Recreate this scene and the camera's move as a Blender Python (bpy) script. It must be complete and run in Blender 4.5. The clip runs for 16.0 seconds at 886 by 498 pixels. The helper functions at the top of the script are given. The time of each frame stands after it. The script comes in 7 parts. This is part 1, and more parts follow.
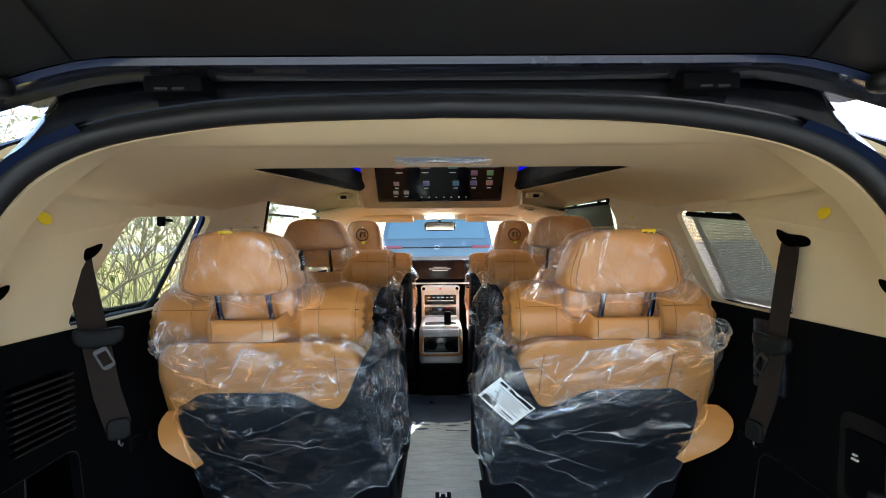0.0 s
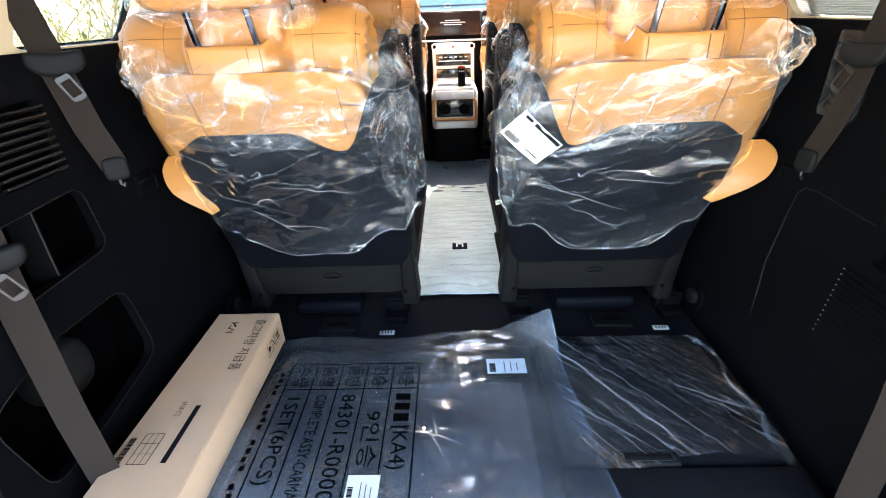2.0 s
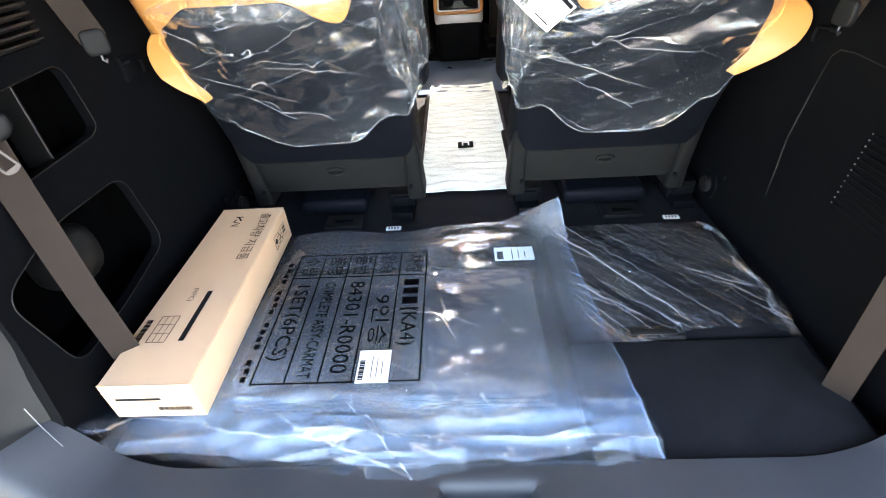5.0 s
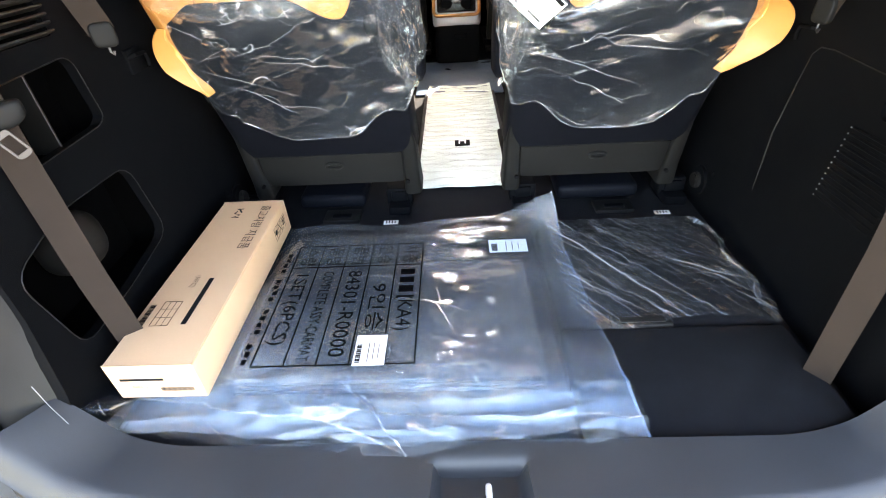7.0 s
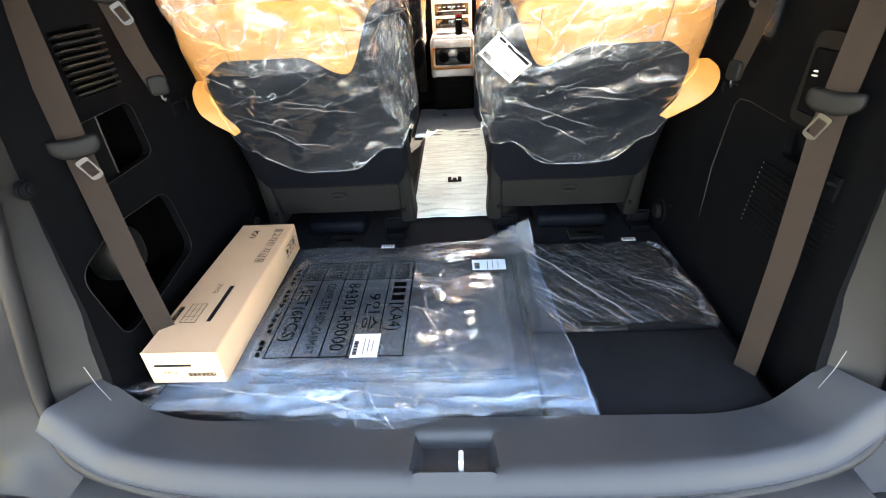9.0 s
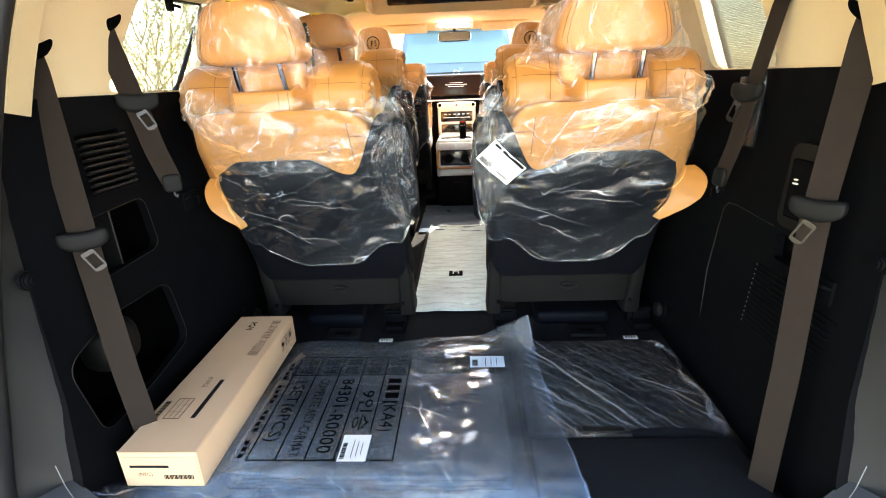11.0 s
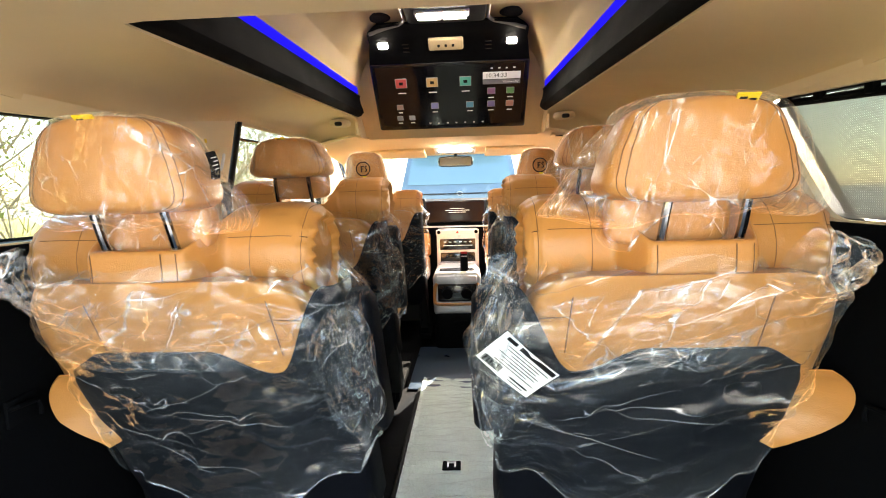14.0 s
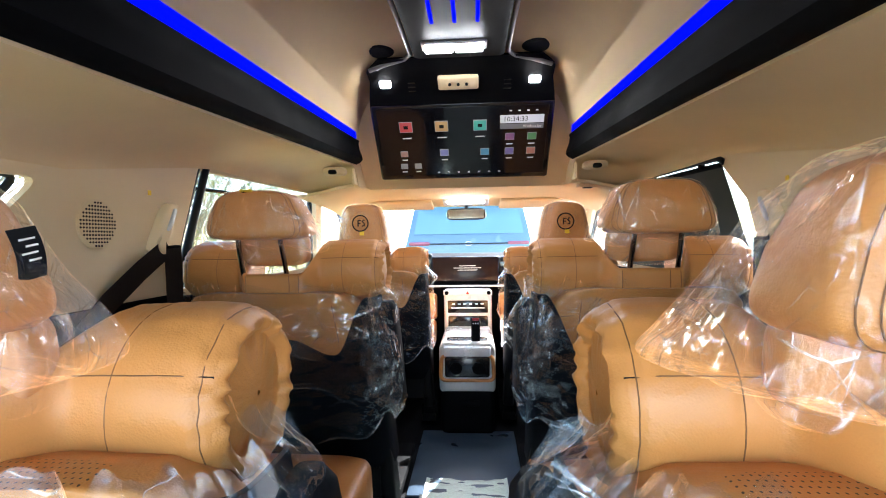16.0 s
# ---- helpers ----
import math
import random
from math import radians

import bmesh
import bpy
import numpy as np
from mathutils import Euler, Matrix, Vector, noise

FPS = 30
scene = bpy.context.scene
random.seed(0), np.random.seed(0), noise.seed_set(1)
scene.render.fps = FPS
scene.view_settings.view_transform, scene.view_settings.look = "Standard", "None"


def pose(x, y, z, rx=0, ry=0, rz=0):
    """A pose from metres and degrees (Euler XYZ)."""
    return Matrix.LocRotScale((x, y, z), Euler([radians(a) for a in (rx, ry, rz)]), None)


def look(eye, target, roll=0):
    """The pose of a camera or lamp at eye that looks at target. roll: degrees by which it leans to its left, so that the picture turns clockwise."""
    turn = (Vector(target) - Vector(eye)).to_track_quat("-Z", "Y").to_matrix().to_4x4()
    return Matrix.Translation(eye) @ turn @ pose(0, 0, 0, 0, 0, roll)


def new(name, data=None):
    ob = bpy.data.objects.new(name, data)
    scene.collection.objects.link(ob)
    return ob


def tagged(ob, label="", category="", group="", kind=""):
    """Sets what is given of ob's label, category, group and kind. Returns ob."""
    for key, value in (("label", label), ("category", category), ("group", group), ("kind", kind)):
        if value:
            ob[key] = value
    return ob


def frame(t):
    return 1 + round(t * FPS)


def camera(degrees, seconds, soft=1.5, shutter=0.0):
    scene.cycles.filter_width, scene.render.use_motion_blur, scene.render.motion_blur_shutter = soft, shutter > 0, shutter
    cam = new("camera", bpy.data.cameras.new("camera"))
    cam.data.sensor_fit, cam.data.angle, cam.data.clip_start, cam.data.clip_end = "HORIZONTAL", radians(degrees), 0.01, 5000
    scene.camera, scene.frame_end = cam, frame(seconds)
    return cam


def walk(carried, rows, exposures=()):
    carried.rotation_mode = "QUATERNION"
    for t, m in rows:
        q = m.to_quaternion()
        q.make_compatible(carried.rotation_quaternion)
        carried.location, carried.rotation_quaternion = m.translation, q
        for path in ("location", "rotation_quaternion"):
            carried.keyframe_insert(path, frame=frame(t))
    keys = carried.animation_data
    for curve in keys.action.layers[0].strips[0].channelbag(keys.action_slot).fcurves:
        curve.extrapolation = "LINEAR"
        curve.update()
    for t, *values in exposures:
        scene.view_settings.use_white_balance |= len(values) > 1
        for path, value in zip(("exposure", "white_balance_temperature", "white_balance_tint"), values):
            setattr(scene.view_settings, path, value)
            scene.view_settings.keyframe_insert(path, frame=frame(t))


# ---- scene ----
cam = camera(86.3, 16.0, soft=1.0)
PATH = [
    (0, (-0.009, 0.004, 1.025), (0.009, 2.003, 0.992), -0.5),
    (0.5, (-0.038, 0.136, 1.011), (-0.043, 2.12, 0.758), -0.7),
    (1, (-0.038, 0.171, 0.974), (-0.058, 2.109, 0.481), -1.1),
    (1.5, (-0.024, 0.139, 0.933), (-0.06, 2.007, 0.218), -1.5),
    (2, (-0.021, 0.101, 0.9), (-0.071, 1.883, -0.008), -2.1),
    (2.5, (-0.024, 0.076, 0.86), (-0.089, 1.818, -0.12), -2.7),
    (3, (-0.029, 0.068, 0.838), (-0.106, 1.77, -0.209), -3.2),
    (3.5, (-0.04, 0.072, 0.827), (-0.13, 1.736, -0.28), -3.6),
    (4, (-0.034, 0.085, 0.813), (-0.128, 1.709, -0.352), -3.9),
    (6.3, (-0.021, 0.073, 0.822), (-0.095, 1.674, -0.374), -4.0),
    (6.5, (-0.028, 0.082, 0.803), (-0.098, 1.691, -0.383), -3.6),
    (7, (-0.017, 0.036, 0.808), (-0.097, 1.652, -0.368), -3.7),
    (7.5, (-0.001, -0.005, 0.816), (-0.081, 1.619, -0.349), -3.6),
    (8, (0.016, -0.072, 0.825), (-0.065, 1.574, -0.308), -3.5),
    (8.2, (0.016, -0.101, 0.838), (-0.063, 1.552, -0.285), -3.5),
    (10.3, (0.052, -0.166, 0.863), (-0.045, 1.67, 0.075), -2.5),
    (10.5, (0.05, -0.161, 0.866), (-0.045, 1.688, 0.109), -2.4),
    (11, (0.051, -0.149, 0.864), (-0.048, 1.729, 0.183), -2.3),
    (11.5, (0.057, -0.128, 0.864), (-0.048, 1.776, 0.261), -2.1),
    (12, (0.045, -0.082, 0.894), (-0.053, 1.845, 0.37), -2.1),
    (12.5, (0.025, 0.002, 0.908), (-0.066, 1.95, 0.463), -2.0),
    (13, (-0.004, 0.111, 0.909), (-0.09, 2.075, 0.543), -1.9),
    (13.5, (0.007, 0.205, 0.918), (-0.082, 2.182, 0.628), -1.8),
    (14, (0.073, 0.364, 0.925), (-0.035, 2.347, 0.695), -1.6),
    (14.5, (0.114, 0.498, 0.944), (-0.012, 2.487, 0.767), -1.5),
    (15, (0.091, 0.596, 0.96), (-0.039, 2.587, 0.827), -1.2),
    (15.5, (0.065, 0.677, 0.971), (-0.071, 2.671, 0.884), -1.1),
    (16, (0.046, 0.731, 0.986), (-0.088, 2.727, 0.948), -0.9),
]
EXPOSURES = [(0, 2.4, 6450, 10), (0.5, 2.85, 6300, 10), (1.0, 3.15, 6500, 10), (1.5, 3.55, 6800, 11), (3.5, 4.55, 7500, 15), (7, 4.65, 8400, 16), (8, 4.62, 8600, 16), (10.5, 3.82, 8300, 12), (11, 3.76, 8300, 12), (12.5, 3.45, 8300, 11), (14, 3.34, 7900, 10), (15, 3.36, 7200, 10), (16, 3.44, 6050, 10)]
scene.cycles.transparent_max_bounces = 24
walk(cam, [(t, look(eye, target, roll)) for t, eye, target, roll in PATH], EXPOSURES)

# ---- daylight ----
SUN_AZ, SUN_EL = 28.0, 38.0
world = bpy.data.worlds.new("daylight")
scene.world = world
world.use_nodes = True
wn = world.node_tree
sky = wn.nodes.new("ShaderNodeTexSky")
sky.sky_type, sky.sun_disc = "NISHITA", False
sky.sun_elevation, sky.sun_rotation = radians(SUN_EL), radians(SUN_AZ)
wn.links.new(sky.outputs[0], wn.nodes["Background"].inputs[0])
wn.nodes["Background"].inputs[1].default_value = 0.15
sun_data = bpy.data.lights.new("sun", "SUN")
sun_data.energy, sun_data.angle, sun_data.color = 4.0, radians(0.5), (1.0, 0.95, 0.87)
sun = new("sun", sun_data)
sa, se = radians(SUN_AZ), radians(SUN_EL)
sun.matrix_world = look((math.sin(sa) * math.cos(se) * 20, math.cos(sa) * math.cos(se) * 20, math.sin(se) * 20), (0, 0, 0))


# ---- materials ----
def surface(name, colour, rough=0.5, metal=0.0, vary=0.12, scale=6.0, grain=300.0, bump=0.15, dist=0.0006, coat=0.0, wear=0.0, sheen=0.0, spec=0.5, per_piece=0.0):
    m = bpy.data.materials.new(name)
    m.use_nodes = True
    t = m.node_tree
    L = t.links.new
    b = t.nodes["Principled BSDF"]
    co = t.nodes.new("ShaderNodeTexCoord")
    big = t.nodes.new("ShaderNodeTexNoise")
    big.inputs["Scale"].default_value, big.inputs["Detail"].default_value = scale, 5
    fine = t.nodes.new("ShaderNodeTexNoise")
    fine.inputs["Scale"].default_value, fine.inputs["Detail"].default_value = grain, 3
    L(co.outputs["Object"], big.inputs["Vector"])
    L(co.outputs["Object"], fine.inputs["Vector"])
    add = t.nodes.new("ShaderNodeMath")
    add.operation = "MULTIPLY_ADD"
    add.inputs[1].default_value = 0.35
    L(fine.outputs["Fac"], add.inputs[0])
    L(big.outputs["Fac"], add.inputs[2])
    ramp = t.nodes.new("ShaderNodeMapRange")
    ramp.inputs["From Min"].default_value, ramp.inputs["From Max"].default_value = 0.35, 1.0
    ramp.inputs["To Min"].default_value, ramp.inputs["To Max"].default_value = 1 - vary, 1 + vary
    L(add.outputs[0], ramp.inputs["Value"])
    hsv = t.nodes.new("ShaderNodeHueSaturation")
    hsv.inputs["Color"].default_value = (*colour, 1)
    value = ramp.outputs[0]
    if per_piece:
        info = t.nodes.new("ShaderNodeObjectInfo")
        pr = t.nodes.new("ShaderNodeMapRange")
        pr.inputs["To Min"].default_value, pr.inputs["To Max"].default_value = 1 - per_piece, 1 + per_piece
        L(info.outputs["Random"], pr.inputs["Value"])
        mul = t.nodes.new("ShaderNodeMath")
        mul.operation = "MULTIPLY"
        L(value, mul.inputs[0])
        L(pr.outputs[0], mul.inputs[1])
        value = mul.outputs[0]
    L(value, hsv.inputs["Value"])
    L(hsv.outputs[0], b.inputs["Base Color"])
    rr = t.nodes.new("ShaderNodeMapRange")
    rr.inputs["From Min"].default_value, rr.inputs["From Max"].default_value = 0.3, 0.7
    rr.inputs["To Min"].default_value, rr.inputs["To Max"].default_value = max(0.02, rough - 0.08), min(1, rough + 0.08)
    L(big.outputs["Fac"], rr.inputs["Value"])
    L(rr.outputs[0], b.inputs["Roughness"])
    b.inputs["Metallic"].default_value = metal
    b.inputs["Coat Weight"].default_value = coat
    b.inputs["Sheen Weight"].default_value = sheen
    b.inputs["Specular IOR Level"].default_value = spec
    bp = t.nodes.new("ShaderNodeBump")
    bp.inputs["Strength"].default_value, bp.inputs["Distance"].default_value = bump, dist
    L(fine.outputs["Fac"], bp.inputs["Height"])
    L(bp.outputs[0], b.inputs["Normal"])
    return m


def leather(name, colour, holes=False):
    m = surface(name, colour, rough=0.42, vary=0.10, scale=9, grain=700, bump=0.25, dist=0.0005)
    t = m.node_tree
    L = t.links.new
    co = t.nodes.new("ShaderNodeTexCoord")
    vor = t.nodes.new("ShaderNodeTexVoronoi")
    vor.inputs["Scale"].default_value = 420
    wr = t.nodes.new("ShaderNodeTexNoise")
    wr.inputs["Scale"].default_value, wr.inputs["Detail"].default_value, wr.inputs["Distortion"].default_value = 14, 6, 0.6
    L(co.outputs["Object"], vor.inputs["Vector"])
    L(co.outputs["Object"], wr.inputs["Vector"])
    b1 = t.nodes.new("ShaderNodeBump")
    b1.inputs["Strength"].default_value, b1.inputs["Distance"].default_value = 0.35, 0.0006
    L(vor.outputs["Distance"], b1.inputs["Height"])
    b2 = t.nodes.new("ShaderNodeBump")
    b2.inputs["Strength"].default_value, b2.inputs["Distance"].default_value = 0.35, 0.012
    L(wr.outputs["Fac"], b2.inputs["Height"])
    L(b1.outputs[0], b2.inputs["Normal"])
    b = t.nodes["Principled BSDF"]
    L(b2.outputs[0], b.inputs["Normal"])
    if holes:
        sp = t.nodes.new("ShaderNodeSeparateXYZ")
        cb = t.nodes.new("ShaderNodeCombineXYZ")
        L(co.outputs["Object"], sp.inputs[0])
        L(sp.outputs["X"], cb.inputs["X"])
        across = t.nodes.new("ShaderNodeMath")
        across.operation, across.inputs[1].default_value = "MULTIPLY_ADD", -0.8
        L(sp.outputs["Y"], across.inputs[0])
        L(sp.outputs["Z"], across.inputs[2])
        L(across.outputs[0], cb.inputs["Y"])
        dots = t.nodes.new("ShaderNodeTexVoronoi")
        dots.voronoi_dimensions = "2D"
        dots.inputs["Scale"].default_value, dots.inputs["Randomness"].default_value = 150, 0.0
        L(cb.outputs[0], dots.inputs["Vector"])
        pick = t.nodes.new("ShaderNodeMapRange")
        pick.inputs["From Min"].default_value, pick.inputs["From Max"].default_value = 0.13, 0.20
        zone = t.nodes.new("ShaderNodeMapRange")
        zone.inputs["From Min"].default_value, zone.inputs["From Max"].default_value = 0.797, 0.799
        zone.inputs["To Min"].default_value, zone.inputs["To Max"].default_value = 1.0, 0.0
        L(sp.outputs["Z"], zone.inputs["Value"])
        far = t.nodes.new("ShaderNodeMath")
        far.operation = "ADD"
        L(dots.outputs["Distance"], far.inputs[0])
        L(zone.outputs[0], far.inputs[1])
        L(far.outputs[0], pick.inputs["Value"])
        mix = t.nodes.new("ShaderNodeMixRGB")
        mix.inputs[1].default_value = (0.03, 0.012, 0.004, 1)
        L(pick.outputs[0], mix.inputs[0])
        L(b.inputs["Base Color"].links[0].from_socket, mix.inputs[2])
        L(mix.outputs[0], b.inputs["Base Color"])
    return m


def edge_gloss(t, normal, scale):
    """Schlick reflectance of a thin sheet, the same from both sides, times scale."""
    lw = t.nodes.new("ShaderNodeLayerWeight")
    lw.inputs["Blend"].default_value = 0.5
    if normal:
        t.links.new(normal, lw.inputs["Normal"])
    p = t.nodes.new("ShaderNodeMath")
    p.operation = "POWER"
    p.inputs[1].default_value = 4.0
    t.links.new(lw.outputs["Facing"], p.inputs[0])
    q = t.nodes.new("ShaderNodeMath")
    q.operation, q.use_clamp = "MULTIPLY_ADD", True
    q.inputs[1].default_value, q.inputs[2].default_value = 0.75 * scale, 0.05 * scale
    t.links.new(p.outputs[0], q.inputs[0])
    return q.outputs[0]


def film(name, tint=(1, 1, 1), clear=0.97, milk=0.02, rough=0.05, crease=0.7, scale=12.0, gloss=1.0, stretch=0.2, turn=(0, 1.2, 0), turn2=(0, -0.7, 0), fold=0.7, width=0.012, gate=0.52, facet=0.55):
    """Thin clear plastic film: broad facets, and gathered folds where it lies double and scatters light. Milk and pale
    folds also paint in sheen and glints.
    """
    m = bpy.data.materials.new(name)
    m.use_nodes = True
    t = m.node_tree
    L = t.links.new
    t.nodes.remove(t.nodes["Principled BSDF"])
    out = t.nodes["Material Output"]

    def node(kind, **values):
        n = t.nodes.new("ShaderNode" + kind)
        for k, v in values.items():
            n.inputs[k.replace("_", " ")].default_value = v
        return n

    def math_node(op, a, b, clamp=False):
        n = t.nodes.new("ShaderNodeMath")
        n.operation, n.use_clamp = op, clamp
        for k, v in enumerate((a, b)):
            if isinstance(v, (int, float)):
                n.inputs[k].default_value = v
            else:
                L(v, n.inputs[k])
        return n.outputs[0]

    def span(value, lo, hi, a, b):
        n = node("MapRange", From_Min=lo, From_Max=hi, To_Min=a, To_Max=b)
        L(value, n.inputs["Value"])
        return n.outputs[0]

    co = t.nodes.new("ShaderNodeTexCoord")
    wob = node("TexNoise", Scale=scale * 0.5, Detail=3.0)
    L(co.outputs["Object"], wob.inputs["Vector"])
    wv = t.nodes.new("ShaderNodeVectorMath")
    wv.operation = "MULTIPLY_ADD"
    wv.inputs[1].default_value = (0.2 / scale,) * 3
    L(wob.outputs["Color"], wv.inputs[0])
    L(co.outputs["Object"], wv.inputs[2])
    def along(rot, long):
        n = node("Mapping", Rotation=rot, Scale=(1, 1, long))
        n.vector_type = "TEXTURE"
        L(wv.outputs[0], n.inputs["Vector"])
        return n.outputs[0]
    mp, mp2 = along(turn, 1 / stretch), along(turn2, 0.7 / stretch)
    # flat facets between straight creases, tilted each its own way
    geo = t.nodes.new("ShaderNodeNewGeometry")
    normal, folds = geo.outputs["Normal"], None
    for sc, src, tilt, w, g in ((scale * 0.55, mp, facet, width, gate), (scale * 1.1, mp2, facet * 0.8, width * 1.5, gate + 0.02), (scale * 2.4, mp, facet * 0.5, width * 2.0, gate + 0.03)):
        cell = node("TexVoronoi", Scale=sc)
        L(src, cell.inputs["Vector"])
        mid = t.nodes.new("ShaderNodeVectorMath")
        mid.operation = "SUBTRACT"
        mid.inputs[1].default_value = (0.5, 0.5, 0.5)
        L(cell.outputs["Color"], mid.inputs[0])
        lean = t.nodes.new("ShaderNodeVectorMath")
        lean.operation = "MULTIPLY_ADD"
        lean.inputs[1].default_value = (tilt,) * 3
        L(mid.outputs[0], lean.inputs[0])
        L(normal, lean.inputs[2])
        normal = lean.outputs[0]
        rim = node("TexVoronoi", Scale=sc)
        rim.feature = "DISTANCE_TO_EDGE"
        L(src, rim.inputs["Vector"])
        ga = node("TexNoise", Scale=sc * 0.7, Detail=1.0)
        L(src, ga.inputs["Vector"])
        f = math_node("MULTIPLY", span(rim.outputs["Distance"], 0.0, w, 1.0, 0.0), span(ga.outputs["Fac"], g, g + 0.12, 0.0, fold))
        folds = math_node("MAXIMUM", folds, f) if folds else f
    unit = t.nodes.new("ShaderNodeVectorMath")
    unit.operation = "NORMALIZE"
    L(normal, unit.inputs[0])
    normal = unit.outputs[0]
    for sc, ds, src in ((scale * 0.8, 0.016, mp2), (scale * 2.2, 0.006, mp)):
        n = node("TexNoise", Scale=sc, Detail=1.0, Roughness=0.4)
        L(src, n.inputs["Vector"])
        ridge = math_node("ABSOLUTE", math_node("SUBTRACT", n.outputs["Fac"], 0.5), 0.0)
        b = node("Bump", Strength=min(1.0, 0.8 * crease), Distance=ds * 2)
        b.invert = True
        L(ridge, b.inputs["Height"])
        L(normal, b.inputs["Normal"])
        normal = b.outputs[0]
    tr = node("BsdfTransparent", Color=(clear * tint[0], clear * tint[1], clear * tint[2], 1))
    gl = node("BsdfGlossy", Roughness=rough)
    L(normal, gl.inputs["Normal"])
    df = node("BsdfDiffuse", Color=(0.85 * tint[0], 0.88 * tint[1], 0.9 * tint[2], 1))
    haze = node("TexNoise", Scale=scale * 0.4, Detail=2.0)
    L(mp, haze.inputs["Vector"])
    x1 = t.nodes.new("ShaderNodeMixShader")
    L(span(haze.outputs["Fac"], 0.4, 0.65, milk * 0.3, milk * 1.7), x1.inputs[0])
    L(tr.outputs[0], x1.inputs[1])
    L(df.outputs[0], x1.inputs[2])
    both = t.nodes.new("ShaderNodeAddShader")
    L(x1.outputs[0], both.inputs[0])
    L(gl.outputs[0], both.inputs[1])
    x2 = t.nodes.new("ShaderNodeMixShader")
    L(edge_gloss(t, normal, gloss), x2.inputs[0])
    L(x1.outputs[0], x2.inputs[1])
    L(both.outputs[0], x2.inputs[2])
    soft = node("BsdfGlossy", Roughness=0.22)
    L(normal, soft.inputs["Normal"])
    x3 = t.nodes.new("ShaderNodeMixShader")
    x3.inputs[0].default_value = 0.35
    L(soft.outputs[0], x3.inputs[1])
    L(df.outputs[0], x3.inputs[2])
    x4 = t.nodes.new("ShaderNodeMixShader")
    L(folds, x4.inputs[0])
    L(x2.outputs[0], x4.inputs[1])
    L(x3.outputs[0], x4.inputs[2])
    L(x4.outputs[0], out.inputs["Surface"])
    return m


def glow(name, colour, strength, base=None):
    m = bpy.data.materials.new(name)
    m.use_nodes = True
    b = m.node_tree.nodes["Principled BSDF"]
    b.inputs["Base Color"].default_value = (*(base or colour), 1)
    b.inputs["Emission Color"].default_value = (*colour, 1)
    b.inputs["Emission Strength"].default_value = strength
    b.inputs["Roughness"].default_value = 0.3
    return m


def glass(name, tint, gloss=1.0):
    """A thin tinted pane."""
    m = bpy.data.materials.new(name)
    m.use_nodes = True
    t = m.node_tree
    t.nodes.remove(t.nodes["Principled BSDF"])
    tr = t.nodes.new("ShaderNodeBsdfTransparent")
    tr.inputs[0].default_value = (*tint, 1)
    gl = t.nodes.new("ShaderNodeBsdfGlossy")
    gl.inputs["Roughness"].default_value = 0.01
    x = t.nodes.new("ShaderNodeMixShader")
    t.links.new(edge_gloss(t, None, 0.8 * gloss), x.inputs[0])
    t.links.new(tr.outputs[0], x.inputs[1])
    t.links.new(gl.outputs[0], x.inputs[2])
    t.links.new(x.outputs[0], t.nodes["Material Output"].inputs["Surface"])
    return m


TAN = leather("tan_leather", (0.56, 0.232, 0.060))
TAN_P = leather("perforated_tan_leather", (0.56, 0.232, 0.060), True)
TAN_D = leather("tan_leather_console", (0.51, 0.22, 0.067))
THREAD = surface("dark_thread", (0.20, 0.085, 0.03), 0.7, bump=0.0)
CREAM = surface("cream_fabric", (0.72, 0.56, 0.335), 0.95, vary=0.07, scale=4, grain=900, bump=0.4, dist=0.0008, sheen=0.02, spec=0.15)
CREAM_P = surface("cream_plastic", (0.72, 0.57, 0.355), 0.6, vary=0.05, scale=5, grain=800, bump=0.2, dist=0.0004)
BLACK = surface("black_grained_plastic", (0.0029, 0.0032, 0.0040), 0.7, spec=0.045, vary=0.2, scale=5, grain=650, bump=0.45, dist=0.0007)
SILL = surface("dark_grey_sill_plastic", (0.028, 0.030, 0.034), 0.45, spec=0.35, vary=0.2, scale=5, grain=650, bump=0.4, dist=0.0006)
GREY = surface("dark_grey_plastic", (0.009, 0.009, 0.009), 0.55, spec=0.12, vary=0.2, scale=6, grain=700, bump=0.4, dist=0.0006)
PIANO = surface("gloss_black", (0.012, 0.012, 0.013), 0.12, vary=0.1, bump=0.0, coat=0.3)
RUBBER = surface("black_rubber", (0.010, 0.010, 0.011), 0.5, spec=0.35, vary=0.2, scale=12, bump=0.2)
CARPET = surface("black_carpet", (0.010, 0.0105, 0.0125), 0.95, vary=0.35, scale=20, grain=1200, bump=0.8, dist=0.002, spec=0.1)
VINYL = surface("black_back_vinyl", (0.0035, 0.0042, 0.0065), 0.6, spec=0.08, vary=0.15, scale=8, grain=900, bump=0.4)
WEB = surface("brown_belt_webbing", (0.026, 0.019, 0.0155), 0.85, vary=0.15, scale=30, grain=1500, bump=0.7, dist=0.0008, spec=0.1)
STEEL = surface("bright_steel", (0.06, 0.06, 0.062), 0.42, 1.0, vary=0.08, bump=0.05)
CHROME = surface("dark_chrome", (0.30, 0.31, 0.34), 0.12, 1.0, vary=0.05, bump=0.0)
SILVER = surface("satin_silver", (0.62, 0.63, 0.64), 0.33, 0.35, vary=0.06, bump=0.08)
# paler copy of the satin silver, with sunlight on the console painted in
SILVER_LIT = surface("sunlit_satin_silver", (0.80, 0.80, 0.79), 0.28, 0.1, vary=0.05, bump=0.05)
SATIN = surface("grey_satin_trim", (0.20, 0.20, 0.20), 0.38, 0.4, vary=0.08, bump=0.08)
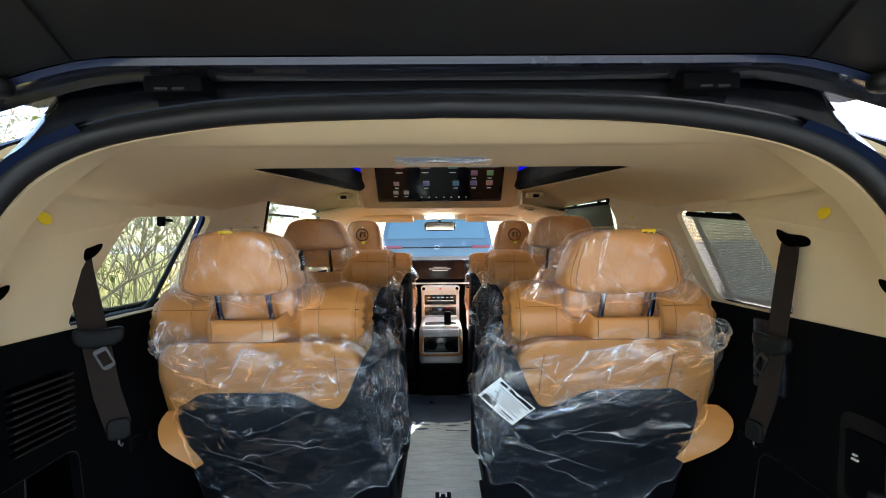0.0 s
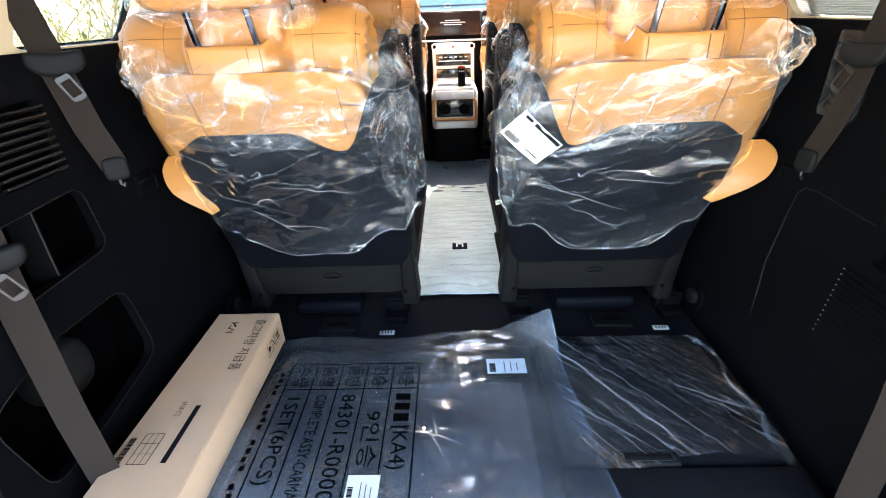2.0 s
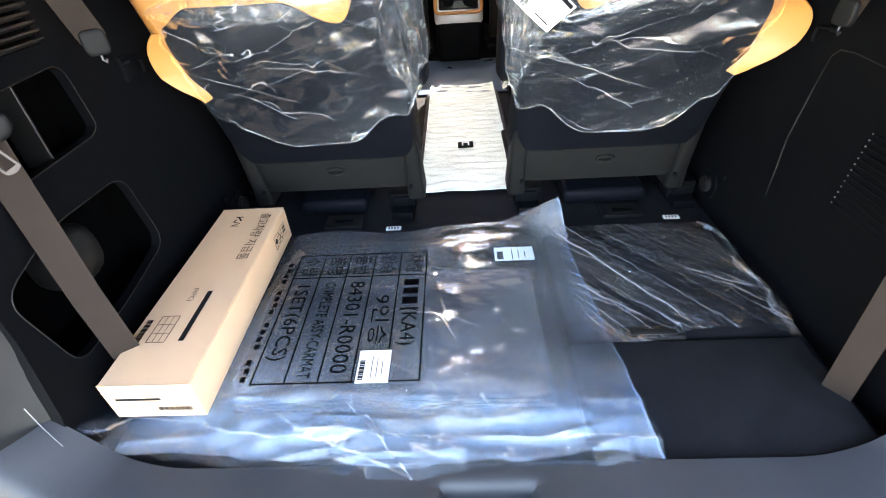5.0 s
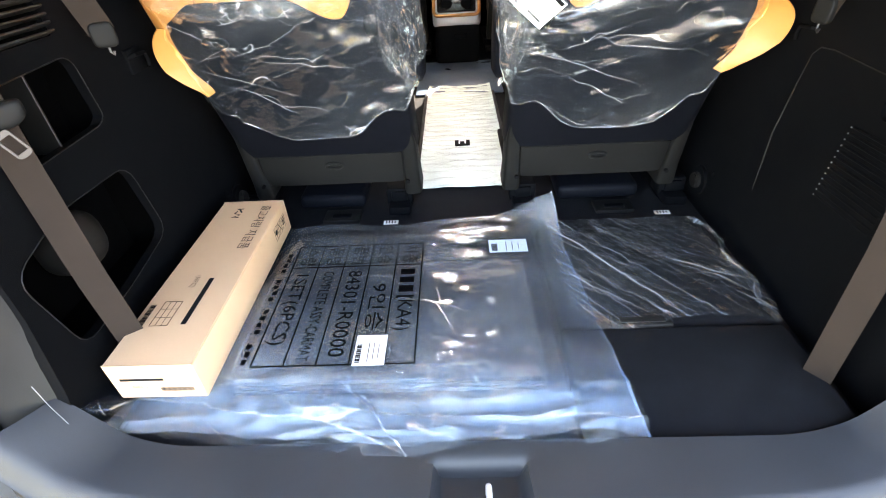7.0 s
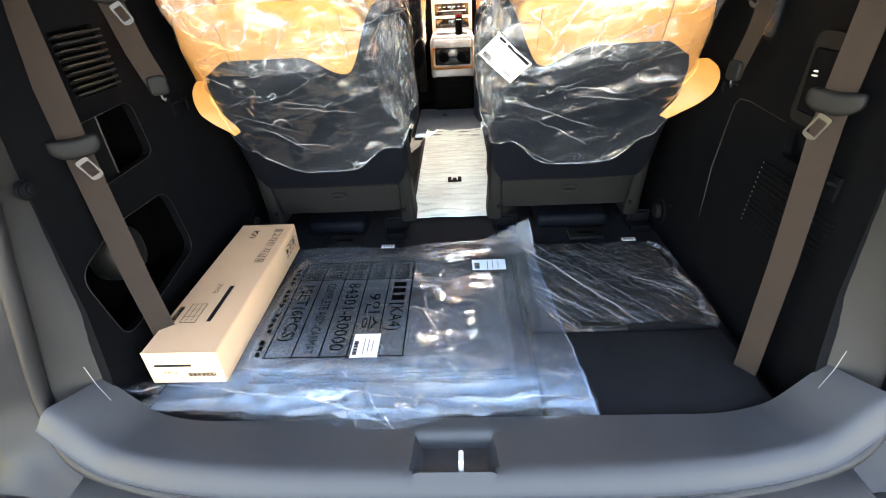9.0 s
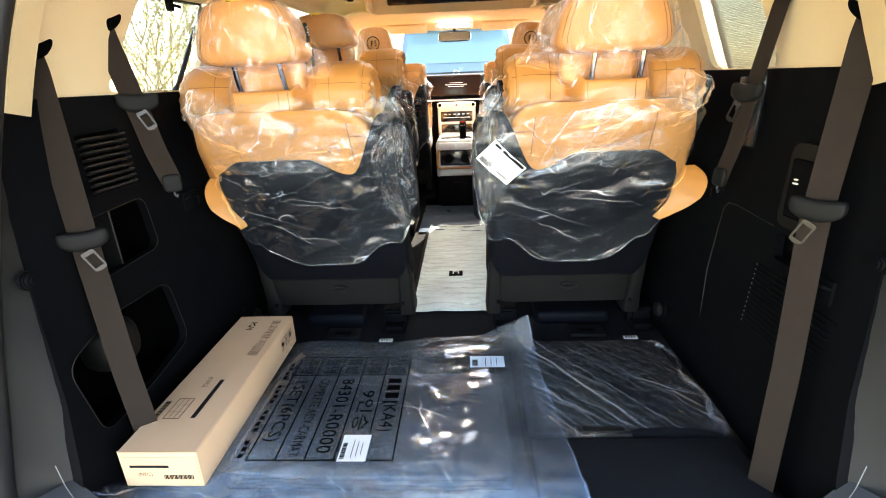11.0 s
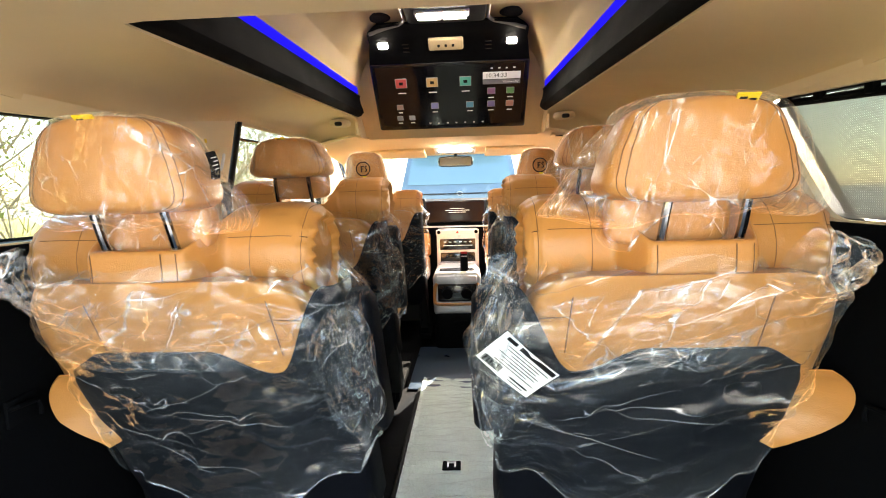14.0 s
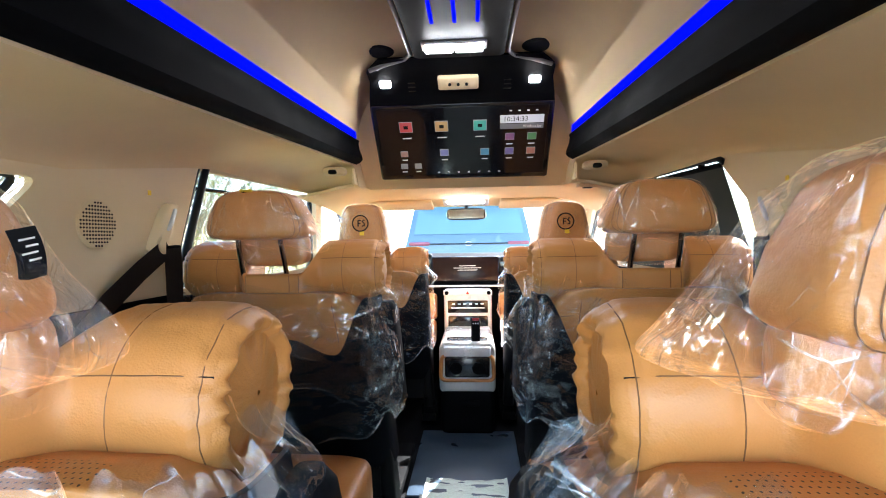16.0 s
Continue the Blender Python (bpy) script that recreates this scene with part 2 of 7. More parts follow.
PAINT = surface("dark_blue_paint", (0.012, 0.022, 0.06), 0.25, 0.2, vary=0.08, bump=0.0, coat=0.3, spec=0.3)
PAINT_B = surface("black_paint", (0.012, 0.013, 0.016), 0.2, 0.2, vary=0.08, bump=0.0, coat=1.0)
CARD = surface("brown_cardboard", (0.60, 0.39, 0.246), 0.85, vary=0.07, scale=7, grain=420, bump=0.2, dist=0.0008, spec=0.2)
CARD_E = surface("cut_cardboard", (0.45, 0.30, 0.18), 0.9, vary=0.1, grain=500)
PILLAR = surface("charcoal_pillar_plastic", (0.018, 0.018, 0.018), 0.5, spec=0.2, vary=0.2, scale=5, grain=650, bump=0.4)
BAG_INK = surface("matt_black_print", (0.0015, 0.0015, 0.002), 0.9, bump=0.0, spec=0.02)
BAG_MAT = surface("charcoal_mat_pile", (0.030, 0.030, 0.032), 0.95, vary=0.3, scale=25, grain=1100, bump=0.8, dist=0.002, spec=0.1)
# near-zero black that puts the shade of recesses into the colour
RECESS_SHADE = surface("recess_shade_black", (0.0012, 0.0012, 0.0013), 0.9, vary=0.2, bump=0.2, spec=0.02)
RIM = surface("paler_black_plastic", (0.006, 0.006, 0.006), 0.45, vary=0.2, scale=20, bump=0.2)
INK = surface("black_ink", (0.008, 0.008, 0.009), 0.7, bump=0.0, spec=0.1)
PAPER = surface("white_paper", (0.82, 0.82, 0.80), 0.7, vary=0.04, bump=0.05)
YELLOW = surface("yellow_sticker", (0.85, 0.58, 0.02), 0.5, vary=0.05, bump=0.0)
# bluish milk and white folds partly paint the sheen and streaks of reflected sky
FILM = film("clear_film", tint=(0.93, 0.97, 1.0), clear=0.98, milk=0.022, scale=15, crease=0.25, stretch=0.06, turn=(0, 1.25, 0), turn2=(0, 1.95, 0), fold=0.75, width=0.011, gate=0.53, gloss=1.25, facet=0.34)
# the same film with less painted milk and fewer pale folds
FILM_S = film("less_milky_film", tint=(0.93, 0.97, 1.0), clear=0.98, milk=0.008, scale=15, crease=0.25, stretch=0.06, turn=(0, 1.25, 0), turn2=(0, 1.95, 0), fold=0.45, width=0.011, gate=0.54, gloss=1.25, facet=0.32)
FILM_R = film("gathered_film", milk=0.03, scale=18, crease=0.4, stretch=0.12, turn=(0, 0.5, 0), turn2=(0, -0.5, 0), fold=0.7, width=0.022, gate=0.54, gloss=1.5, facet=0.5)
FILM_H = film("clear_head_film", milk=0.026, facet=0.6, scale=34, crease=0.5, stretch=0.25, turn=(0, 0.25, 0), turn2=(0, -1.0, 0.3), fold=0.45, width=0.025, gloss=0.8)
# blue-grey milk of the bag partly paints the sky's reflection over the mats
BAG = film("grey_bag_film", tint=(0.80, 0.90, 1.0), clear=0.94, milk=0.13, rough=0.05, crease=0.25, scale=7, gloss=0.9, stretch=0.3, turn=(1.57, 0, 1.4), turn2=(1.57, 0, 0.9), fold=0.35, width=0.012, gate=0.58, facet=0.12)
BAG_E = film("doubled_bag_film", tint=(0.80, 0.90, 1.0), clear=0.93, milk=0.03, rough=0.05, crease=0.15, scale=8, gloss=0.38, stretch=0.2, turn=(1.57, 0, 1.4), turn2=(1.57, 0, 0.9), fold=0.55, width=0.010, gate=0.51, facet=0.22)
MATF = film("floor_film", tint=(0.92, 0.96, 1.0), clear=0.92, milk=0.02, rough=0.06, crease=0.5, facet=0.5, scale=24, gloss=1.6, stretch=0.035, turn=(1.57, 0, 0.62), turn2=(1.57, 0, 0.90), fold=0.85, width=0.03, gate=0.46)
GLASS = glass("tinted_glass", (0.44, 0.50, 0.485))
# tint lightened for the left panes only, to make them brighter and admit more daylight
GLASS_L = glass("light_tinted_glass", (0.74, 0.80, 0.79))
GLASS_F = glass("windscreen_glass", (0.90, 0.95, 0.97))
LED = glow("blue_led", (0.004, 0.004, 1.0), 0.16)
LED.node_tree.nodes["Principled BSDF"].inputs["Specular IOR Level"].default_value = 0.0
LED.node_tree.nodes["Principled BSDF"].inputs["Base Color"].default_value = (0.002, 0.002, 0.05, 1)
LAMP = glow("lamp_white", (1.0, 0.98, 0.95), 13.5)
SCREEN = surface("screen_glass", (0.006, 0.006, 0.008), 0.08, vary=0.05, bump=0.0)


# ---- mesh helpers ----
def finish(bm, name, mat, sharp=35.0):
    bmesh.ops.recalc_face_normals(bm, faces=bm.faces[:])
    me = bpy.data.meshes.new(name)
    bm.to_mesh(me)
    bm.free()
    me.materials.append(mat)
    me.polygons.foreach_set("use_smooth", [True] * len(me.polygons))
    me.set_sharp_from_angle(angle=radians(sharp))
    return me


def part(name, bm, mat, parent, label="", sharp=35.0):
    """Links a bmesh as one mesh object under a thing or a part."""
    ob = new(name, finish(bm, name, mat, sharp))
    ob.parent = parent
    if label:
        ob["label"] = label
    return ob


def solid(name, bm, mat, label="", category="", kind="", group="", sharp=35.0):
    """A top-level thing of one mesh."""
    return tagged(new(name, finish(bm, name, mat, sharp)), label, category, group, kind)


def thing(name, loc, label, category, group="", kind="", turn=0.0):
    ob = new(name)
    ob.empty_display_size = 0.05
    ob.matrix_world = pose(*loc, 0, 0, turn)
    return tagged(ob, label, category, group, kind)


def box(bm, c, s, bevel=0.0, seg=2, m=None):
    """A box of size s round c, with rounded edges; m turns it."""
    mat = Matrix.Translation(c) @ (m or Matrix()) @ Matrix.Diagonal((*s, 1))
    r = bmesh.ops.create_cube(bm, size=1.0, matrix=mat)
    if bevel:
        vs = set(r["verts"])
        es = [e for e in bm.edges if e.verts[0] in vs and e.verts[1] in vs]
        bmesh.ops.bevel(bm, geom=es, offset=bevel, segments=seg, affect="EDGES", profile=0.5)
    return bm


def loft(bm, rings, closed=True, caps=True):
    vs = [[bm.verts.new(p) for p in r] for r in rings]
    n = len(rings[0])
    for a, b in zip(vs, vs[1:]):
        for i in range(n if closed else n - 1):
            j = (i + 1) % n
            bm.faces.new((a[i], a[j], b[j], b[i]))
    if caps and closed:
        bm.faces.new(vs[0][::-1])
        bm.faces.new(vs[-1])
    return bm


def sheet(bm, f, nu, nv):
    """A grid of points f(u, v), u and v from 0 to 1."""
    vs = [[bm.verts.new(f(i / nu, j / nv)) for j in range(nv + 1)] for i in range(nu + 1)]
    for i in range(nu):
        for j in range(nv):
            bm.faces.new((vs[i][j], vs[i + 1][j], vs[i + 1][j + 1], vs[i][j + 1]))
    return bm


def thicken(bm, d):
    bmesh.ops.recalc_face_normals(bm, faces=bm.faces[:])
    bmesh.ops.solidify(bm, geom=bm.faces[:], thickness=d)
    return bm


def tube(bm, pts, r, n=10, closed=False, flat=1.0):
    """A round bar along pts; r a number or a list; flat squashes it along its binormal."""
    pts = [Vector(p) for p in pts]
    k = len(pts)
    rings = []
    up = Vector((0, 0, 1))
    for i, p in enumerate(pts):
        a = pts[(i - 1) % k] if closed or i else p
        b = pts[(i + 1) % k] if closed or i < k - 1 else p
        d = (b - a).normalized()
        if abs(d.dot(up)) > 0.95:
            up = Vector((0, 1, 0)) if abs(d.z) > 0.9 else Vector((0, 0, 1))
        s = d.cross(up).normalized()
        w = s.cross(d).normalized()
        up = w
        rr = r[i] if isinstance(r, (list, tuple)) else r
        rings.append([p + s * (rr * math.cos(q)) + w * (rr * flat * math.sin(q)) for q in [math.tau * j / n for j in range(n)]])
    if closed:
        rings.append(rings[0])
        vs = [[bm.verts.new(p) for p in x] for x in rings[:-1]]
        for i in range(k):
            a, b = vs[i], vs[(i + 1) % k]
            for j in range(n):
                bm.faces.new((a[j], a[(j + 1) % n], b[(j + 1) % n], b[j]))
    else:
        loft(bm, rings)
    return bm


def sgnpow(v, p):
    return math.copysign(abs(v) ** p, v)


def blob(bm, c, s, e1=0.5, e2=0.5, nu=24, nv=14, warp=None, v0=-1.0, v1=1.0):
    """A rounded block (superellipsoid) with half sizes s; warp moves each point; v0, v1 cut it below and above."""
    rings = []
    for j in range(nv + 1):
        q = (v0 + (v1 - v0) * j / nv) * math.pi / 2
        ring = []
        for i in range(nu):
            w = math.tau * i / nu
            p = Vector((s[0] * sgnpow(math.cos(q), e1) * sgnpow(math.cos(w), e2), s[1] * sgnpow(math.cos(q), e1) * sgnpow(math.sin(w), e2), s[2] * sgnpow(math.sin(q), e1)))
            if warp:
                p = warp(p)
            ring.append(p + Vector(c))
        rings.append(ring)
    loft(bm, rings, caps=(v0 == -1.0 and v1 == 1.0))
    bmesh.ops.remove_doubles(bm, verts=bm.verts[:], dist=0.0003)
    return bm


def cyl(bm, c, axis, r, h, n=24, r2=None, bevel=0.0):
    turn = Vector(axis).to_track_quat("Z", "Y").to_matrix().to_4x4()
    k = bmesh.ops.create_cone(bm, cap_ends=True, segments=n, radius1=r, radius2=r if r2 is None else r2, depth=h, matrix=Matrix.Translation(c) @ turn)
    if bevel:
        vs = set(k["verts"])
        es = [e for e in bm.edges if e.verts[0] in vs and e.verts[1] in vs and any(len(f.verts) > 4 for f in e.link_faces)]
        bmesh.ops.bevel(bm, geom=es, offset=bevel, segments=2, affect="EDGES")
    return bm


def rounded(poly, r=0.02, n=4):
    """A polygon with rounded corners."""
    out = []
    k = len(poly)
    for i in range(k):
        p, a, b = Vector(poly[i]), Vector(poly[i - 1]), Vector(poly[(i + 1) % k])
        u, v = (a - p), (b - p)
        d = min(r, u.length * 0.45, v.length * 0.45)
        s, e = p + u.normalized() * d, p + v.normalized() * d
        for j in range(n + 1):
            q = j / n
            out.append(tuple(s * (1 - q) ** 2 + p * 2 * q * (1 - q) + e * q * q))
    return out


def panel(bm, outer, holes, place, depth):
    """A flat panel with holes: polygons in two coordinates, set in space by place(a, b, d); it is depth thick."""
    from mathutils.geometry import tessellate_polygon
    loops = [outer] + list(holes)
    flat = [p for l in loops for p in l]
    tri = tessellate_polygon([[Vector((*p, 0)) for p in l] for l in loops])
    front = [bm.verts.new(place(a, b, 0.0)) for a, b in flat]
    back = [bm.verts.new(place(a, b, depth)) for a, b in flat]
    for a, b, c in tri:
        if len({a, b, c}) == 3:
            bm.faces.new((front[a], front[b], front[c]))
            bm.faces.new((back[c], back[b], back[a]))
    o = 0
    for l in loops:
        n = len(l)
        for i in range(n):
            j = (i + 1) % n
            bm.faces.new((front[o + i], front[o + j], back[o + j], back[o + i]))
        o += n
    return bm


def smooth(a, b, x):
    q = max(0.0, min(1.0, (x - a) / (b - a)))
    return q * q * (3 - 2 * q)


def text_mesh(body, size, thick=0.0, align="LEFT"):
    """Lettering as a bmesh, in the plane of x and y, its first letter at the origin."""
    cu = bpy.data.curves.new("lettering", "FONT")
    cu.body, cu.size, cu.align_x, cu.align_y, cu.extrude, cu.resolution_u = body, size, align, "CENTER", thick, 2
    ob = bpy.data.objects.new("lettering", cu)
    scene.collection.objects.link(ob)
    bpy.context.view_layer.update()
    me = bpy.data.meshes.new_from_object(ob.evaluated_get(bpy.context.evaluated_depsgraph_get()))
    bm = bmesh.new()
    bm.from_mesh(me)
    bpy.data.objects.remove(ob)
    bpy.data.curves.remove(cu)
    bpy.data.meshes.remove(me)
    return bm


# ---- the car's shell ----
# y runs forward along the car, z = 0 is the cabin floor, the ground lies lower
GROUND = -0.47


def open_y(z):
    """The slanting plane of the tailgate opening."""
    return 0.36 + 0.30 * (z - 0.03)


def bow(x):
    return 0.12 * (abs(x) / 0.85) ** 3.6


def rail_x(y):
    return 0.433 + 0.024 * (y - 1.11)


def rail_z(y):
    return 1.20 + 0.077 * (y - 1.11)


SEAL = [(0.0, 1.228), (0.25, 1.222), (0.40, 1.207), (0.52, 1.180), (0.60, 1.135), (0.645, 1.07), (0.675, 0.98), (0.70, 0.85), (0.735, 0.6), (0.785, 0.35), (0.825, 0.2), (0.835, 0.11), (0.805, 0.035), (0.68, 0.006), (0.25, 0.0), (0.0, 0.0)]


def spline(pts, k):
    """A smooth line through pts, k steps to each stretch."""
    out = []
    for i in range(len(pts) - 1):
        p = [Vector(pts[min(max(i + j, 0), len(pts) - 1)]) for j in (-1, 0, 1, 2)]
        for s in range(k):
            u = s / k
            q = 0.5 * ((2 * p[1]) + (p[2] - p[0]) * u + (2 * p[0] - 5 * p[1] + 4 * p[2] - p[3]) * u * u + (3 * p[1] - p[0] - 3 * p[2] + p[3]) * u ** 3)
            out.append((q.x, q.y))
    return out + [tuple(pts[-1])]


SEAL = spline(SEAL, 4)
SEAL_LOOP = [(x, z) for x, z in SEAL] + [(-x, z) for x, z in SEAL[-2:0:-1]]
ZC = 0.853


def lip(z):
    """The width of the trim between the seal and the side wall."""
    return 0.035 + 0.115 * smooth(0.85, 0.12, z)


def wall_x(y, z):
    """The inner face of the lower side trim."""
    return 0.722 + 0.018 * smooth(0.0, 0.85, z) - 0.012 * smooth(0.68, 0.45, y)


WIN_Q = [(0.985, 0.859), (1.285, 0.859), (1.500, 1.114), (1.155, 1.088)]
WIN_QL = [(0.93, 0.859), (1.29, 0.859), (1.545, 1.114), (1.125, 1.088)]
WIN_S = [(1.93, 0.86), (3.14, 0.86), (3.14, 1.235), (2.085, 1.205)]
WIN_SR = [(1.935, 0.86), (3.14, 0.86), (3.14, 1.238), (2.205, 1.217), (2.022, 1.06)]
WIN_F = [(3.23, 0.86), (4.05, 0.86), (3.62, 1.20), (3.23, 1.225)]

for side, sx in (("left", -1), ("right", 1)):
    # lower trim, with the pockets and the grille openings of that side
    outer = [(open_y(0.0) + lip(0.0), 0.0), (1.95, 0.0), (1.95, ZC)] + [(open_y(z) + lip(z), z) for z in (ZC, 0.7, 0.5, 0.3, 0.15)]
    if sx < 0:
        holes = [rounded([(0.735, 0.612), (0.952, 0.620), (0.962, 0.500), (0.940, 0.487), (0.735, 0.482)], 0.03),
                 rounded([(0.600, 0.362), (0.745, 0.402), (0.952, 0.394), (0.975, 0.212), (0.80, 0.186), (0.635, 0.176)], 0.04),
                 [(0.800, 0.780), (0.930, 0.784), (0.935, 0.656), (0.806, 0.656)]]
    else:
        holes = [rounded([(0.775, 0.520), (0.870, 0.520), (0.862, 0.460), (0.775, 0.460)], 0.015)]
    bm = bmesh.new()
    panel(bm, outer, holes, lambda a, b, d: (sx * (wall_x(a, b) + d), a, b), 0.02)
    solid("wall_" + side, bm, BLACK, "black grained plastic lower side trim of the load bay", "wall", "structure")
    bm = bmesh.new()
    box(bm, (sx * 0.86, 1.30, 0.40), (0.02, 1.5, 0.92))
    solid("wall_back_" + side, bm, BLACK, "black inner panel behind the side trim", "wall", "structure")

    # upper cream trim with the quarter window
    outer = [(open_y(ZC) + 0.03, ZC + 0.001), (1.90, ZC + 0.001), (2.045, 1.205), (1.60, 1.135), (open_y(1.12) + 0.03, 1.12), (open_y(1.0) + 0.03, 1.0)]
    bm = bmesh.new()
    panel(bm, outer, [rounded(WIN_QL if sx < 0 else WIN_Q, 0.04, 5)], lambda a, b, d: (sx * (0.744 - 0.045 * smooth(0.98, 1.2, b) + 0.045 * smooth(1.0, 1.25, a) * smooth(1.0, 1.2, b) + d), a, b), 0.016)
    solid("pillar_trim_" + side, bm, CREAM_P, "cream rear pillar trim round the quarter window", "wall", "structure")

    # roof cove from the window tops up to the roof rail
    def cove(u, v, sx=sx):
        y = open_y(1.16) + 0.02 + (3.10 - open_y(1.16) - 0.02) * u
        zb = 1.118 + 0.10 * smooth(1.5, 2.2, y) + 0.01 * smooth(2.2, 3.1, y)
        xb = 0.708 + 0.055 * smooth(1.0, 1.35, y)
        end = smooth(2.78, 2.86, y)
        xt, zt = rail_x(max(y, 1.11)), (rail_z(max(y, 1.11)) + 0.002) * (1 - end) + 1.246 * end
        q = v * math.pi / 2
        return (sx * (xt + (xb - xt) * math.cos(q)), y, zb + (zt - zb) * math.sin(q) ** 0.9)
    bm = bmesh.new()
    thicken(sheet(bm, cove, 40, 12), 0.012)
    solid("ceiling_side_" + side, bm, CREAM, "cream fabric headliner along the side", "ceiling", "structure", sharp=60)

    # door panels and door window frames ahead of the load bay
    bm = bmesh.new()
    panel(bm, [(1.955, 0.02), (4.25, 0.02), (4.25, 0.84), (1.955, 0.84)], [], lambda a, b, d: (sx * (0.745 + d), a, b), 0.06)
    solid("door_panel_" + side, bm, BLACK, "black plastic door panel", "door panel", "structure")
    bm = bmesh.new()
    outer = [(1.89, 0.84), (4.20, 0.84), (3.60, 1.245), (2.04, 1.245)]
    panel(bm, outer, [rounded(WIN_S if sx < 0 else WIN_SR, 0.03, 4), rounded(WIN_F, 0.03, 4)], lambda a, b, d: (sx * (0.775 + d), a, b), 0.02)
    solid("door_frame_" + side, bm, CREAM_P, "cream upper door frame round the side windows", "door frame", "structure")

    # black frame along the rear edge of the sliding door window
    for off, w in ((-0.012, 0.016), (0.045, 0.012)) if sx < 0 else ((0.0, 0.010),):
        bm = bmesh.new()
        if sx < 0:
            tube(bm, [(sx * 0.772, 1.93 + off, 0.85), (sx * 0.772, 2.005 + off, 1.03), (sx * 0.772, 2.085 + off, 1.215)], w, 8)
        else:
            tube(bm, [(0.776, 2.165, 1.200), (0.774, 2.20, 1.218), (0.772, 2.6, 1.231), (0.772, 3.13, 1.243)], w, 8)
        solid("door_seal_" + side, bm, RUBBER, "black rubber seal along the sliding door edge", "door seal", "structure", sharp=60)

    # window panes
    for nm, poly in (("window_quarter", WIN_QL if sx < 0 else WIN_Q), ("window_sliding_door", WIN_S if sx < 0 else WIN_SR), ("window_front_door", WIN_F)):
        bm = bmesh.new()
        c = (sum(p[0] for p in poly) / len(poly), sum(p[1] for p in poly) / len(poly))
        big = [(c[0] + (a - c[0]) * 1.04, c[1] + (b - c[1]) * 1.06) for a, b in poly]
        panel(bm, rounded(big, 0.04, 4), [], lambda a, b, d: (sx * (0.805 + d), a, b), 0.004)
        w = solid(nm + "_" + side, bm, GLASS_F if nm == "window_front_door" else GLASS_L if sx < 0 else GLASS, "clear front side window pane" if nm == "window_front_door" else "tinted side window pane", "window", "structure")
        w.visible_shadow = False
        bm = bmesh.new()
        tube(bm, [(sx * 0.798, a, b) for a, b in rounded(big, 0.04, 5)], 0.007, 8, closed=True)
        solid("window_seal_" + side, bm, RUBBER, "black rubber seal round a side window", "window seal", "structure")

    # outer skin
    bm = bmesh.new()
    outer = [(0.52, 0.05), (0.52, -0.25), (4.9, -0.25), (4.95, 0.42), (4.28, 0.84), (3.60, 1.28), (2.2, 1.42), (1.25, 1.40), (0.92, 1.28), (0.66, 1.10), (0.54, 0.85)]
    panel(bm, outer, [rounded([(a + (0.01 if i in (1, 2) else -0.01), b + (0.012 if i > 1 else -0.012)) for i, (a, b) in enumerate(w)], 0.04, 4) for w in ([(0.95 if sx < 0 else 1.0, 0.862), (1.43, 0.862), (1.65, 1.13), (1.13 if sx < 0 else 1.17, 1.105)], WIN_S if sx < 0 else WIN_SR, WIN_F)],
          lambda a, b, d: (sx * (0.905 + d - 0.085 * smooth(0.80, 0.87, b) - 0.05 * smooth(1.15, 1.4, b) - 0.17 * smooth(1.10, 1.28, b) * smooth(1.9, 1.1, a) - 0.05 * smooth(0.7, 0.25, a)), a, b), 0.012)
    solid("body_side_" + side, bm, PAINT, "dark blue painted body side of the van", "car body", "structure")
    # painted gutter of the body round the opening
    bm = bmesh.new()
    rows = []
    for x, z in SEAL[12:30]:
        y = open_y(z) + bow(x) * smooth(0.75, 0.05, z)
        up = smooth(1.0, 1.2, z)
        out = (1 - up) * (1 - 0.6 * smooth(0.80, 0.95, z))
        rows.append([(sx * x, y - 0.005, z), (sx * (x + 0.03 * out), y - 0.03, z + 0.014 * up), (sx * (x + 0.075 * out), y - 0.025 + 0.01 * up, z + 0.020 * up), (sx * (x + 0.14 * out), y - 0.01 + 0.01 * up, z + 0.024 * up), (sx * (x + 0.17 * out), y + 0.05, z + 0.028 * up)])
    loft(bm, rows, closed=False)
    solid("body_corner_" + side, bm, PAINT, "dark blue painted gutter of the tailgate opening", "car body", "structure", sharp=60)
    bm = bmesh.new()
    rows = []
    for x, z in SEAL[29:56]:
        y = open_y(z) + bow(x) * smooth(0.75, 0.05, z)
        low = smooth(0.10, 0.02, z)
        rows.append([(sx * x, y - 0.005, z - 0.004 * low), (sx * (x + 0.02), y - 0.022, z - 0.015 * low), (sx * (x + 0.06), y - 0.028, z - 0.03 * low), (sx * (x + 0.075), y - 0.05, z - 0.04 * low), (sx * (x + 0.17), y - 0.04, z - 0.05 * low), (sx * (x + 0.22), y + 0.06, z - 0.05 * low)])
    loft(bm, rows, closed=False)
    solid("body_sill_" + side, bm, RUBBER, "dark sealed body corner below the tailgate seal", "car body", "structure", sharp=60)

bm = bmesh.new()
rows = []
for x, z in [(-a, b) for a, b in SEAL[20::-1]] + SEAL[1:21]:
    y = open_y(z) + 0.012
    in_ = smooth(0.625, 0.585, abs(x))
    rows.append([(x, y - 0.005, z - 0.002), (x, y - 0.022, z + 0.02), (x, y - 0.005, z + 0.05), (x, y + 0.05, z + 0.075 + (max(0, 1.285 - z - 0.075)) * in_), (x, y + 0.12, z + 0.085 + max(0, 1.33 - z - 0.085) * in_)])
loft(bm, rows, closed=False)
solid("roof_gutter", bm, PAINT_B, "black painted gutter above the tailgate opening", "car body", "structure", sharp=60)

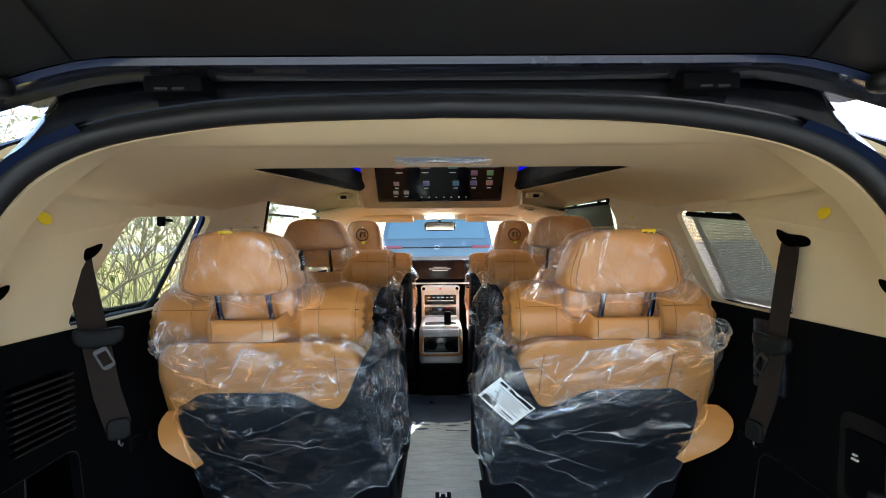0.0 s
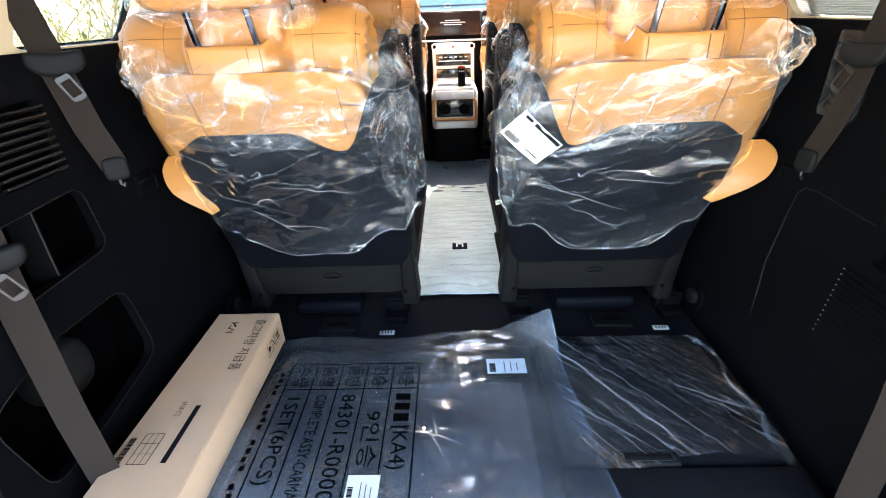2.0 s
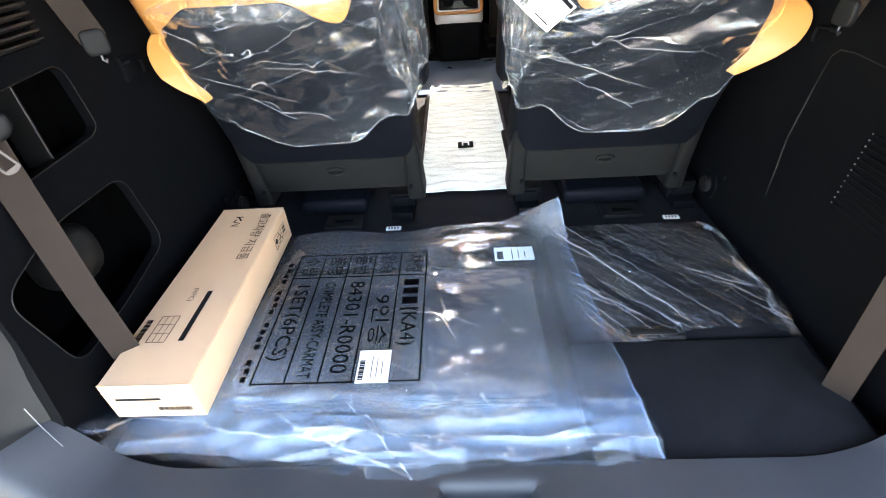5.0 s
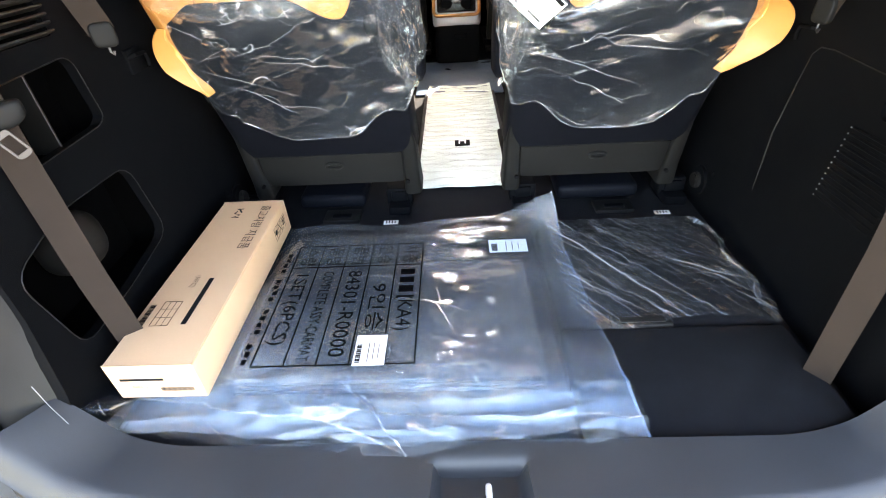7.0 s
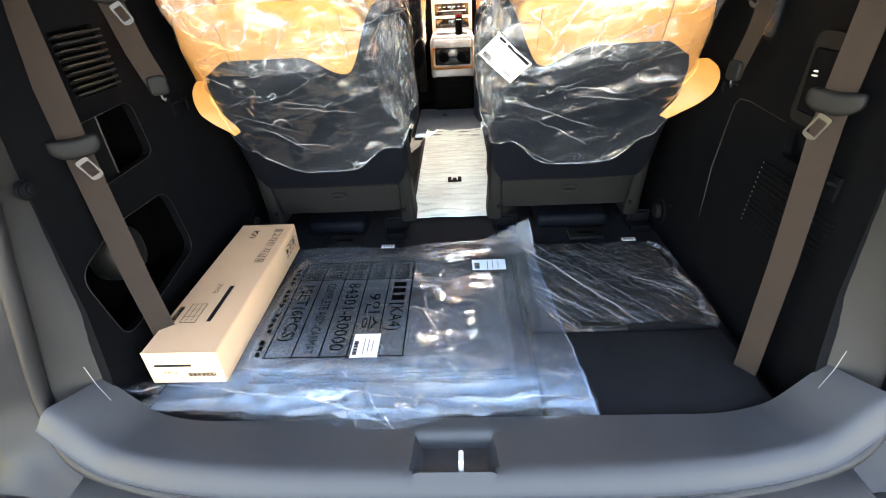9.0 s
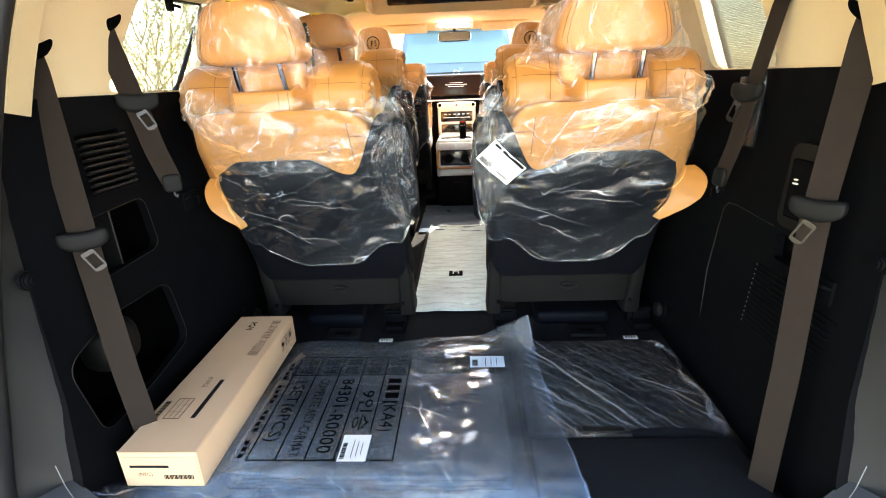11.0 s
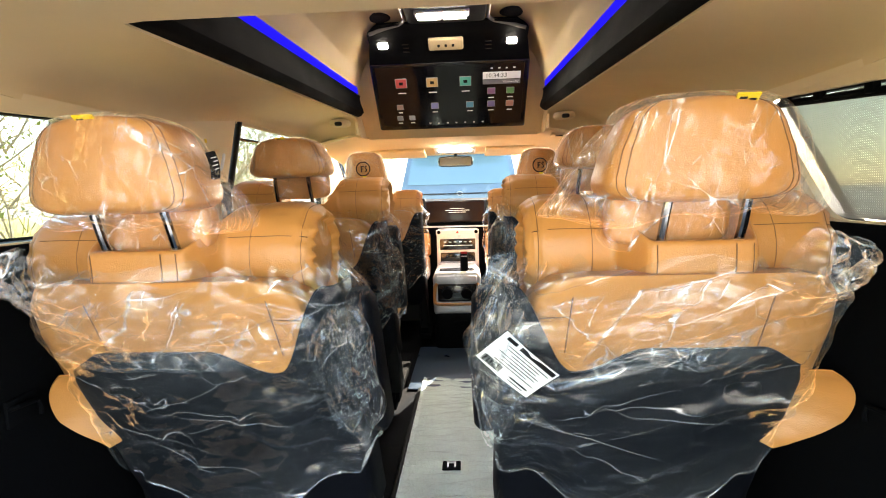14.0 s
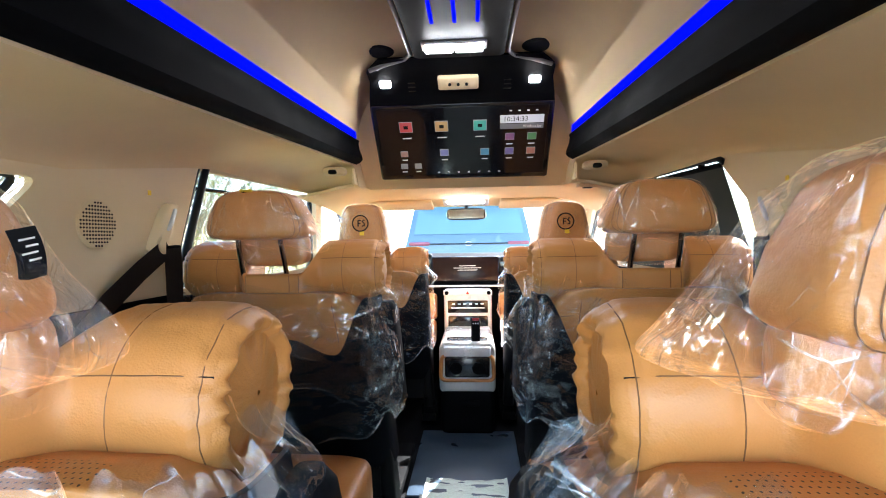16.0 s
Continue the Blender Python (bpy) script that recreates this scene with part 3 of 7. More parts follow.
# tailgate opening: rubber seal and the trim lip inside it
bm = bmesh.new()
tube(bm, [(x, open_y(z) + bow(x) * smooth(0.75, 0.05, z), z) for x, z in SEAL_LOOP], 0.017, 12, closed=True)
solid("tailgate_seal", bm, RUBBER, "black rubber seal round the tailgate opening", "door seal", "structure", sharp=80)
bm = bmesh.new()
for sx in (-1, 1):
    rows = []
    for x, z in SEAL[20:50]:
        y = open_y(z) + bow(x) * smooth(0.75, 0.05, z)
        yw = max(open_y(z) + lip(z) + 0.012, y + 0.045)
        xw = wall_x(yw, z) + 0.004
        rows.append([(sx * (x - 0.004), y + 0.004, z), (sx * (x * 0.75 + xw * 0.25 - 0.004), y * 0.8 + yw * 0.2 + 0.010, z), (sx * (x * 0.3 + xw * 0.7 - 0.004), y * 0.35 + yw * 0.65, z), (sx * (xw - 0.001), yw, z)])
    loft(bm, rows, closed=False)
thicken(bm, 0.006)
solid("trim_opening", bm, PILLAR, "black plastic trim beside the tailgate opening", "trim", "structure", sharp=60)
bm = bmesh.new()
for sx in (-1, 1):
    rows = []
    for x, z in SEAL[0:29]:
        y = open_y(z) + bow(x) * smooth(0.75, 0.05, z)
        q = math.acos(min(1.0, max(0.0, (x - 0.433) / 0.275)))
        roof_z = 1.1925 if x < 0.433 else 1.107 + 0.0855 * math.sin(q) ** 0.9
        side = smooth(0.52, 0.60, x)
        row = []
        for dy, k in ((0.010, 0.0), (0.028, 0.25), (0.05, 0.6), (0.075, 0.88), (0.096, 1.0), (0.112, 1.04)):
            k1 = min(k, 1.0)
            head = (x, y + dy, (z - 0.012) * (1 - k1) + (roof_z - 0.001) * k1 + (k - k1) * 0.2)
            post = (x - 0.004 + 0.018 * k, y + 0.012 + 0.063 * k, z - 0.012 - 0.010 * k)
            row.append(tuple((Vector(head).lerp(Vector(post), side)) * 1.0))
        rows.append([(sx * p[0], p[1], p[2]) for p in row])
    loft(bm, rows, closed=False)
thicken(bm, 0.005)
solid("trim_opening_upper", bm, CREAM, "cream trim round the top of the tailgate opening", "trim", "structure", sharp=60)

# rear headliner
bm = bmesh.new()
def rear_roof(u, v):
    x = -0.45 + 0.90 * u
    y = open_y(1.20) + 0.092 + (0.985 - open_y(1.2)) * v
    z = 1.2045 - 0.004 * smooth(0.40, 0.45, abs(x))
    return (x, y, z)
thicken(sheet(bm, rear_roof, 40, 8), 0.012)
solid("ceiling_rear", bm, CREAM, "cream fabric headliner over the load bay", "ceiling", "structure", sharp=60)

# raised roof well
bm = bmesh.new()
def well(u, v):
    y = 1.078 + (2.80 - 1.078) * u
    q = (v - 0.5) * 2
    x = q * (rail_x(y) + 0.01)
    zs = rail_z(y) + 0.10
    return (x, y, 1.672 - (1.672 - zs) * abs(q) ** 9)
thicken(sheet(bm, well, 24, 32), 0.012)
def well_front(u, v):
    q = (v - 0.5) * 2
    y = 2.80 + 0.22 * smooth(0, 1, u)
    x = q * (rail_x(2.8) + 0.01)
    z0 = 1.672 - (1.672 - rail_z(2.8) - 0.10) * abs(q) ** 9
    return (x, y, z0 + (1.245 - z0) * u)
thicken(sheet(bm, well_front, 10, 32), 0.012)
for sx in (-1, 1):
    panel(bm, [(2.785, 1.24), (3.04, 1.24), (2.80, 1.50), (2.785, 1.50)], [], lambda a, b, d: (sx * (0.478 + d), a, b), 0.008)
solid("ceiling_well", bm, CREAM, "cream fabric lining of the raised roof", "ceiling", "structure", sharp=60)
bm = bmesh.new()
box(bm, (0, 1.070, 1.44), (0.92, 0.012, 0.44))
solid("ceiling_well_rear", bm, CREAM, "cream fabric rear wall of the raised roof", "ceiling", "structure")

# front headliner
bm = bmesh.new()
def front_roof(u, v):
    x = -0.77 + 1.54 * u
    y = 2.84 + (3.62 - 2.84) * v
    z = 1.25 - 0.05 * smooth(0.45, 0.77, abs(x)) - 0.05 * v * v
    return (x, y, z)
def front_keep(u, v):
    x, y, z = front_roof(u, v)
    if y < 3.02 and abs(x) < 0.47:
        y = 3.02
    return (x, y, z)
thicken(sheet(bm, front_keep, 40, 10), 0.012)
solid("ceiling_front", bm, CREAM, "cream fabric headliner over the front seats", "ceiling", "structure", sharp=60)

# outer roof skin
bm = bmesh.new()
def roof(u, v):
    y = 0.66 + (3.66 - 0.66) * v
    x = (2 * u - 1) * (0.84 - 0.20 * smooth(1.5, 0.7, y))
    top = 1.30 + 0.45 * smooth(0.66, 1.5, y) * (1 - smooth(2.9, 3.66, y))
    return (x, y, top - 0.30 * smooth(0.45, 0.84, abs(x)) * (top - 1.0) - 0.02)
thicken(sheet(bm, roof, 30, 30), 0.01)
solid("roof", bm, PAINT, "dark blue painted raised roof of the van", "car roof", "structure", sharp=60)

# floors
bm = bmesh.new()
box(bm, (0, 2.6, -0.03), (1.52, 4.2, 0.056))
solid("floor", bm, CARPET, "black carpeted cabin floor", "floor", "structure")
bm = bmesh.new()
def sill(u, v):
    e = abs(2 * u - 1)
    x = (2 * u - 1) * (0.825 - 0.08 * v)
    y0 = 0.345 + bow(x)
    y1 = 0.497 + 0.052 * smooth(0.48, 0.76, abs(x)) ** 1.3
    y = y0 + (y1 - y0) * v
    z = 0.052 - 0.035 * smooth(0.30, 0.0, v) + 0.085 * smooth(0.80, 1.02, e) ** 1.5
    if abs(x) < 0.09 and 0.2 < v < 0.85:
        z -= 0.035 * smooth(0.2, 0.32, v) * smooth(0.85, 0.75, v) * smooth(0.088, 0.074, abs(x))
    return (x, y, z)
sheet(bm, sill, 160, 24)
thicken(bm, 0.012)
solid("sill", bm, SILL, "dark grey plastic loading sill with the latch recess", "sill", "structure", sharp=50)
bm = bmesh.new()
box(bm, (0, 0.40, -0.12), (1.5, 0.16, 0.26), 0.01)
box(bm, (0, 0.21, -0.14), (2.16, 0.42, 0.24), 0.05, 3)
solid("bumper", bm, RUBBER, "black rear bumper below the opening", "bumper", "structure")

# bonnet
bm = bmesh.new()
thicken(sheet(bm, lambda u, v: ((u - 0.5) * 1.72, 4.16 + 0.80 * v, 0.84 - 0.20 * v - 0.22 * v ** 4 - 0.12 * abs(2 * u - 1) ** 4), 20, 12), 0.01)
solid("bonnet", bm, PAINT, "dark blue painted bonnet of the van", "car body", "structure", sharp=60)

# windscreen and dash bulkhead
bm = bmesh.new()
def screen_f(u, v):
    x = -0.74 + 1.48 * u
    return (x * (1.0 - 0.06 * v), 4.18 - 0.62 * v - 0.16 * (x / 0.74) ** 2 * (1 - 0.3 * v), 0.86 + 0.33 * v)
sheet(bm, screen_f, 24, 10)
w = solid("windscreen", bm, GLASS_F, "clear windscreen", "window", "structure")
w.visible_shadow = False
bm = bmesh.new()
for sx in (-1, 1):
    tube(bm, [(sx * 0.76, 4.05, 0.84), (sx * 0.745, 3.75, 1.03), (sx * 0.72, 3.52, 1.2)], 0.035, 10)
solid("pillar_front", bm, CREAM_P, "cream windscreen pillars", "pillar", "structure")
bm = bmesh.new()
box(bm, (0, 4.25, 0.42), (1.6, 0.05, 0.9))
solid("bulkhead", bm, BLACK, "black bulkhead behind the dashboard", "wall", "structure")


# ---- seats ----
LEAN_B = 0.455


def rear_y(z):
    """The rear face of a leaning backrest; the head posts stand at y = 0."""
    return 0.275 - (z - 0.15) * LEAN_B


def creases(a, b, size, seed, spread=3.14, axis=0.0):
    """The relief of a film between straight folds, 0 to 1: a few zigzags, each in its own direction; size is the facets' width."""
    r = random.Random(seed)
    h = 0.0
    for k in range(5):
        th = axis + spread * (r.random() - 0.5)
        f = (0.6 + 0.9 * r.random()) / size
        w = (a * math.cos(th) + b * math.sin(th)) * f + r.random() * 9 + 0.5 * noise.noise(Vector((a / size * 0.35, b / size * 0.35, k + seed)))
        h += abs(w - math.floor(w) - 0.5) * 2
    return h / 5


def crinkle(p, amp, freq, seed):
    q = Vector(p) * freq + Vector((seed * 3.7, seed * 1.3, seed * 7.1))
    r = 1 - abs(noise.noise(q)) * 2
    return amp * (0.7 * r + 0.5 * noise.noise(q * 2.7) + 0.35 * (1 - abs(noise.noise(q * 4.3)) * 2))


def back_ring(z, w, t, n=36, e=0.35, shift=0.0, off=0.0):
    """A rounded slice through a backrest at height z: half width w, thickness t."""
    yc = rear_y(z) + t / 2 + shift
    out = []
    for i in range(n):
        q = math.tau * i / n
        out.append((sgnpow(math.cos(q), e) * (w + off), yc + sgnpow(math.sin(q), e) * (t / 2 + off), z))
    return out


def rolled_cushion(parent, length, r, y0, z0, band=0.027, seed=1):
    """A dog-bone neck cushion: two puckered rolls joined by a flat band across the head posts."""
    h = length / 2
    n = 96

    def pucker(q, sx):
        w = q + sx * 0.7 + seed
        return (1 - 2 * abs(noise.noise(Vector((math.cos(w) * 3.4, math.sin(w) * 3.4, seed + sx)))) - 0.45) + 0.5 * math.sin(17 * w + 2.2 * math.sin(4 * w))

    def slice_at(x):
        a = abs(x)
        k = smooth(0.072, 0.116, a)
        d = min(max((a - h + 0.028) / 0.028, 0), 1)
        rr = r * (1 + 0.025 * math.sin(math.pi * min(1, max(0, (h - 0.01 - a) / 0.11)))) * (1 - 0.10 * d ** 2.5)
        ring = []
        for j in range(n):
            q = math.tau * j / n
            pinch = 0.0020 * pucker(q, math.copysign(1, x)) * smooth(h - 0.04, h - 0.002, a)
            cy, cz = math.cos(q), math.sin(q)
            groove = -0.0016 * (math.exp(-((a - h + 0.010) / 0.004) ** 2) + math.exp(-((a - h + 0.098) / 0.004) ** 2))
            rad = rr + pinch + groove
            roll = Vector((x, y0 + rad * cy, z0 + rad * cz * 0.98 + crinkle((x, cy, cz), 0.0022, 4, 3 + seed)))
            flat = Vector((x, 0.004 + 0.012 * sgnpow(cy, 0.7), 0.818 + (band + 0.004) * sgnpow(cz, 0.5)))
            ring.append(flat.lerp(roll, k))
        return ring
    xs = [-h + 0.05 * i / 18 for i in range(18)] + [-h + 0.05 + (length - 0.10) * i / 66 for i in range(66)] + [h - 0.05 + 0.05 * i / 18 for i in range(19)]
    bm = bmesh.new()
    loft(bm, [slice_at(x) for x in xs], caps=False)
    part("cushion_cover", bm, TAN, parent, "tan leather rolled cover", 70)
    for sx in (-1, 1):
        bm = bmesh.new()
        edge = slice_at(sx * h)
        rings = [edge]
        for f, d, pk in ((0.95, 0.006, 0.6), (0.88, 0.009, 1.0), (0.81, 0.006, 1.0), (0.77, -0.002, 0.7), (0.74, -0.004, 0.3), (0.5, 0.000, 0.1), (0.25, 0.002, 0.0), (0.03, 0.003, 0.0)):
            ring = []
            for j, p in enumerate(edge):
                e = 0.0045 * pk * pucker(math.tau * j / n * 1.0 + 0.1, sx)
                ring.append(Vector((sx * (h + d + e), y0 + (p.y - y0) * (f + e * 3), z0 + (p.z - z0) * (f + e * 3))))
            rings.append(ring)
        loft(bm, rings, caps=False)
        part("end_disc", bm, TAN, parent, "round puckered leather end of the roll", 50)
        for a in (h - 0.010, h - 0.098):
            bm = bmesh.new()
            c = slice_at(sx * a)
            tube(bm, [Vector((p.x, y0 + (p.y - y0) * 1.003, z0 + (p.z - z0) * 1.003)) for p in c[::2]], 0.0007, 5, closed=True)
            part("seam", bm, THREAD, parent)
        bm = bmesh.new()
        tube(bm, [slice_at(sx * x)[n // 2 - 7] + Vector((0, -0.0006, 0)) for x in (h - 0.010, h - 0.03, h - 0.05, h - 0.08, h - 0.11, max(0.115, h - 0.16))], 0.0007, 5)
        part("seam", bm, THREAD, parent)
        bm = bmesh.new()
        p, q = slice_at(sx * (h - 0.001))[n // 2 - 7], slice_at(sx * (h - 0.012))[n // 2 - 7]
        tube(bm, [p + Vector((0, 0.0006, 0)), p.lerp(q, 0.5) + Vector((0, 0.0002, 0)), q], [0.0012, 0.0010, 0.0004], 6)
        part("seam_gap", bm, INK, parent, "dark open gap in the seam")
    for x, zr in ((-0.070, 1), (0.070, 1), (0.045, 1)):
        bm = bmesh.new()
        tube(bm, [(x, -0.0086, 0.818 - band + 0.001), (x + 0.001, -0.0088, 0.818), (x, -0.0086, 0.818 + band - 0.001)], 0.0009, 5)
        part("seam", bm, THREAD, parent)


def make_seat(name, label, group, loc, mirror, head_w, cush, film_seed=1, tag=False, flap=0.0, badge=False, base_h=0.30, sticker=True, head=(0.908, 1.050), head_x=0.0, taper=0.27, loose=0.0, arm=True, patch=False, shift=0.0):
    """A captain's seat facing forward with head posts at y = 0; mirror = 1 puts its armrest at +x."""
    s = thing(name, loc, label, "car seat", group)
    wid = 0.255
    # backrest, leaning
    bm = bmesh.new()
    rings = [back_ring(z, w, t) for z, w, t in ((0.36, wid - 0.07, 0.10), (0.45, wid - 0.055, 0.14), (0.53, wid - 0.03, 0.14), (0.60, wid, 0.14), (0.70, wid - 0.004, 0.135), (0.76, wid - 0.02, 0.12), (0.79, wid - 0.05, 0.09), (0.80, wid - 0.09, 0.05))]
    loft(bm, rings)
    part("backrest", bm, TAN_P, s, "perforated tan leather backrest", 60)
    # dark panel over the lower rear and the inner side of the backrest
    def ztop(x):
        q = x * mirror
        return 0.668 - 0.048 * smooth(0.02, 0.13, q) + 0.165 * smooth(0.135, 0.245, q) - 0.04 * smooth(-0.16, -0.255, q)
    bm = bmesh.new()
    def shell(u, v):
        w = math.pi * (u - 0.5)
        x = sgnpow(math.sin(w), 0.75) * (wid + 0.008)
        zt = ztop(x)
        z = 0.235 + (zt - 0.235) * v
        wrap = 1 - abs(math.cos(w)) ** 0.5
        y = rear_y(z) - 0.010 + 0.11 * wrap ** 2.2 + 0.006 * smooth(0.9, 1.0, v) + 0.003 * noise.noise(Vector((x * 9, z * 9, film_seed)))
        return (x, y, z)
    thicken(sheet(bm, shell, 96, 26), 0.006)
    part("back_shell", bm, VINYL, s, "black vinyl back panel", 60)
    for kx, kz, kw, kh in ((-0.150 * mirror, 0.590, 0.032, 0.020), (0.205 * mirror, 0.612, 0.018, 0.030)):
        bm = bmesh.new()
        blob(bm, (kx, rear_y(kz) - 0.004, kz), (kw, 0.012, kh), 0.7, 0.8, 20, 10)
        part("release_knob", bm, BLACK, s)
    bm = bmesh.new()
    box(bm, (0, rear_y(0.31) + 0.03, 0.31), (0.42, 0.05, 0.09), 0.02, 3, Matrix.Rotation(math.atan(LEAN_B), 4, "X"))
    part("back_skirt", bm, VINYL, s, "black vinyl skirt below the back panel", 60)
    # cover seams on the tan upper back
    for xx in (-0.15, 0.15):
        bm = bmesh.new()
        tube(bm, [(xx + 0.03 * (0.78 - z) * (1 if xx > 0 else -1), rear_y(z) - 0.0002, z) for z in (0.66, 0.69, 0.73, 0.765)], 0.0012, 5)
        part("back_seam", bm, THREAD, s)
    bm = bmesh.new()
    tube(bm, [(x, rear_y(0.725) + 0.002 - 0.003 * math.cos(x * 9), 0.725 + 0.01 * math.cos(x * 7)) for x in [-0.2 + 0.04 * i for i in range(11)]], 0.0012, 5)
    part("back_seam", bm, THREAD, s)
    # lower rear panel with pull loop, hinge arms
    bm = bmesh.new()
    rings = []
    for z, y, w in ((0.115, 0.285, 0.205), (0.120, 0.262, 0.215), (0.14, 0.256, 0.222), (0.225, 0.238, 0.222), (0.232, 0.246, 0.222), (0.240, 0.243, 0.224), (0.248, 0.224, 0.226), (0.262, 0.216, 0.226), (0.276, 0.214, 0.226), (0.284, 0.220, 0.224), (0.36, 0.172, 0.222), (0.365, 0.20, 0.20)):
        rings.append([(w * sgnpow(math.cos(q), 0.25), y + 0.03 + 0.03 * sgnpow(math.sin(q), 0.25), z) for q in [math.tau * k / 40 for k in range(40)]])
    loft(bm, rings)
    part("lower_panel", bm, GREY, s, "dark grey plastic lower back panel")
    bm = bmesh.new()
    pts = [(0.01 + 0.024 * math.cos(q), 0.238, 0.193 + 0.009 * math.sin(q)) for q in [math.tau * i / 18 for i in range(18)]]
    tube(bm, pts, 0.0045, 6, closed=True)
    part("pull_loop", bm, GREY, s)
    for sx in (-1, 1):
        bm = bmesh.new()
        rings = []
        for z, y, w, d in ((0.335, 0.232, 0.016, 0.03), (0.25, 0.27, 0.022, 0.045), (0.14, 0.298, 0.025, 0.05), (0.09, 0.306, 0.028, 0.052), (0.075, 0.31, 0.026, 0.05)):
            rings.append([(sx * 0.238 + w * sgnpow(math.cos(q), 0.4), y + d * sgnpow(math.sin(q), 0.4), z) for q in [math.tau * i / 20 for i in range(20)]])
        loft(bm, rings)
        part("hinge_arm", bm, GREY, s, "", 50)
        bm = bmesh.new()
        cyl(bm, (sx * 0.225, 0.247, 0.128), (0, 1, 0), 0.006, 0.01, 12)
        part("bolt", bm, BLACK, s)
        bm = bmesh.new()
        box(bm, (sx * 0.238, 0.33, 0.045), (0.085, 0.07, 0.062), 0.008, 2)
        box(bm, (sx * 0.238, 0.292, 0.05), (0.05, 0.012, 0.035), 0.004, 2)
        part("foot", bm, BLACK, s)
        bm = bmesh.new()
        box(bm, (sx * 0.238, 0.56, 0.018), (0.07, 0.62, 0.03), 0.006, 2)
        part("seat_rail", bm, BLACK, s)
    # seat cushion and its base
    bm = bmesh.new()
    blob(bm, (0, 0.59, base_h + 0.07), (0.25, 0.265, 0.085), 0.45, 0.4, 36, 16, lambda p: p + Vector((0, 0, 0.02 * smooth(0.17, 0.25, abs(p.x)) * (p.z > 0) + crinkle(p, 0.003, 9, 4))))
    part("seat_cushion", bm, TAN, s, "tan leather seat cushion", 60)
    bm = bmesh.new()
    box(bm, (0, 0.60, base_h - 0.06), (0.44, 0.44, 0.12), 0.03, 3)
    part("seat_base", bm, BLACK, s)
    # armrest folded up beside the backrest
    if arm:
        bm = bmesh.new()
        rings = []
        for z, yo, w, d in ((0.44, 0.02, 0.016, 0.03), (0.46, 0.02, 0.026, 0.045), (0.55, 0.0, 0.029, 0.05), (0.68, 0.0, 0.029, 0.05), (0.745, 0.01, 0.026, 0.042), (0.765, 0.02, 0.015, 0.025)):
            rings.append([(mirror * (wid + 0.025) + w * sgnpow(math.cos(q), 0.55), rear_y(z) + 0.07 + yo + d * sgnpow(math.sin(q), 0.55), z) for q in [math.tau * i / 24 for i in range(24)]])
        loft(bm, rings)
        part("armrest", bm, VINYL, s, "black armrest folded upright", 60)
    # head posts and headrest
    for sx in (-1, 1):
        bm = bmesh.new()
        tube(bm, [(sx * 0.058, 0.05, 0.74), (sx * 0.058, 0.0, 0.87), (sx * 0.056, -0.02, 0.93), (sx * 0.055, -0.02, 0.99)], 0.0065, 10)
        part("head_post", bm, CHROME, s, "dark chrome head post")
    hw = head_w / 2
    hz, hh = (head[0] + head[1]) / 2, (head[1] - head[0]) / 2
    def shape(p):
        k = (p.z / hh + 1) / 2
        f = 1 - taper * smooth(0.0, 1.25, k)
        return Vector((head_x + p.x * f, p.y * (1 - 0.25 * k) + 0.014 * (p.x / hw) ** 2 - 0.10 * p.z, p.z - 0.010 * (p.x / hw) ** 2 * (p.z > 0)))
    def hwarp(p):
        return shape(p) + Vector((0, 0, crinkle(p, 0.0022, 8, film_seed)))
    bm = bmesh.new()
    blob(bm, (0, -0.015, hz), (hw, 0.062, hh), 0.36, 0.34, 56, 28, hwarp)
    part("headrest", bm, TAN, s, "tan leather headrest", 60)
    # lower neck pad of the headrest ahead of the posts
    bm = bmesh.new()
    blob(bm, (head_x + 0.012 * mirror, 0.055, head[0] - 0.026), (hw * 0.68, 0.028, 0.046), 0.45, 0.4, 36, 16, lambda p: p + Vector((0, -0.1 * p.z, crinkle(p, 0.002, 9, film_seed))))
    pad = part("neck_pad", bm, TAN, s, "tan leather neck pad of the headrest", 60)
    bm = bmesh.new()
    blob(bm, (head_x + 0.012 * mirror, 0.055, head[0] - 0.027), (hw * 0.68 + 0.008, 0.034, 0.053), 0.45, 0.4, 64, 30, lambda p: p * (1 + 0.05 * (1 - 2 * abs(noise.noise(p * 22 + Vector((film_seed, 0, 0)))))), v0=-1.0, v1=0.9)
    part("pad_film", bm, FILM_H, pad, "wrinkled clear film over the neck pad", 32)
    for xx in (-0.90, -0.82, 0.82, 0.90):
        bm = bmesh.new()
        pts = []
        for i in range(17):
            q = (math.pi * i / 16 - math.pi / 2) * 0.86
            c = sgnpow(math.cos(q), 0.36)
            p = Vector((hw * c * xx, -0.062 * c * (1 - abs(xx) ** 6) ** 0.17 - 0.0008, hh * sgnpow(math.sin(q), 0.36)))
            pts.append(hwarp(p) + Vector((0, -0.015, hz)))
        tube(bm, pts, 0.0007, 5)
        part("seam", bm, THREAD, s)
    # small sewn tab and stickers
    if sticker:
        bm = bmesh.new()
        tx = head_x + (0.045 if mirror < 0 else -0.012)
        SR = Matrix.Rotation(radians(48), 4, "X")
        box(bm, (tx, -0.058, hz + hh * 0.90), (0.030, 0.003, 0.020), 0.0, 1, SR)
        tab = part("sticker", bm, YELLOW, s, "yellow printed sticker")
        bm = bmesh.new()
        box(bm, (tx - 0.006, -0.0592, hz + hh * 0.905), (0.010, 0.003, 0.008), 0.0, 1, SR)
        box(bm, (tx + 0.007, -0.0594, hz + hh * 0.90), (0.009, 0.003, 0.003), 0.0, 1, SR)
        part("print_bar", bm, INK, tab)
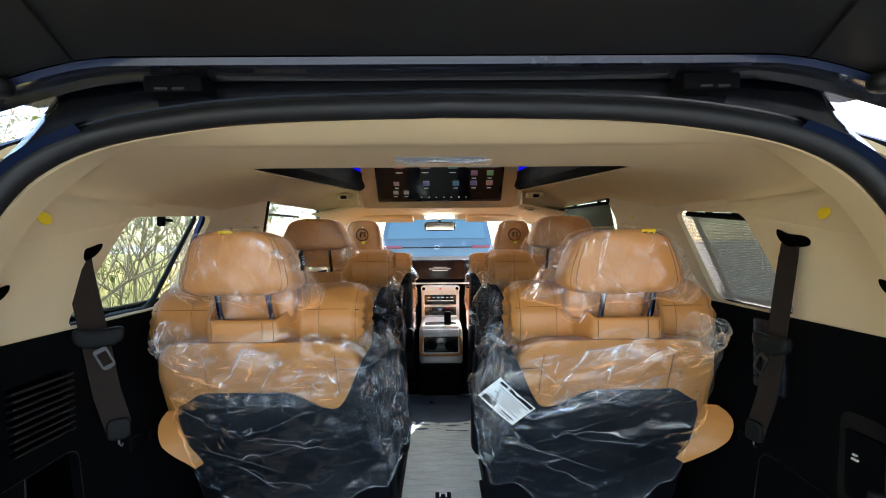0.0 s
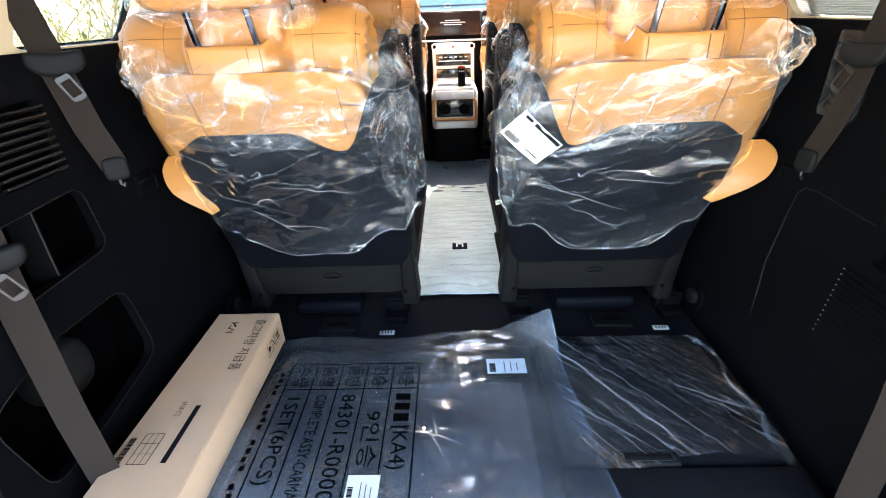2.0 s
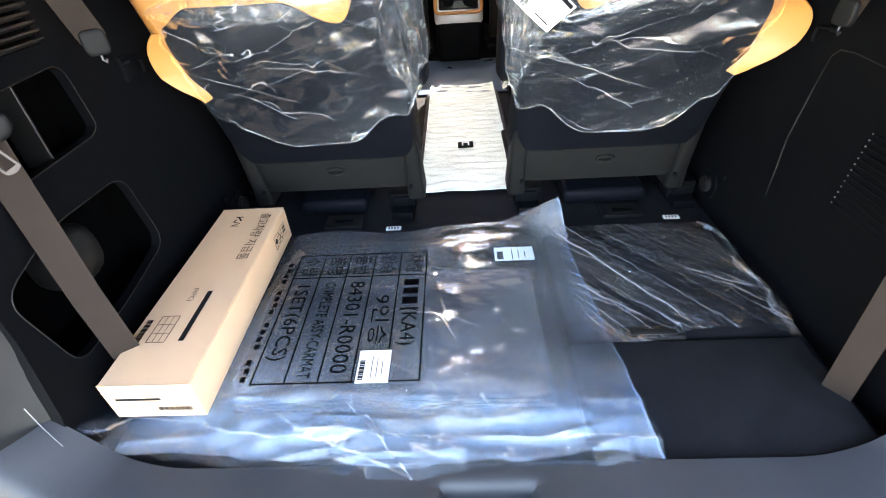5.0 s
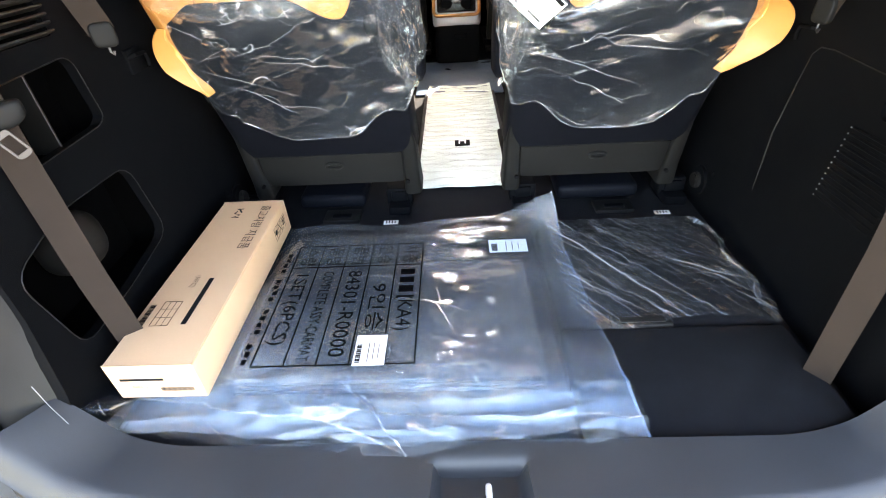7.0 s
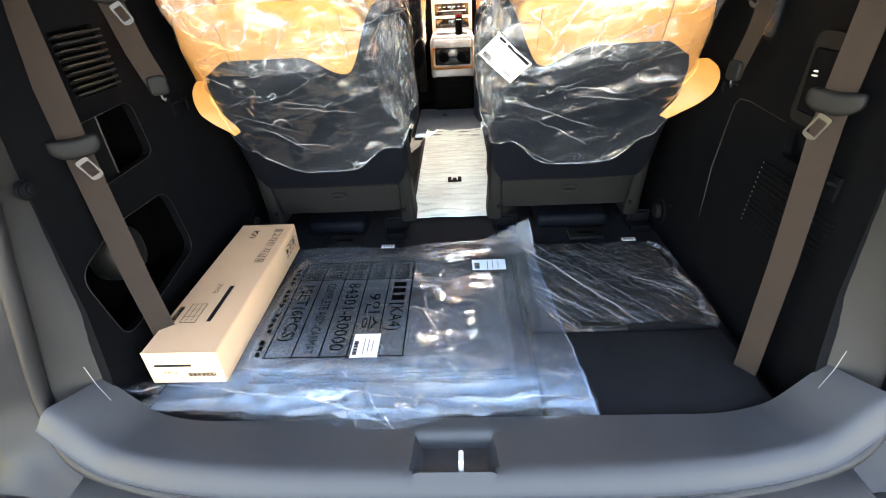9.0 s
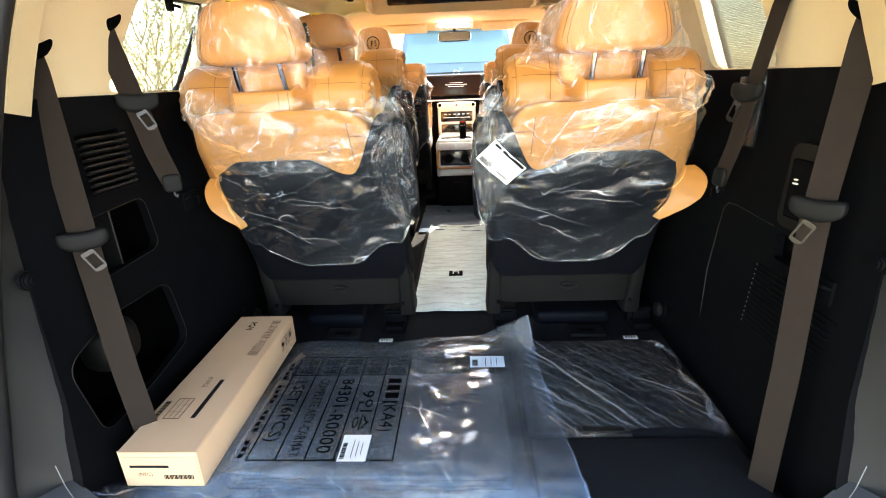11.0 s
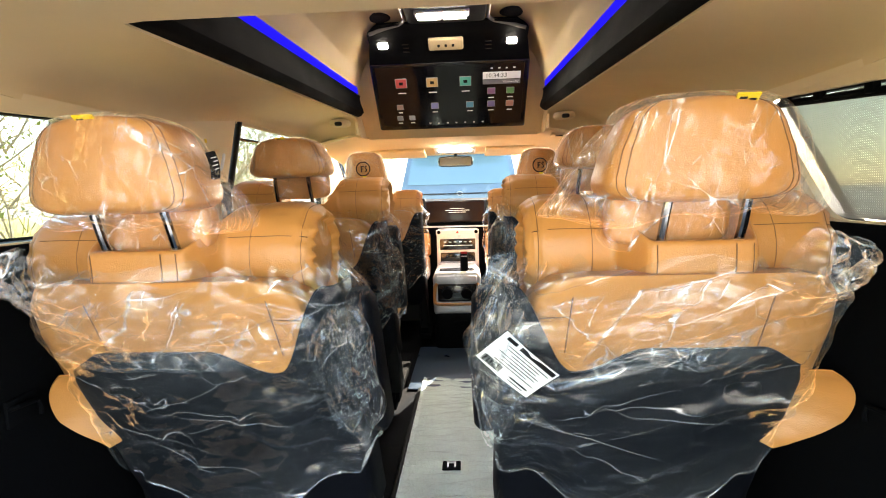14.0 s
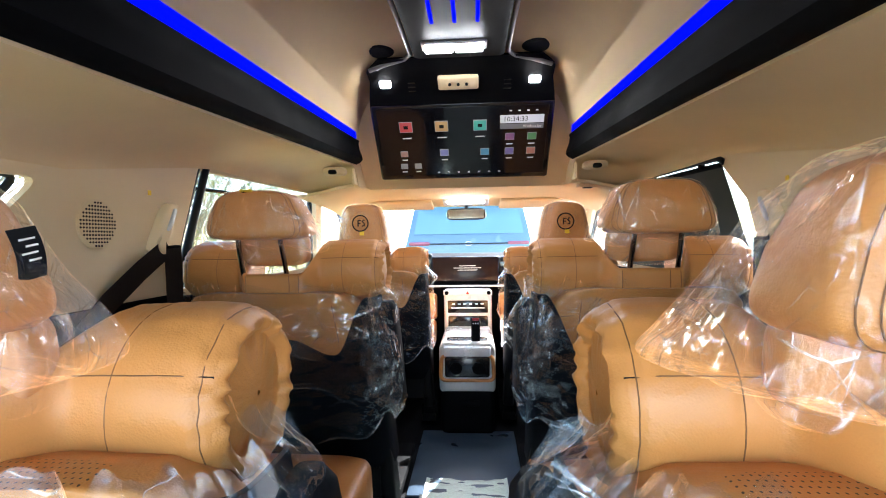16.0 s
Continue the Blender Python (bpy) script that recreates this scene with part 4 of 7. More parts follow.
    if badge:
        bm = bmesh.new()
        bz = hz + 0.025
        tube(bm, [(head_x + 0.029 * math.cos(q), -0.0795, bz + 0.029 * math.sin(q)) for q in [math.tau * i / 28 for i in range(28)]], 0.0022, 6, closed=True)
        box(bm, (head_x - 0.008, -0.08, bz), (0.004, 0.003, 0.024))
        box(bm, (head_x - 0.003, -0.08, bz + 0.010), (0.012, 0.003, 0.004))
        box(bm, (head_x - 0.004, -0.08, bz), (0.009, 0.003, 0.004))
        tube(bm, [(head_x + 0.017, -0.08, bz + 0.010), (head_x + 0.011, -0.08, bz + 0.012), (head_x + 0.008, -0.08, bz + 0.006), (head_x + 0.015, -0.08, bz - 0.002), (head_x + 0.015, -0.08, bz - 0.009), (head_x + 0.007, -0.08, bz - 0.010)], 0.0022, 6)
        for v in bm.verts:
            v.co.x, v.co.z = head_x + (v.co.x - head_x) * 1.22, bz + (v.co.z - bz) * 1.22
        part("round_badge", bm, INK, s, "black ring badge printed on the headrest")
        bm = bmesh.new()
        box(bm, (head_x + 0.006, -0.0785, bz - 0.045), (0.02, 0.003, 0.018))
        part("sticker", bm, YELLOW, s, "small yellow sticker")
    if patch:
        bm = bmesh.new()
        PR = Matrix.Translation((head_x + hw * 0.9 + 0.006, 0.018, 0.980)) @ Matrix.Rotation(radians(84), 4, "Z") @ Matrix.Rotation(radians(-12), 4, "Y")
        thicken(sheet(bm, lambda u, v: PR @ Vector(((u - 0.5) * 0.024, -0.004 * math.sin(math.pi * v), (v - 0.5) * 0.044)), 4, 6), 0.0008)
        pt = part("printed_patch", bm, INK, s, "black printed patch on the film")
        for i in range(4):
            bm = bmesh.new()
            box(bm, (-0.002 + 0.003 * (i % 2), -0.0058, 0.013 - 0.006 * i), (0.013 - 0.003 * (i % 2), 0.0008, 0.0016))
            bm.transform(PR)
            part("print_bar", bm, PAPER, pt)
    # loose flap of the leather cover, standing off the outer side
    if flap:
        bm = bmesh.new()
        def flapf(u, v):
            long = flap * (0.60 + 0.45 * math.sin(math.pi * min(1.0, v * 1.15))) * math.sqrt(max(0.0, 1 - (max(0.0, v - 0.72) / 0.30) ** 2)) - 0.02 * math.sin(math.pi * min(1.0, v * 1.6))
            x = -mirror * (wid - 0.035 + max(0.03, long) * u + 0.014 * math.sin(v * 5))
            z = 0.606 + 0.016 * u * (1 - v) - 0.140 * v + 0.014 * u * math.sin(v * 5)
            return (x, rear_y(z) + 0.030 - 0.045 * u + 0.014 * math.sin(v * 4 + u * 2), z)
        thicken(sheet(bm, flapf, 12, 24), 0.003)
        part("cover_flap", bm, TAN, s, "loose tan leather flap of the seat cover", 60)
    # clear protective film over the backrest and the headrest
    N, K = 220, 80
    def film_pt(i, v):
        w = math.tau * i / N
        cx, cy = math.cos(w), math.sin(w)
        inner = smooth(-0.2, 1.0, cx * mirror)
        side = sgnpow(cx, 0.5) * mirror
        hem_z = 0.338 + 0.11 * smooth(-0.3, -1.0, side) ** 1.4 + 0.05 * smooth(0.5, 1.0, side)
        z = hem_z + (0.822 - hem_z) * v
        half = wid - 0.004 + 0.026 * smooth(0.42, 0.72, z) * (0.6 + 0.4 * inner) + (0.022 if arm else 0.012) * inner
        x = sgnpow(cx, 0.5) * half
        y = rear_y(z) + 0.07 + sgnpow(cy, 0.6) * 0.098 - 0.004
        d = Vector((cx, cy, 0))
        q = Vector((x + 0.6 * z, y * 1.4, z * 0.8 - 0.5 * x * mirror))
        th = 0.55 + 0.25 * math.sin(film_seed * 2.1)
        al = (x * math.cos(th) * mirror - z * math.sin(th))
        ac = (x * math.sin(th) * mirror + z * math.cos(th))
        bend = 0.05 * noise.noise(Vector((al * 5, ac * 5, film_seed)))
        a = 0.012 * noise.noise(q * 4.0 + Vector((film_seed * 9, 0, 0))) + 0.003 * noise.noise(q * 30)
        for f1, f2, am in ((4.0, 13.0, 0.010), (6.0, 27.0, 0.006)):
            rv = noise.noise(Vector((al * f1 + film_seed * 3, (ac + bend) * f2, y * 3 + f1)))
            a += am * max(0.0, 1 - 4.2 * abs(rv)) * smooth(-0.25, 0.25, noise.noise(Vector((al * 6, ac * 9, f2 + film_seed))))
        a += 0.036 * (creases(x * mirror, z, 0.13, film_seed + 40, 2.2, 2.0) - 0.5) + 0.010 * (creases(x * mirror, z, 0.05, film_seed + 80, 2.6, 2.0) - 0.5)
        low = (1 - v) ** 3
        hem = 0.018 * math.sin(i * 0.21 + film_seed) * low + 0.03 * inner * low
        top = smooth(0.84, 1.0, v)
        pull = 0.055 * top * (0.4 + 0.9 * abs(noise.noise(Vector((i * 0.13, film_seed, 1)))))
        return Vector((x, y, z)) + d * (max(a, -0.008) + 0.006 - pull) + Vector((0, -0.02 * low * max(0, -cy), hem + 0.03 * top * noise.noise(Vector((i * 0.25, film_seed, 7)))))
    bm = bmesh.new()
    rings = [[film_pt(i, k / (K - 1)) for i in range(N)] for k in range(K)]
    loft(bm, rings, caps=False)
    part("back_film", bm, FILM if film_seed < 3 else FILM_S, s, "wrinkled clear protective film over the backrest", 65)
    bm = bmesh.new()
    tube(bm, [rings[0][i] + Vector((0, -0.003, 0.006 * noise.noise(Vector((i * 0.5, 2, film_seed))))) for i in range(0, N, 2)], [0.0012 + 0.006 * abs(noise.noise(Vector((i * 0.9, film_seed, 4)))) ** 1.4 for i in range(N // 2)], 7, closed=True)
    part("film_hem", bm, FILM_R, s, "bunched hem of the film", 75)
    # ruffles of loose film at the outer shoulder and along the inner edge
    def ruffle(cx, cz, w, hgt, out, seed):
        bm = bmesh.new()
        def f(u, v):
            a, b = 2 * u - 1, 2 * v - 1
            edge = 0.5 + 0.16 * noise.noise(Vector((math.atan2(b, a) * 1.6, seed, 2)))
            x = cx + a * math.sqrt(1 - b * b / 2) * w * edge
            z = cz + b * math.sqrt(1 - a * a / 2) * hgt * edge + 0.012 * noise.noise(Vector((u * 5, seed, v * 3)))
            bell = math.sin(math.pi * min(1, max(0, u))) ** 0.6 * math.sin(math.pi * min(1, max(0, v))) ** 0.6
            r = out * bell * (0.55 + 0.8 * (1 - 2 * abs(noise.noise(Vector((u * 4.5 + seed, v * 3.5, 0.3)))))) + 0.012 * bell * noise.noise(Vector((u * 14, v * 11, seed)))
            return Vector((x + 0.5 * r * (1 if cx > 0 else -1), rear_y(z) - 0.012 - r, z))
        sheet(bm, f, 44, 44)
        part("film_ruffle", bm, FILM_R, s, "gathered clear film at the shoulder", 65)
    if flap:
        ruffle(-mirror * 0.188, 0.800, 0.12, 0.13, 0.030, film_seed + 0.5)
    if arm:
        ruffle(mirror * (wid + 0.008), 0.62, 0.11, 0.32, 0.035, film_seed + 3.5)
    ruffle(0.0, 0.70, 0.44, 0.16, 0.022, film_seed + 6.5)
    bm = bmesh.new()
    def fwarp(p):
        side = smooth(0.0, 1.0, p.x * mirror / hw)
        q = p * 1.0 + Vector((film_seed, 0, 0))
        low = smooth(0.1, -1.0, p.z / hh)
        g = 1 + (0.02 + 0.05 * low) * (1 - 2 * abs(noise.noise(q * 17))) + 0.02 * (1 - 2 * abs(noise.noise(q * 37)))
        v = shape(p) - Vector((head_x, 0, 0))
        g += loose * (0.35 + abs(noise.noise(q * 9 + Vector((0, 5, 0)))) * 2.2)
        return Vector((head_x + v.x * g + mirror * (0.028 + loose * 0.2) * side * low, v.y * (g + 0.3 * side * low), v.z * (1 + 0.3 * (g - 1)) - low * (0.008 + 0.016 * side + 0.008 * math.sin(p.x * 70))))
    blob(bm, (0, -0.015, hz - 0.001), (hw * 1.025, 0.066, hh + 0.006), 0.36, 0.36, 120, 56, fwarp, v0=-0.94)
    part("head_film", bm, FILM_H, s, "wrinkled clear film over the headrest", 32)
    if tag:
        bm = bmesh.new()
        R = Matrix.Translation((-0.276, rear_y(0.650) - 0.028, 0.650)) @ Matrix.Rotation(radians(-12), 4, "Z") @ Matrix.Rotation(radians(20), 4, "X") @ Matrix.Rotation(radians(46), 4, "Y") @ Matrix.Diagonal((1.28, 1, 1.05, 1))
        def tagf(u, v):
            return R @ Vector(((u - 0.5) * 0.088, -0.004 * math.sin(u * 3.0) - 0.006 * (v - 0.5) ** 2, (v - 0.5) * 0.072))
        thicken(sheet(bm, tagf, 8, 6), 0.0008)
        tg = part("paper_tag", bm, PAPER, s, "white printed part label under the film")
        bm = bmesh.new()
        def bar(x, z, w, h):
            box(bm, (x, -0.0055, z), (w, 0.0008, h))
        bar(0.012, 0.030, 0.056, 0.008)
        bar(-0.030, 0.030, 0.016, 0.006)
        for i in range(18):
            bar(-0.040 + i * 0.0017, -0.024, 0.0006 + 0.0004 * (i % 3), 0.014)
        for i in range(7):
            bar(0.004 - 0.004 * (i % 2), 0.020 - i * 0.0055, 0.066 - 0.012 * (i % 3), 0.0011)
        bar(0.020, -0.024, 0.03, 0.003)
        bar(0.018, -0.030, 0.026, 0.0014)
        bm.transform(R)
        part("print_bar", bm, INK, tg)
    # the backrest stands a little inward of the head posts
    for ob in s.children:
        if ob.name.split(".")[0] == "backrest":
            ob.location.x += shift * mirror * 0.4
        if ob.name.split(".")[0] in ("back_shell", "release_knob", "back_skirt", "back_seam", "back_film", "film_hem", "film_ruffle", "cover_flap", "armrest", "lower_panel", "pull_loop", "hinge_arm", "bolt"):
            ob.location.x += shift * mirror
    # neck cushion resting on the backrest: a thing of its own
    c = thing("neck_cushion", loc, "tan leather double-roll neck cushion strapped across the head posts", "cushion", "neck cushions on the seats")
    rolled_cushion(c, cush[0], cush[1], cush[2], cush[3], seed=film_seed)
    if cush[4]:
        c.location.x += cush[4]
    return s


SEAT = "tan leather captain's chair in clear film"
make_seat("captain_chair", SEAT + ", third row", "third row chairs", (-0.452, 1.085, 0), 1, 0.268, (0.505, 0.102, 0.165, 0.816, -0.005), film_seed=1, head_x=-0.003, loose=0.04, patch=True, flap=0.075, shift=0.052)
make_seat("captain_chair", SEAT + ", white part label", "third row chairs", (0.424, 1.090, -0.003), -1, 0.280, (0.49, 0.102, 0.165, 0.819, 0.001), film_seed=2, tag=True, head_x=-0.022, loose=0.16, flap=0.110, shift=0.042)
make_seat("captain_chair", SEAT + ", second row", "second row chairs", (-0.505, 1.93, 0.055), 1, 0.272, (0.54, 0.085, 0.12, 0.850, 0.025), film_seed=3, shift=0.03, head=(0.938, 1.062))
make_seat("captain_chair", SEAT + ", second row", "second row chairs", (0.490, 1.93, 0.060), -1, 0.272, (0.54, 0.085, 0.12, 0.840, -0.012), film_seed=4, shift=0.03, sticker=False, head=(0.934, 1.062))
make_seat("captain_chair", SEAT + ", badge on headrest", "front chairs", (-0.442, 2.90, 0.045), 1, 0.240, (0.50, 0.083, 0.11, 0.825, 0.0), film_seed=5, badge=True, sticker=False, arm=False, head=(0.885, 1.108), head_x=-0.022)
make_seat("captain_chair", SEAT + ", badge on headrest", "front chairs", (0.450, 2.94, 0.040), -1, 0.246, (0.50, 0.083, 0.11, 0.825, 0.0), film_seed=6, badge=True, sticker=False, arm=False, head=(0.885, 1.108))


# ---- load bay ----
# folded bench panels in the floor
fold = thing("folded_bench", (0, 0, 0), "black carpeted bench folded into the floor under clear film", "folded seat")
bm = bmesh.new()
box(bm, (0.43, 0.635, 0.025), (0.475, 0.27, 0.05), 0.012, 3)
part("seat_panel", bm, CARPET, fold, "black carpet panel")
bm = bmesh.new()
box(bm, (0.43, 0.975, 0.022), (0.465, 0.40, 0.045), 0.014, 3)
part("seat_panel", bm, CARPET, fold)
bm = bmesh.new()
box(bm, (-0.245, 0.84, 0.02), (0.86, 0.68, 0.04), 0.014, 3)
part("seat_panel", bm, CARPET, fold)
bm = bmesh.new()
box(bm, (0.37, 0.785, 0.048), (0.13, 0.035, 0.014), 0.006, 3)
box(bm, (0.37, 0.783, 0.052), (0.10, 0.018, 0.012), 0.005, 2)
part("pull_handle", bm, GREY, fold, "dark plastic pull handle")
bm = bmesh.new()
def ffilm(u, v):
    x = 0.225 + 0.435 * u + 0.02 * math.sin(v * 6) * u
    y = 0.775 + 0.415 * v - 0.03 * math.sin(u * 7) * (1 - v) * 0.6
    return (x, y, 0.052 + abs(crinkle((x * 0.6 + y * 0.9, y * 0.5 - x, 0.3), 0.006, 11, 9)))
sheet(bm, ffilm, 90, 90)
part("protective_film", bm, MATF, fold, "wrinkled clear film", 75)
bm = bmesh.new()
tube(bm, [(0.655 - 0.012 * math.sin(i), 0.775 + i * 0.028, 0.056 + 0.004 * math.sin(i * 2.1)) for i in range(15)], [0.004 + 0.004 * abs(math.sin(i * 1.7)) for i in range(15)], 6)
part("film_edge", bm, MATF, fold, "bunched edge of the film", 75)
for x in (-0.238, 0.605):
    lab = thing("floor_label", (x, 1.292, 0.004), "small white printed label on the black floor", "label", "floor labels")
    bm = bmesh.new()
    box(bm, (0, 0, 0.001), (0.046, 0.02, 0.0015))
    part("paper", bm, PAPER, lab)
    bm = bmesh.new()
    for i in range(4):
        box(bm, (-0.014 + i * 0.009, 0.001, 0.0022), (0.004, 0.012 - 0.002 * (i % 2), 0.0006))
    part("print_bar", bm, INK, lab)
    plate = thing("floor_hatch", (x + (0.0 if x > 0 else -0.02), 1.345, 0.0), "black plastic floor hatch with a recessed grip", "hatch", "floor hatches")
    bm = bmesh.new()
    box(bm, (-0.14, -0.01, 0.008), (0.12, 0.07, 0.014), 0.006, 2)
    part("lid", bm, GREY, plate)
    bm = bmesh.new()
    box(bm, (-0.14, -0.02, 0.016), (0.06, 0.02, 0.006), 0.003, 2)
    part("grip", bm, BLACK, plate)
# dark film-wrapped boxes under the third row
for x, w in ((-0.44, 0.22), (0.43, 0.26)):
    bm = bmesh.new()
    box(bm, (x, 1.50, 0.028), (w, 0.22, 0.05), 0.018, 3)
    solid("footwell_cover", bm, VINYL, "shiny black film-wrapped floor cover under the seat", "floor cover", group="footwell covers")

# aisle mat under film, with its seat-belt slot
mat_t = thing("aisle_mat", (0, 0, 0), "silvery aisle mat under rumpled clear film", "floor mat")
AISLE = surface("silver_mat", (0.68, 0.80, 0.74), 0.2, vary=0.2, scale=5, grain=120, bump=0.9, dist=0.004)
bm = bmesh.new()
def aisle(u, v):
    x, y = -0.165 + 0.33 * u, 1.50 + 1.14 * v
    return (x, y, 0.008 + 0.0045 * (noise.noise(Vector((x * 9, y * 34, 0))) + 0.6 * noise.noise(Vector((x * 22 + 3, y * 60, 0)))) + 0.006 * smooth(0.15, 0.165, abs(x)))
thicken(sheet(bm, aisle, 40, 160), 0.004)
part("mat", bm, AISLE, mat_t, "silvery embossed mat", 70)
bm = bmesh.new()
box(bm, (0.0, 1.863, 0.014), (0.062, 0.050, 0.008), 0.003, 2)
slot = part("slot_cover", bm, BLACK, mat_t, "black slotted plate")
bm = bmesh.new()
box(bm, (-0.012, 1.863, 0.019), (0.006, 0.03, 0.004))
box(bm, (0.012, 1.863, 0.019), (0.006, 0.03, 0.004))
box(bm, (0.0, 1.874, 0.019), (0.02, 0.006, 0.004))
part("slot_rim", bm, SILVER, slot)
bm = bmesh.new()
box(bm, (0, 2.82, 0.006), (0.46, 0.62, 0.01), 0.004, 2)
solid("front_mat", bm, surface("dark_blue_mat", (0.05, 0.078, 0.12), 0.34, vary=0.3, scale=8, grain=200, bump=0.6, dist=0.002), "dark blue vinyl mat behind the centre console", "floor mat")
for sx in (-1, 1):
    bm = bmesh.new()
    box(bm, (sx * 0.172, 2.0, 0.012), (0.012, 1.0, 0.02), 0.004, 2)
    solid("aisle_edging", bm, GREY, "grey edge strip of the aisle mat", "edging", group="aisle edgings")

# latch striker in the sill
lat = thing("latch_striker", (0.012, 0.405, 0.022), "bright steel tailgate latch striker in the sill recess", "latch")
bm = bmesh.new()
tube(bm, [(0, 0.018, 0.0), (0, 0.02, 0.03), (0, 0.012, 0.042), (0, -0.008, 0.042), (0, -0.018, 0.03), (0, -0.018, 0.0)], 0.005, 10)
part("striker_loop", bm, SILVER, lat)
bm = bmesh.new()
box(bm, (0, 0, 0.002), (0.05, 0.045, 0.006), 0.003, 2)
part("base_plate", bm, BLACK, lat)
bm = bmesh.new()
for i in range(20):
    a = -0.60 + i * 0.063
    if abs(a) > 0.1:
        blob(bm, (a, 0.425 + 0.35 * bow(a), 0.0525), (0.004, 0.003, 0.0012), 1, 1, 8, 4)

for uu in (0.075, 0.11, 0.145, 0.23, 0.32, 0.68, 0.77, 0.855, 0.89, 0.925):
    bl_ = bmesh.new()
    tube(bl_, [Vector(sill(uu, 0.12 + 0.08 * k)) + Vector((0, 0, 0.0003)) for k in range(11)], 0.0008, 5)
    solid("sill_line", bl_, BLACK, "fine moulded line across the loading sill", "trim line", kind="structure")
solid("sill_studs", bm, GREY, "row of small raised studs on the loading sill", "studs", kind="stuff")

# cardboard box
cb = thing("cardboard_box", (-0.588, 0.877, 0.083), "long closed brown cardboard box with black print, on the bag", "box")
W, LN, HT = 0.168, 0.578, 0.088
bm = bmesh.new()
box(bm, (0, 0, HT / 2 - 0.001), (W, LN, HT), 0.0025, 2)
part("carton", bm, CARD, cb)
bm = bmesh.new()
box(bm, (0.0, 0, HT + 0.0002), (W - 0.004, LN - 0.004, 0.002), 0.0008, 1)
part("lid_flap", bm, CARD, cb)
bm = bmesh.new()
box(bm, (0, -LN / 2 - 0.0008, HT / 2 - 0.004), (W - 0.006, 0.002, HT - 0.016), 0.0006, 1)
part("end_flap", bm, CARD, cb)
for yy in (-LN / 2 + 0.001, LN / 2 - 0.001):
    bm = bmesh.new()
    box(bm, (0, yy, HT + 0.001), (W - 0.002, 0.002, 0.0016))
    part("cut_edge", bm, CARD_E, cb)


def letter(body, size, parent, m, ink=INK, name="lettering"):
    bm = text_mesh(body, size, 0.0)
    bm.transform(m)
    return part(name, bm, ink, parent)


# lettering runs towards the rear of the car, its upper side to the right
TOPZ = HT + 0.0022
def lay(x, y, z):
    return Matrix.Translation((x, y, z)) @ Matrix.Rotation(radians(-90), 4, "Z")
def bars(parent, m, spec, ink=INK, name="print_bar"):
    """Plain printed bars: a few are parts each, a fine code of many is one piece of stuff."""
    groups = [[s] for s in spec] if len(spec) < 16 else [spec]
    for g in groups:
        bm = bmesh.new()
        for x, y, w, h in g:
            box(bm, (x, y, 0), (w, h, 0.0004))
        bm.transform(m)
        ob = part(name, bm, ink, parent)
        if len(g) > 1:
            ob["kind"] = "stuff"
# product name as a plain bar
def name_blocks(m, k):
    bm = bmesh.new()
    box(bm, (0.060 * k, -0.004 * k, 0), (0.118 * k, 0.009 * k, 0.0006), 0.0002, 1)
    bm.transform(m)
    part("print_bar", bm, INK, cb)
name_blocks(lay(0.026, -0.045, TOPZ), 1.2)
letter("(NFC)", 0.016, cb, lay(-0.012, -0.035, TOPZ))
letter("출고차량 지급품", 0.030, cb, lay(0.046, 0.262, TOPZ))
bm = bmesh.new()
for pts in ([(-0.012, 0.0), (-0.012, 0.018)], [(-0.012, 0.006), (0.006, 0.018)], [(0.0, 0.004), (0.010, 0.0), (0.018, 0.018), (0.030, 0.0), (0.030, 0.018)]):
    tube(bm, [(a, b, 0) for a, b in pts], 0.0022, 6, flat=0.2)
bm.transform(lay(-0.03, 0.235, TOPZ))
part("printed_mark", bm, INK, cb)
spec = [(0.0, 0.0, 0.07, 0.0012), (0.0, 0.012, 0.07, 0.0008), (0.0, 0.024, 0.07, 0.0008), (0.0, 0.036, 0.07, 0.0012), (-0.035, 0.018, 0.001, 0.036), (0.035, 0.018, 0.001, 0.036), (-0.012, 0.018, 0.0008, 0.036), (0.012, 0.018, 0.0008, 0.036)]
bars(cb, lay(-0.046, -0.155, TOPZ), spec)
bars(cb, lay(-0.066, -0.165, TOPZ), [(i * 0.0034 - 0.035, 0, 0.0012 + 0.0008 * (i % 3), 0.012) for i in range(20)])
# near end
me = Matrix.Translation((0, -LN / 2 - 0.0022, 0)) @ Matrix.Rotation(radians(90), 4, "X")
name_blocks(me @ Matrix.Translation((-0.064, 0.056, 0)), 0.70)
letter("(NFC)", 0.012, cb, me @ Matrix.Translation((-0.05, 0.033, 0)))
bars(cb, me @ Matrix.Translation((0.005, 0.026, 0)), [(i * 0.0032, 0, 0.0012 + 0.0008 * ((i * 7) % 3), 0.011) for i in range(20)])
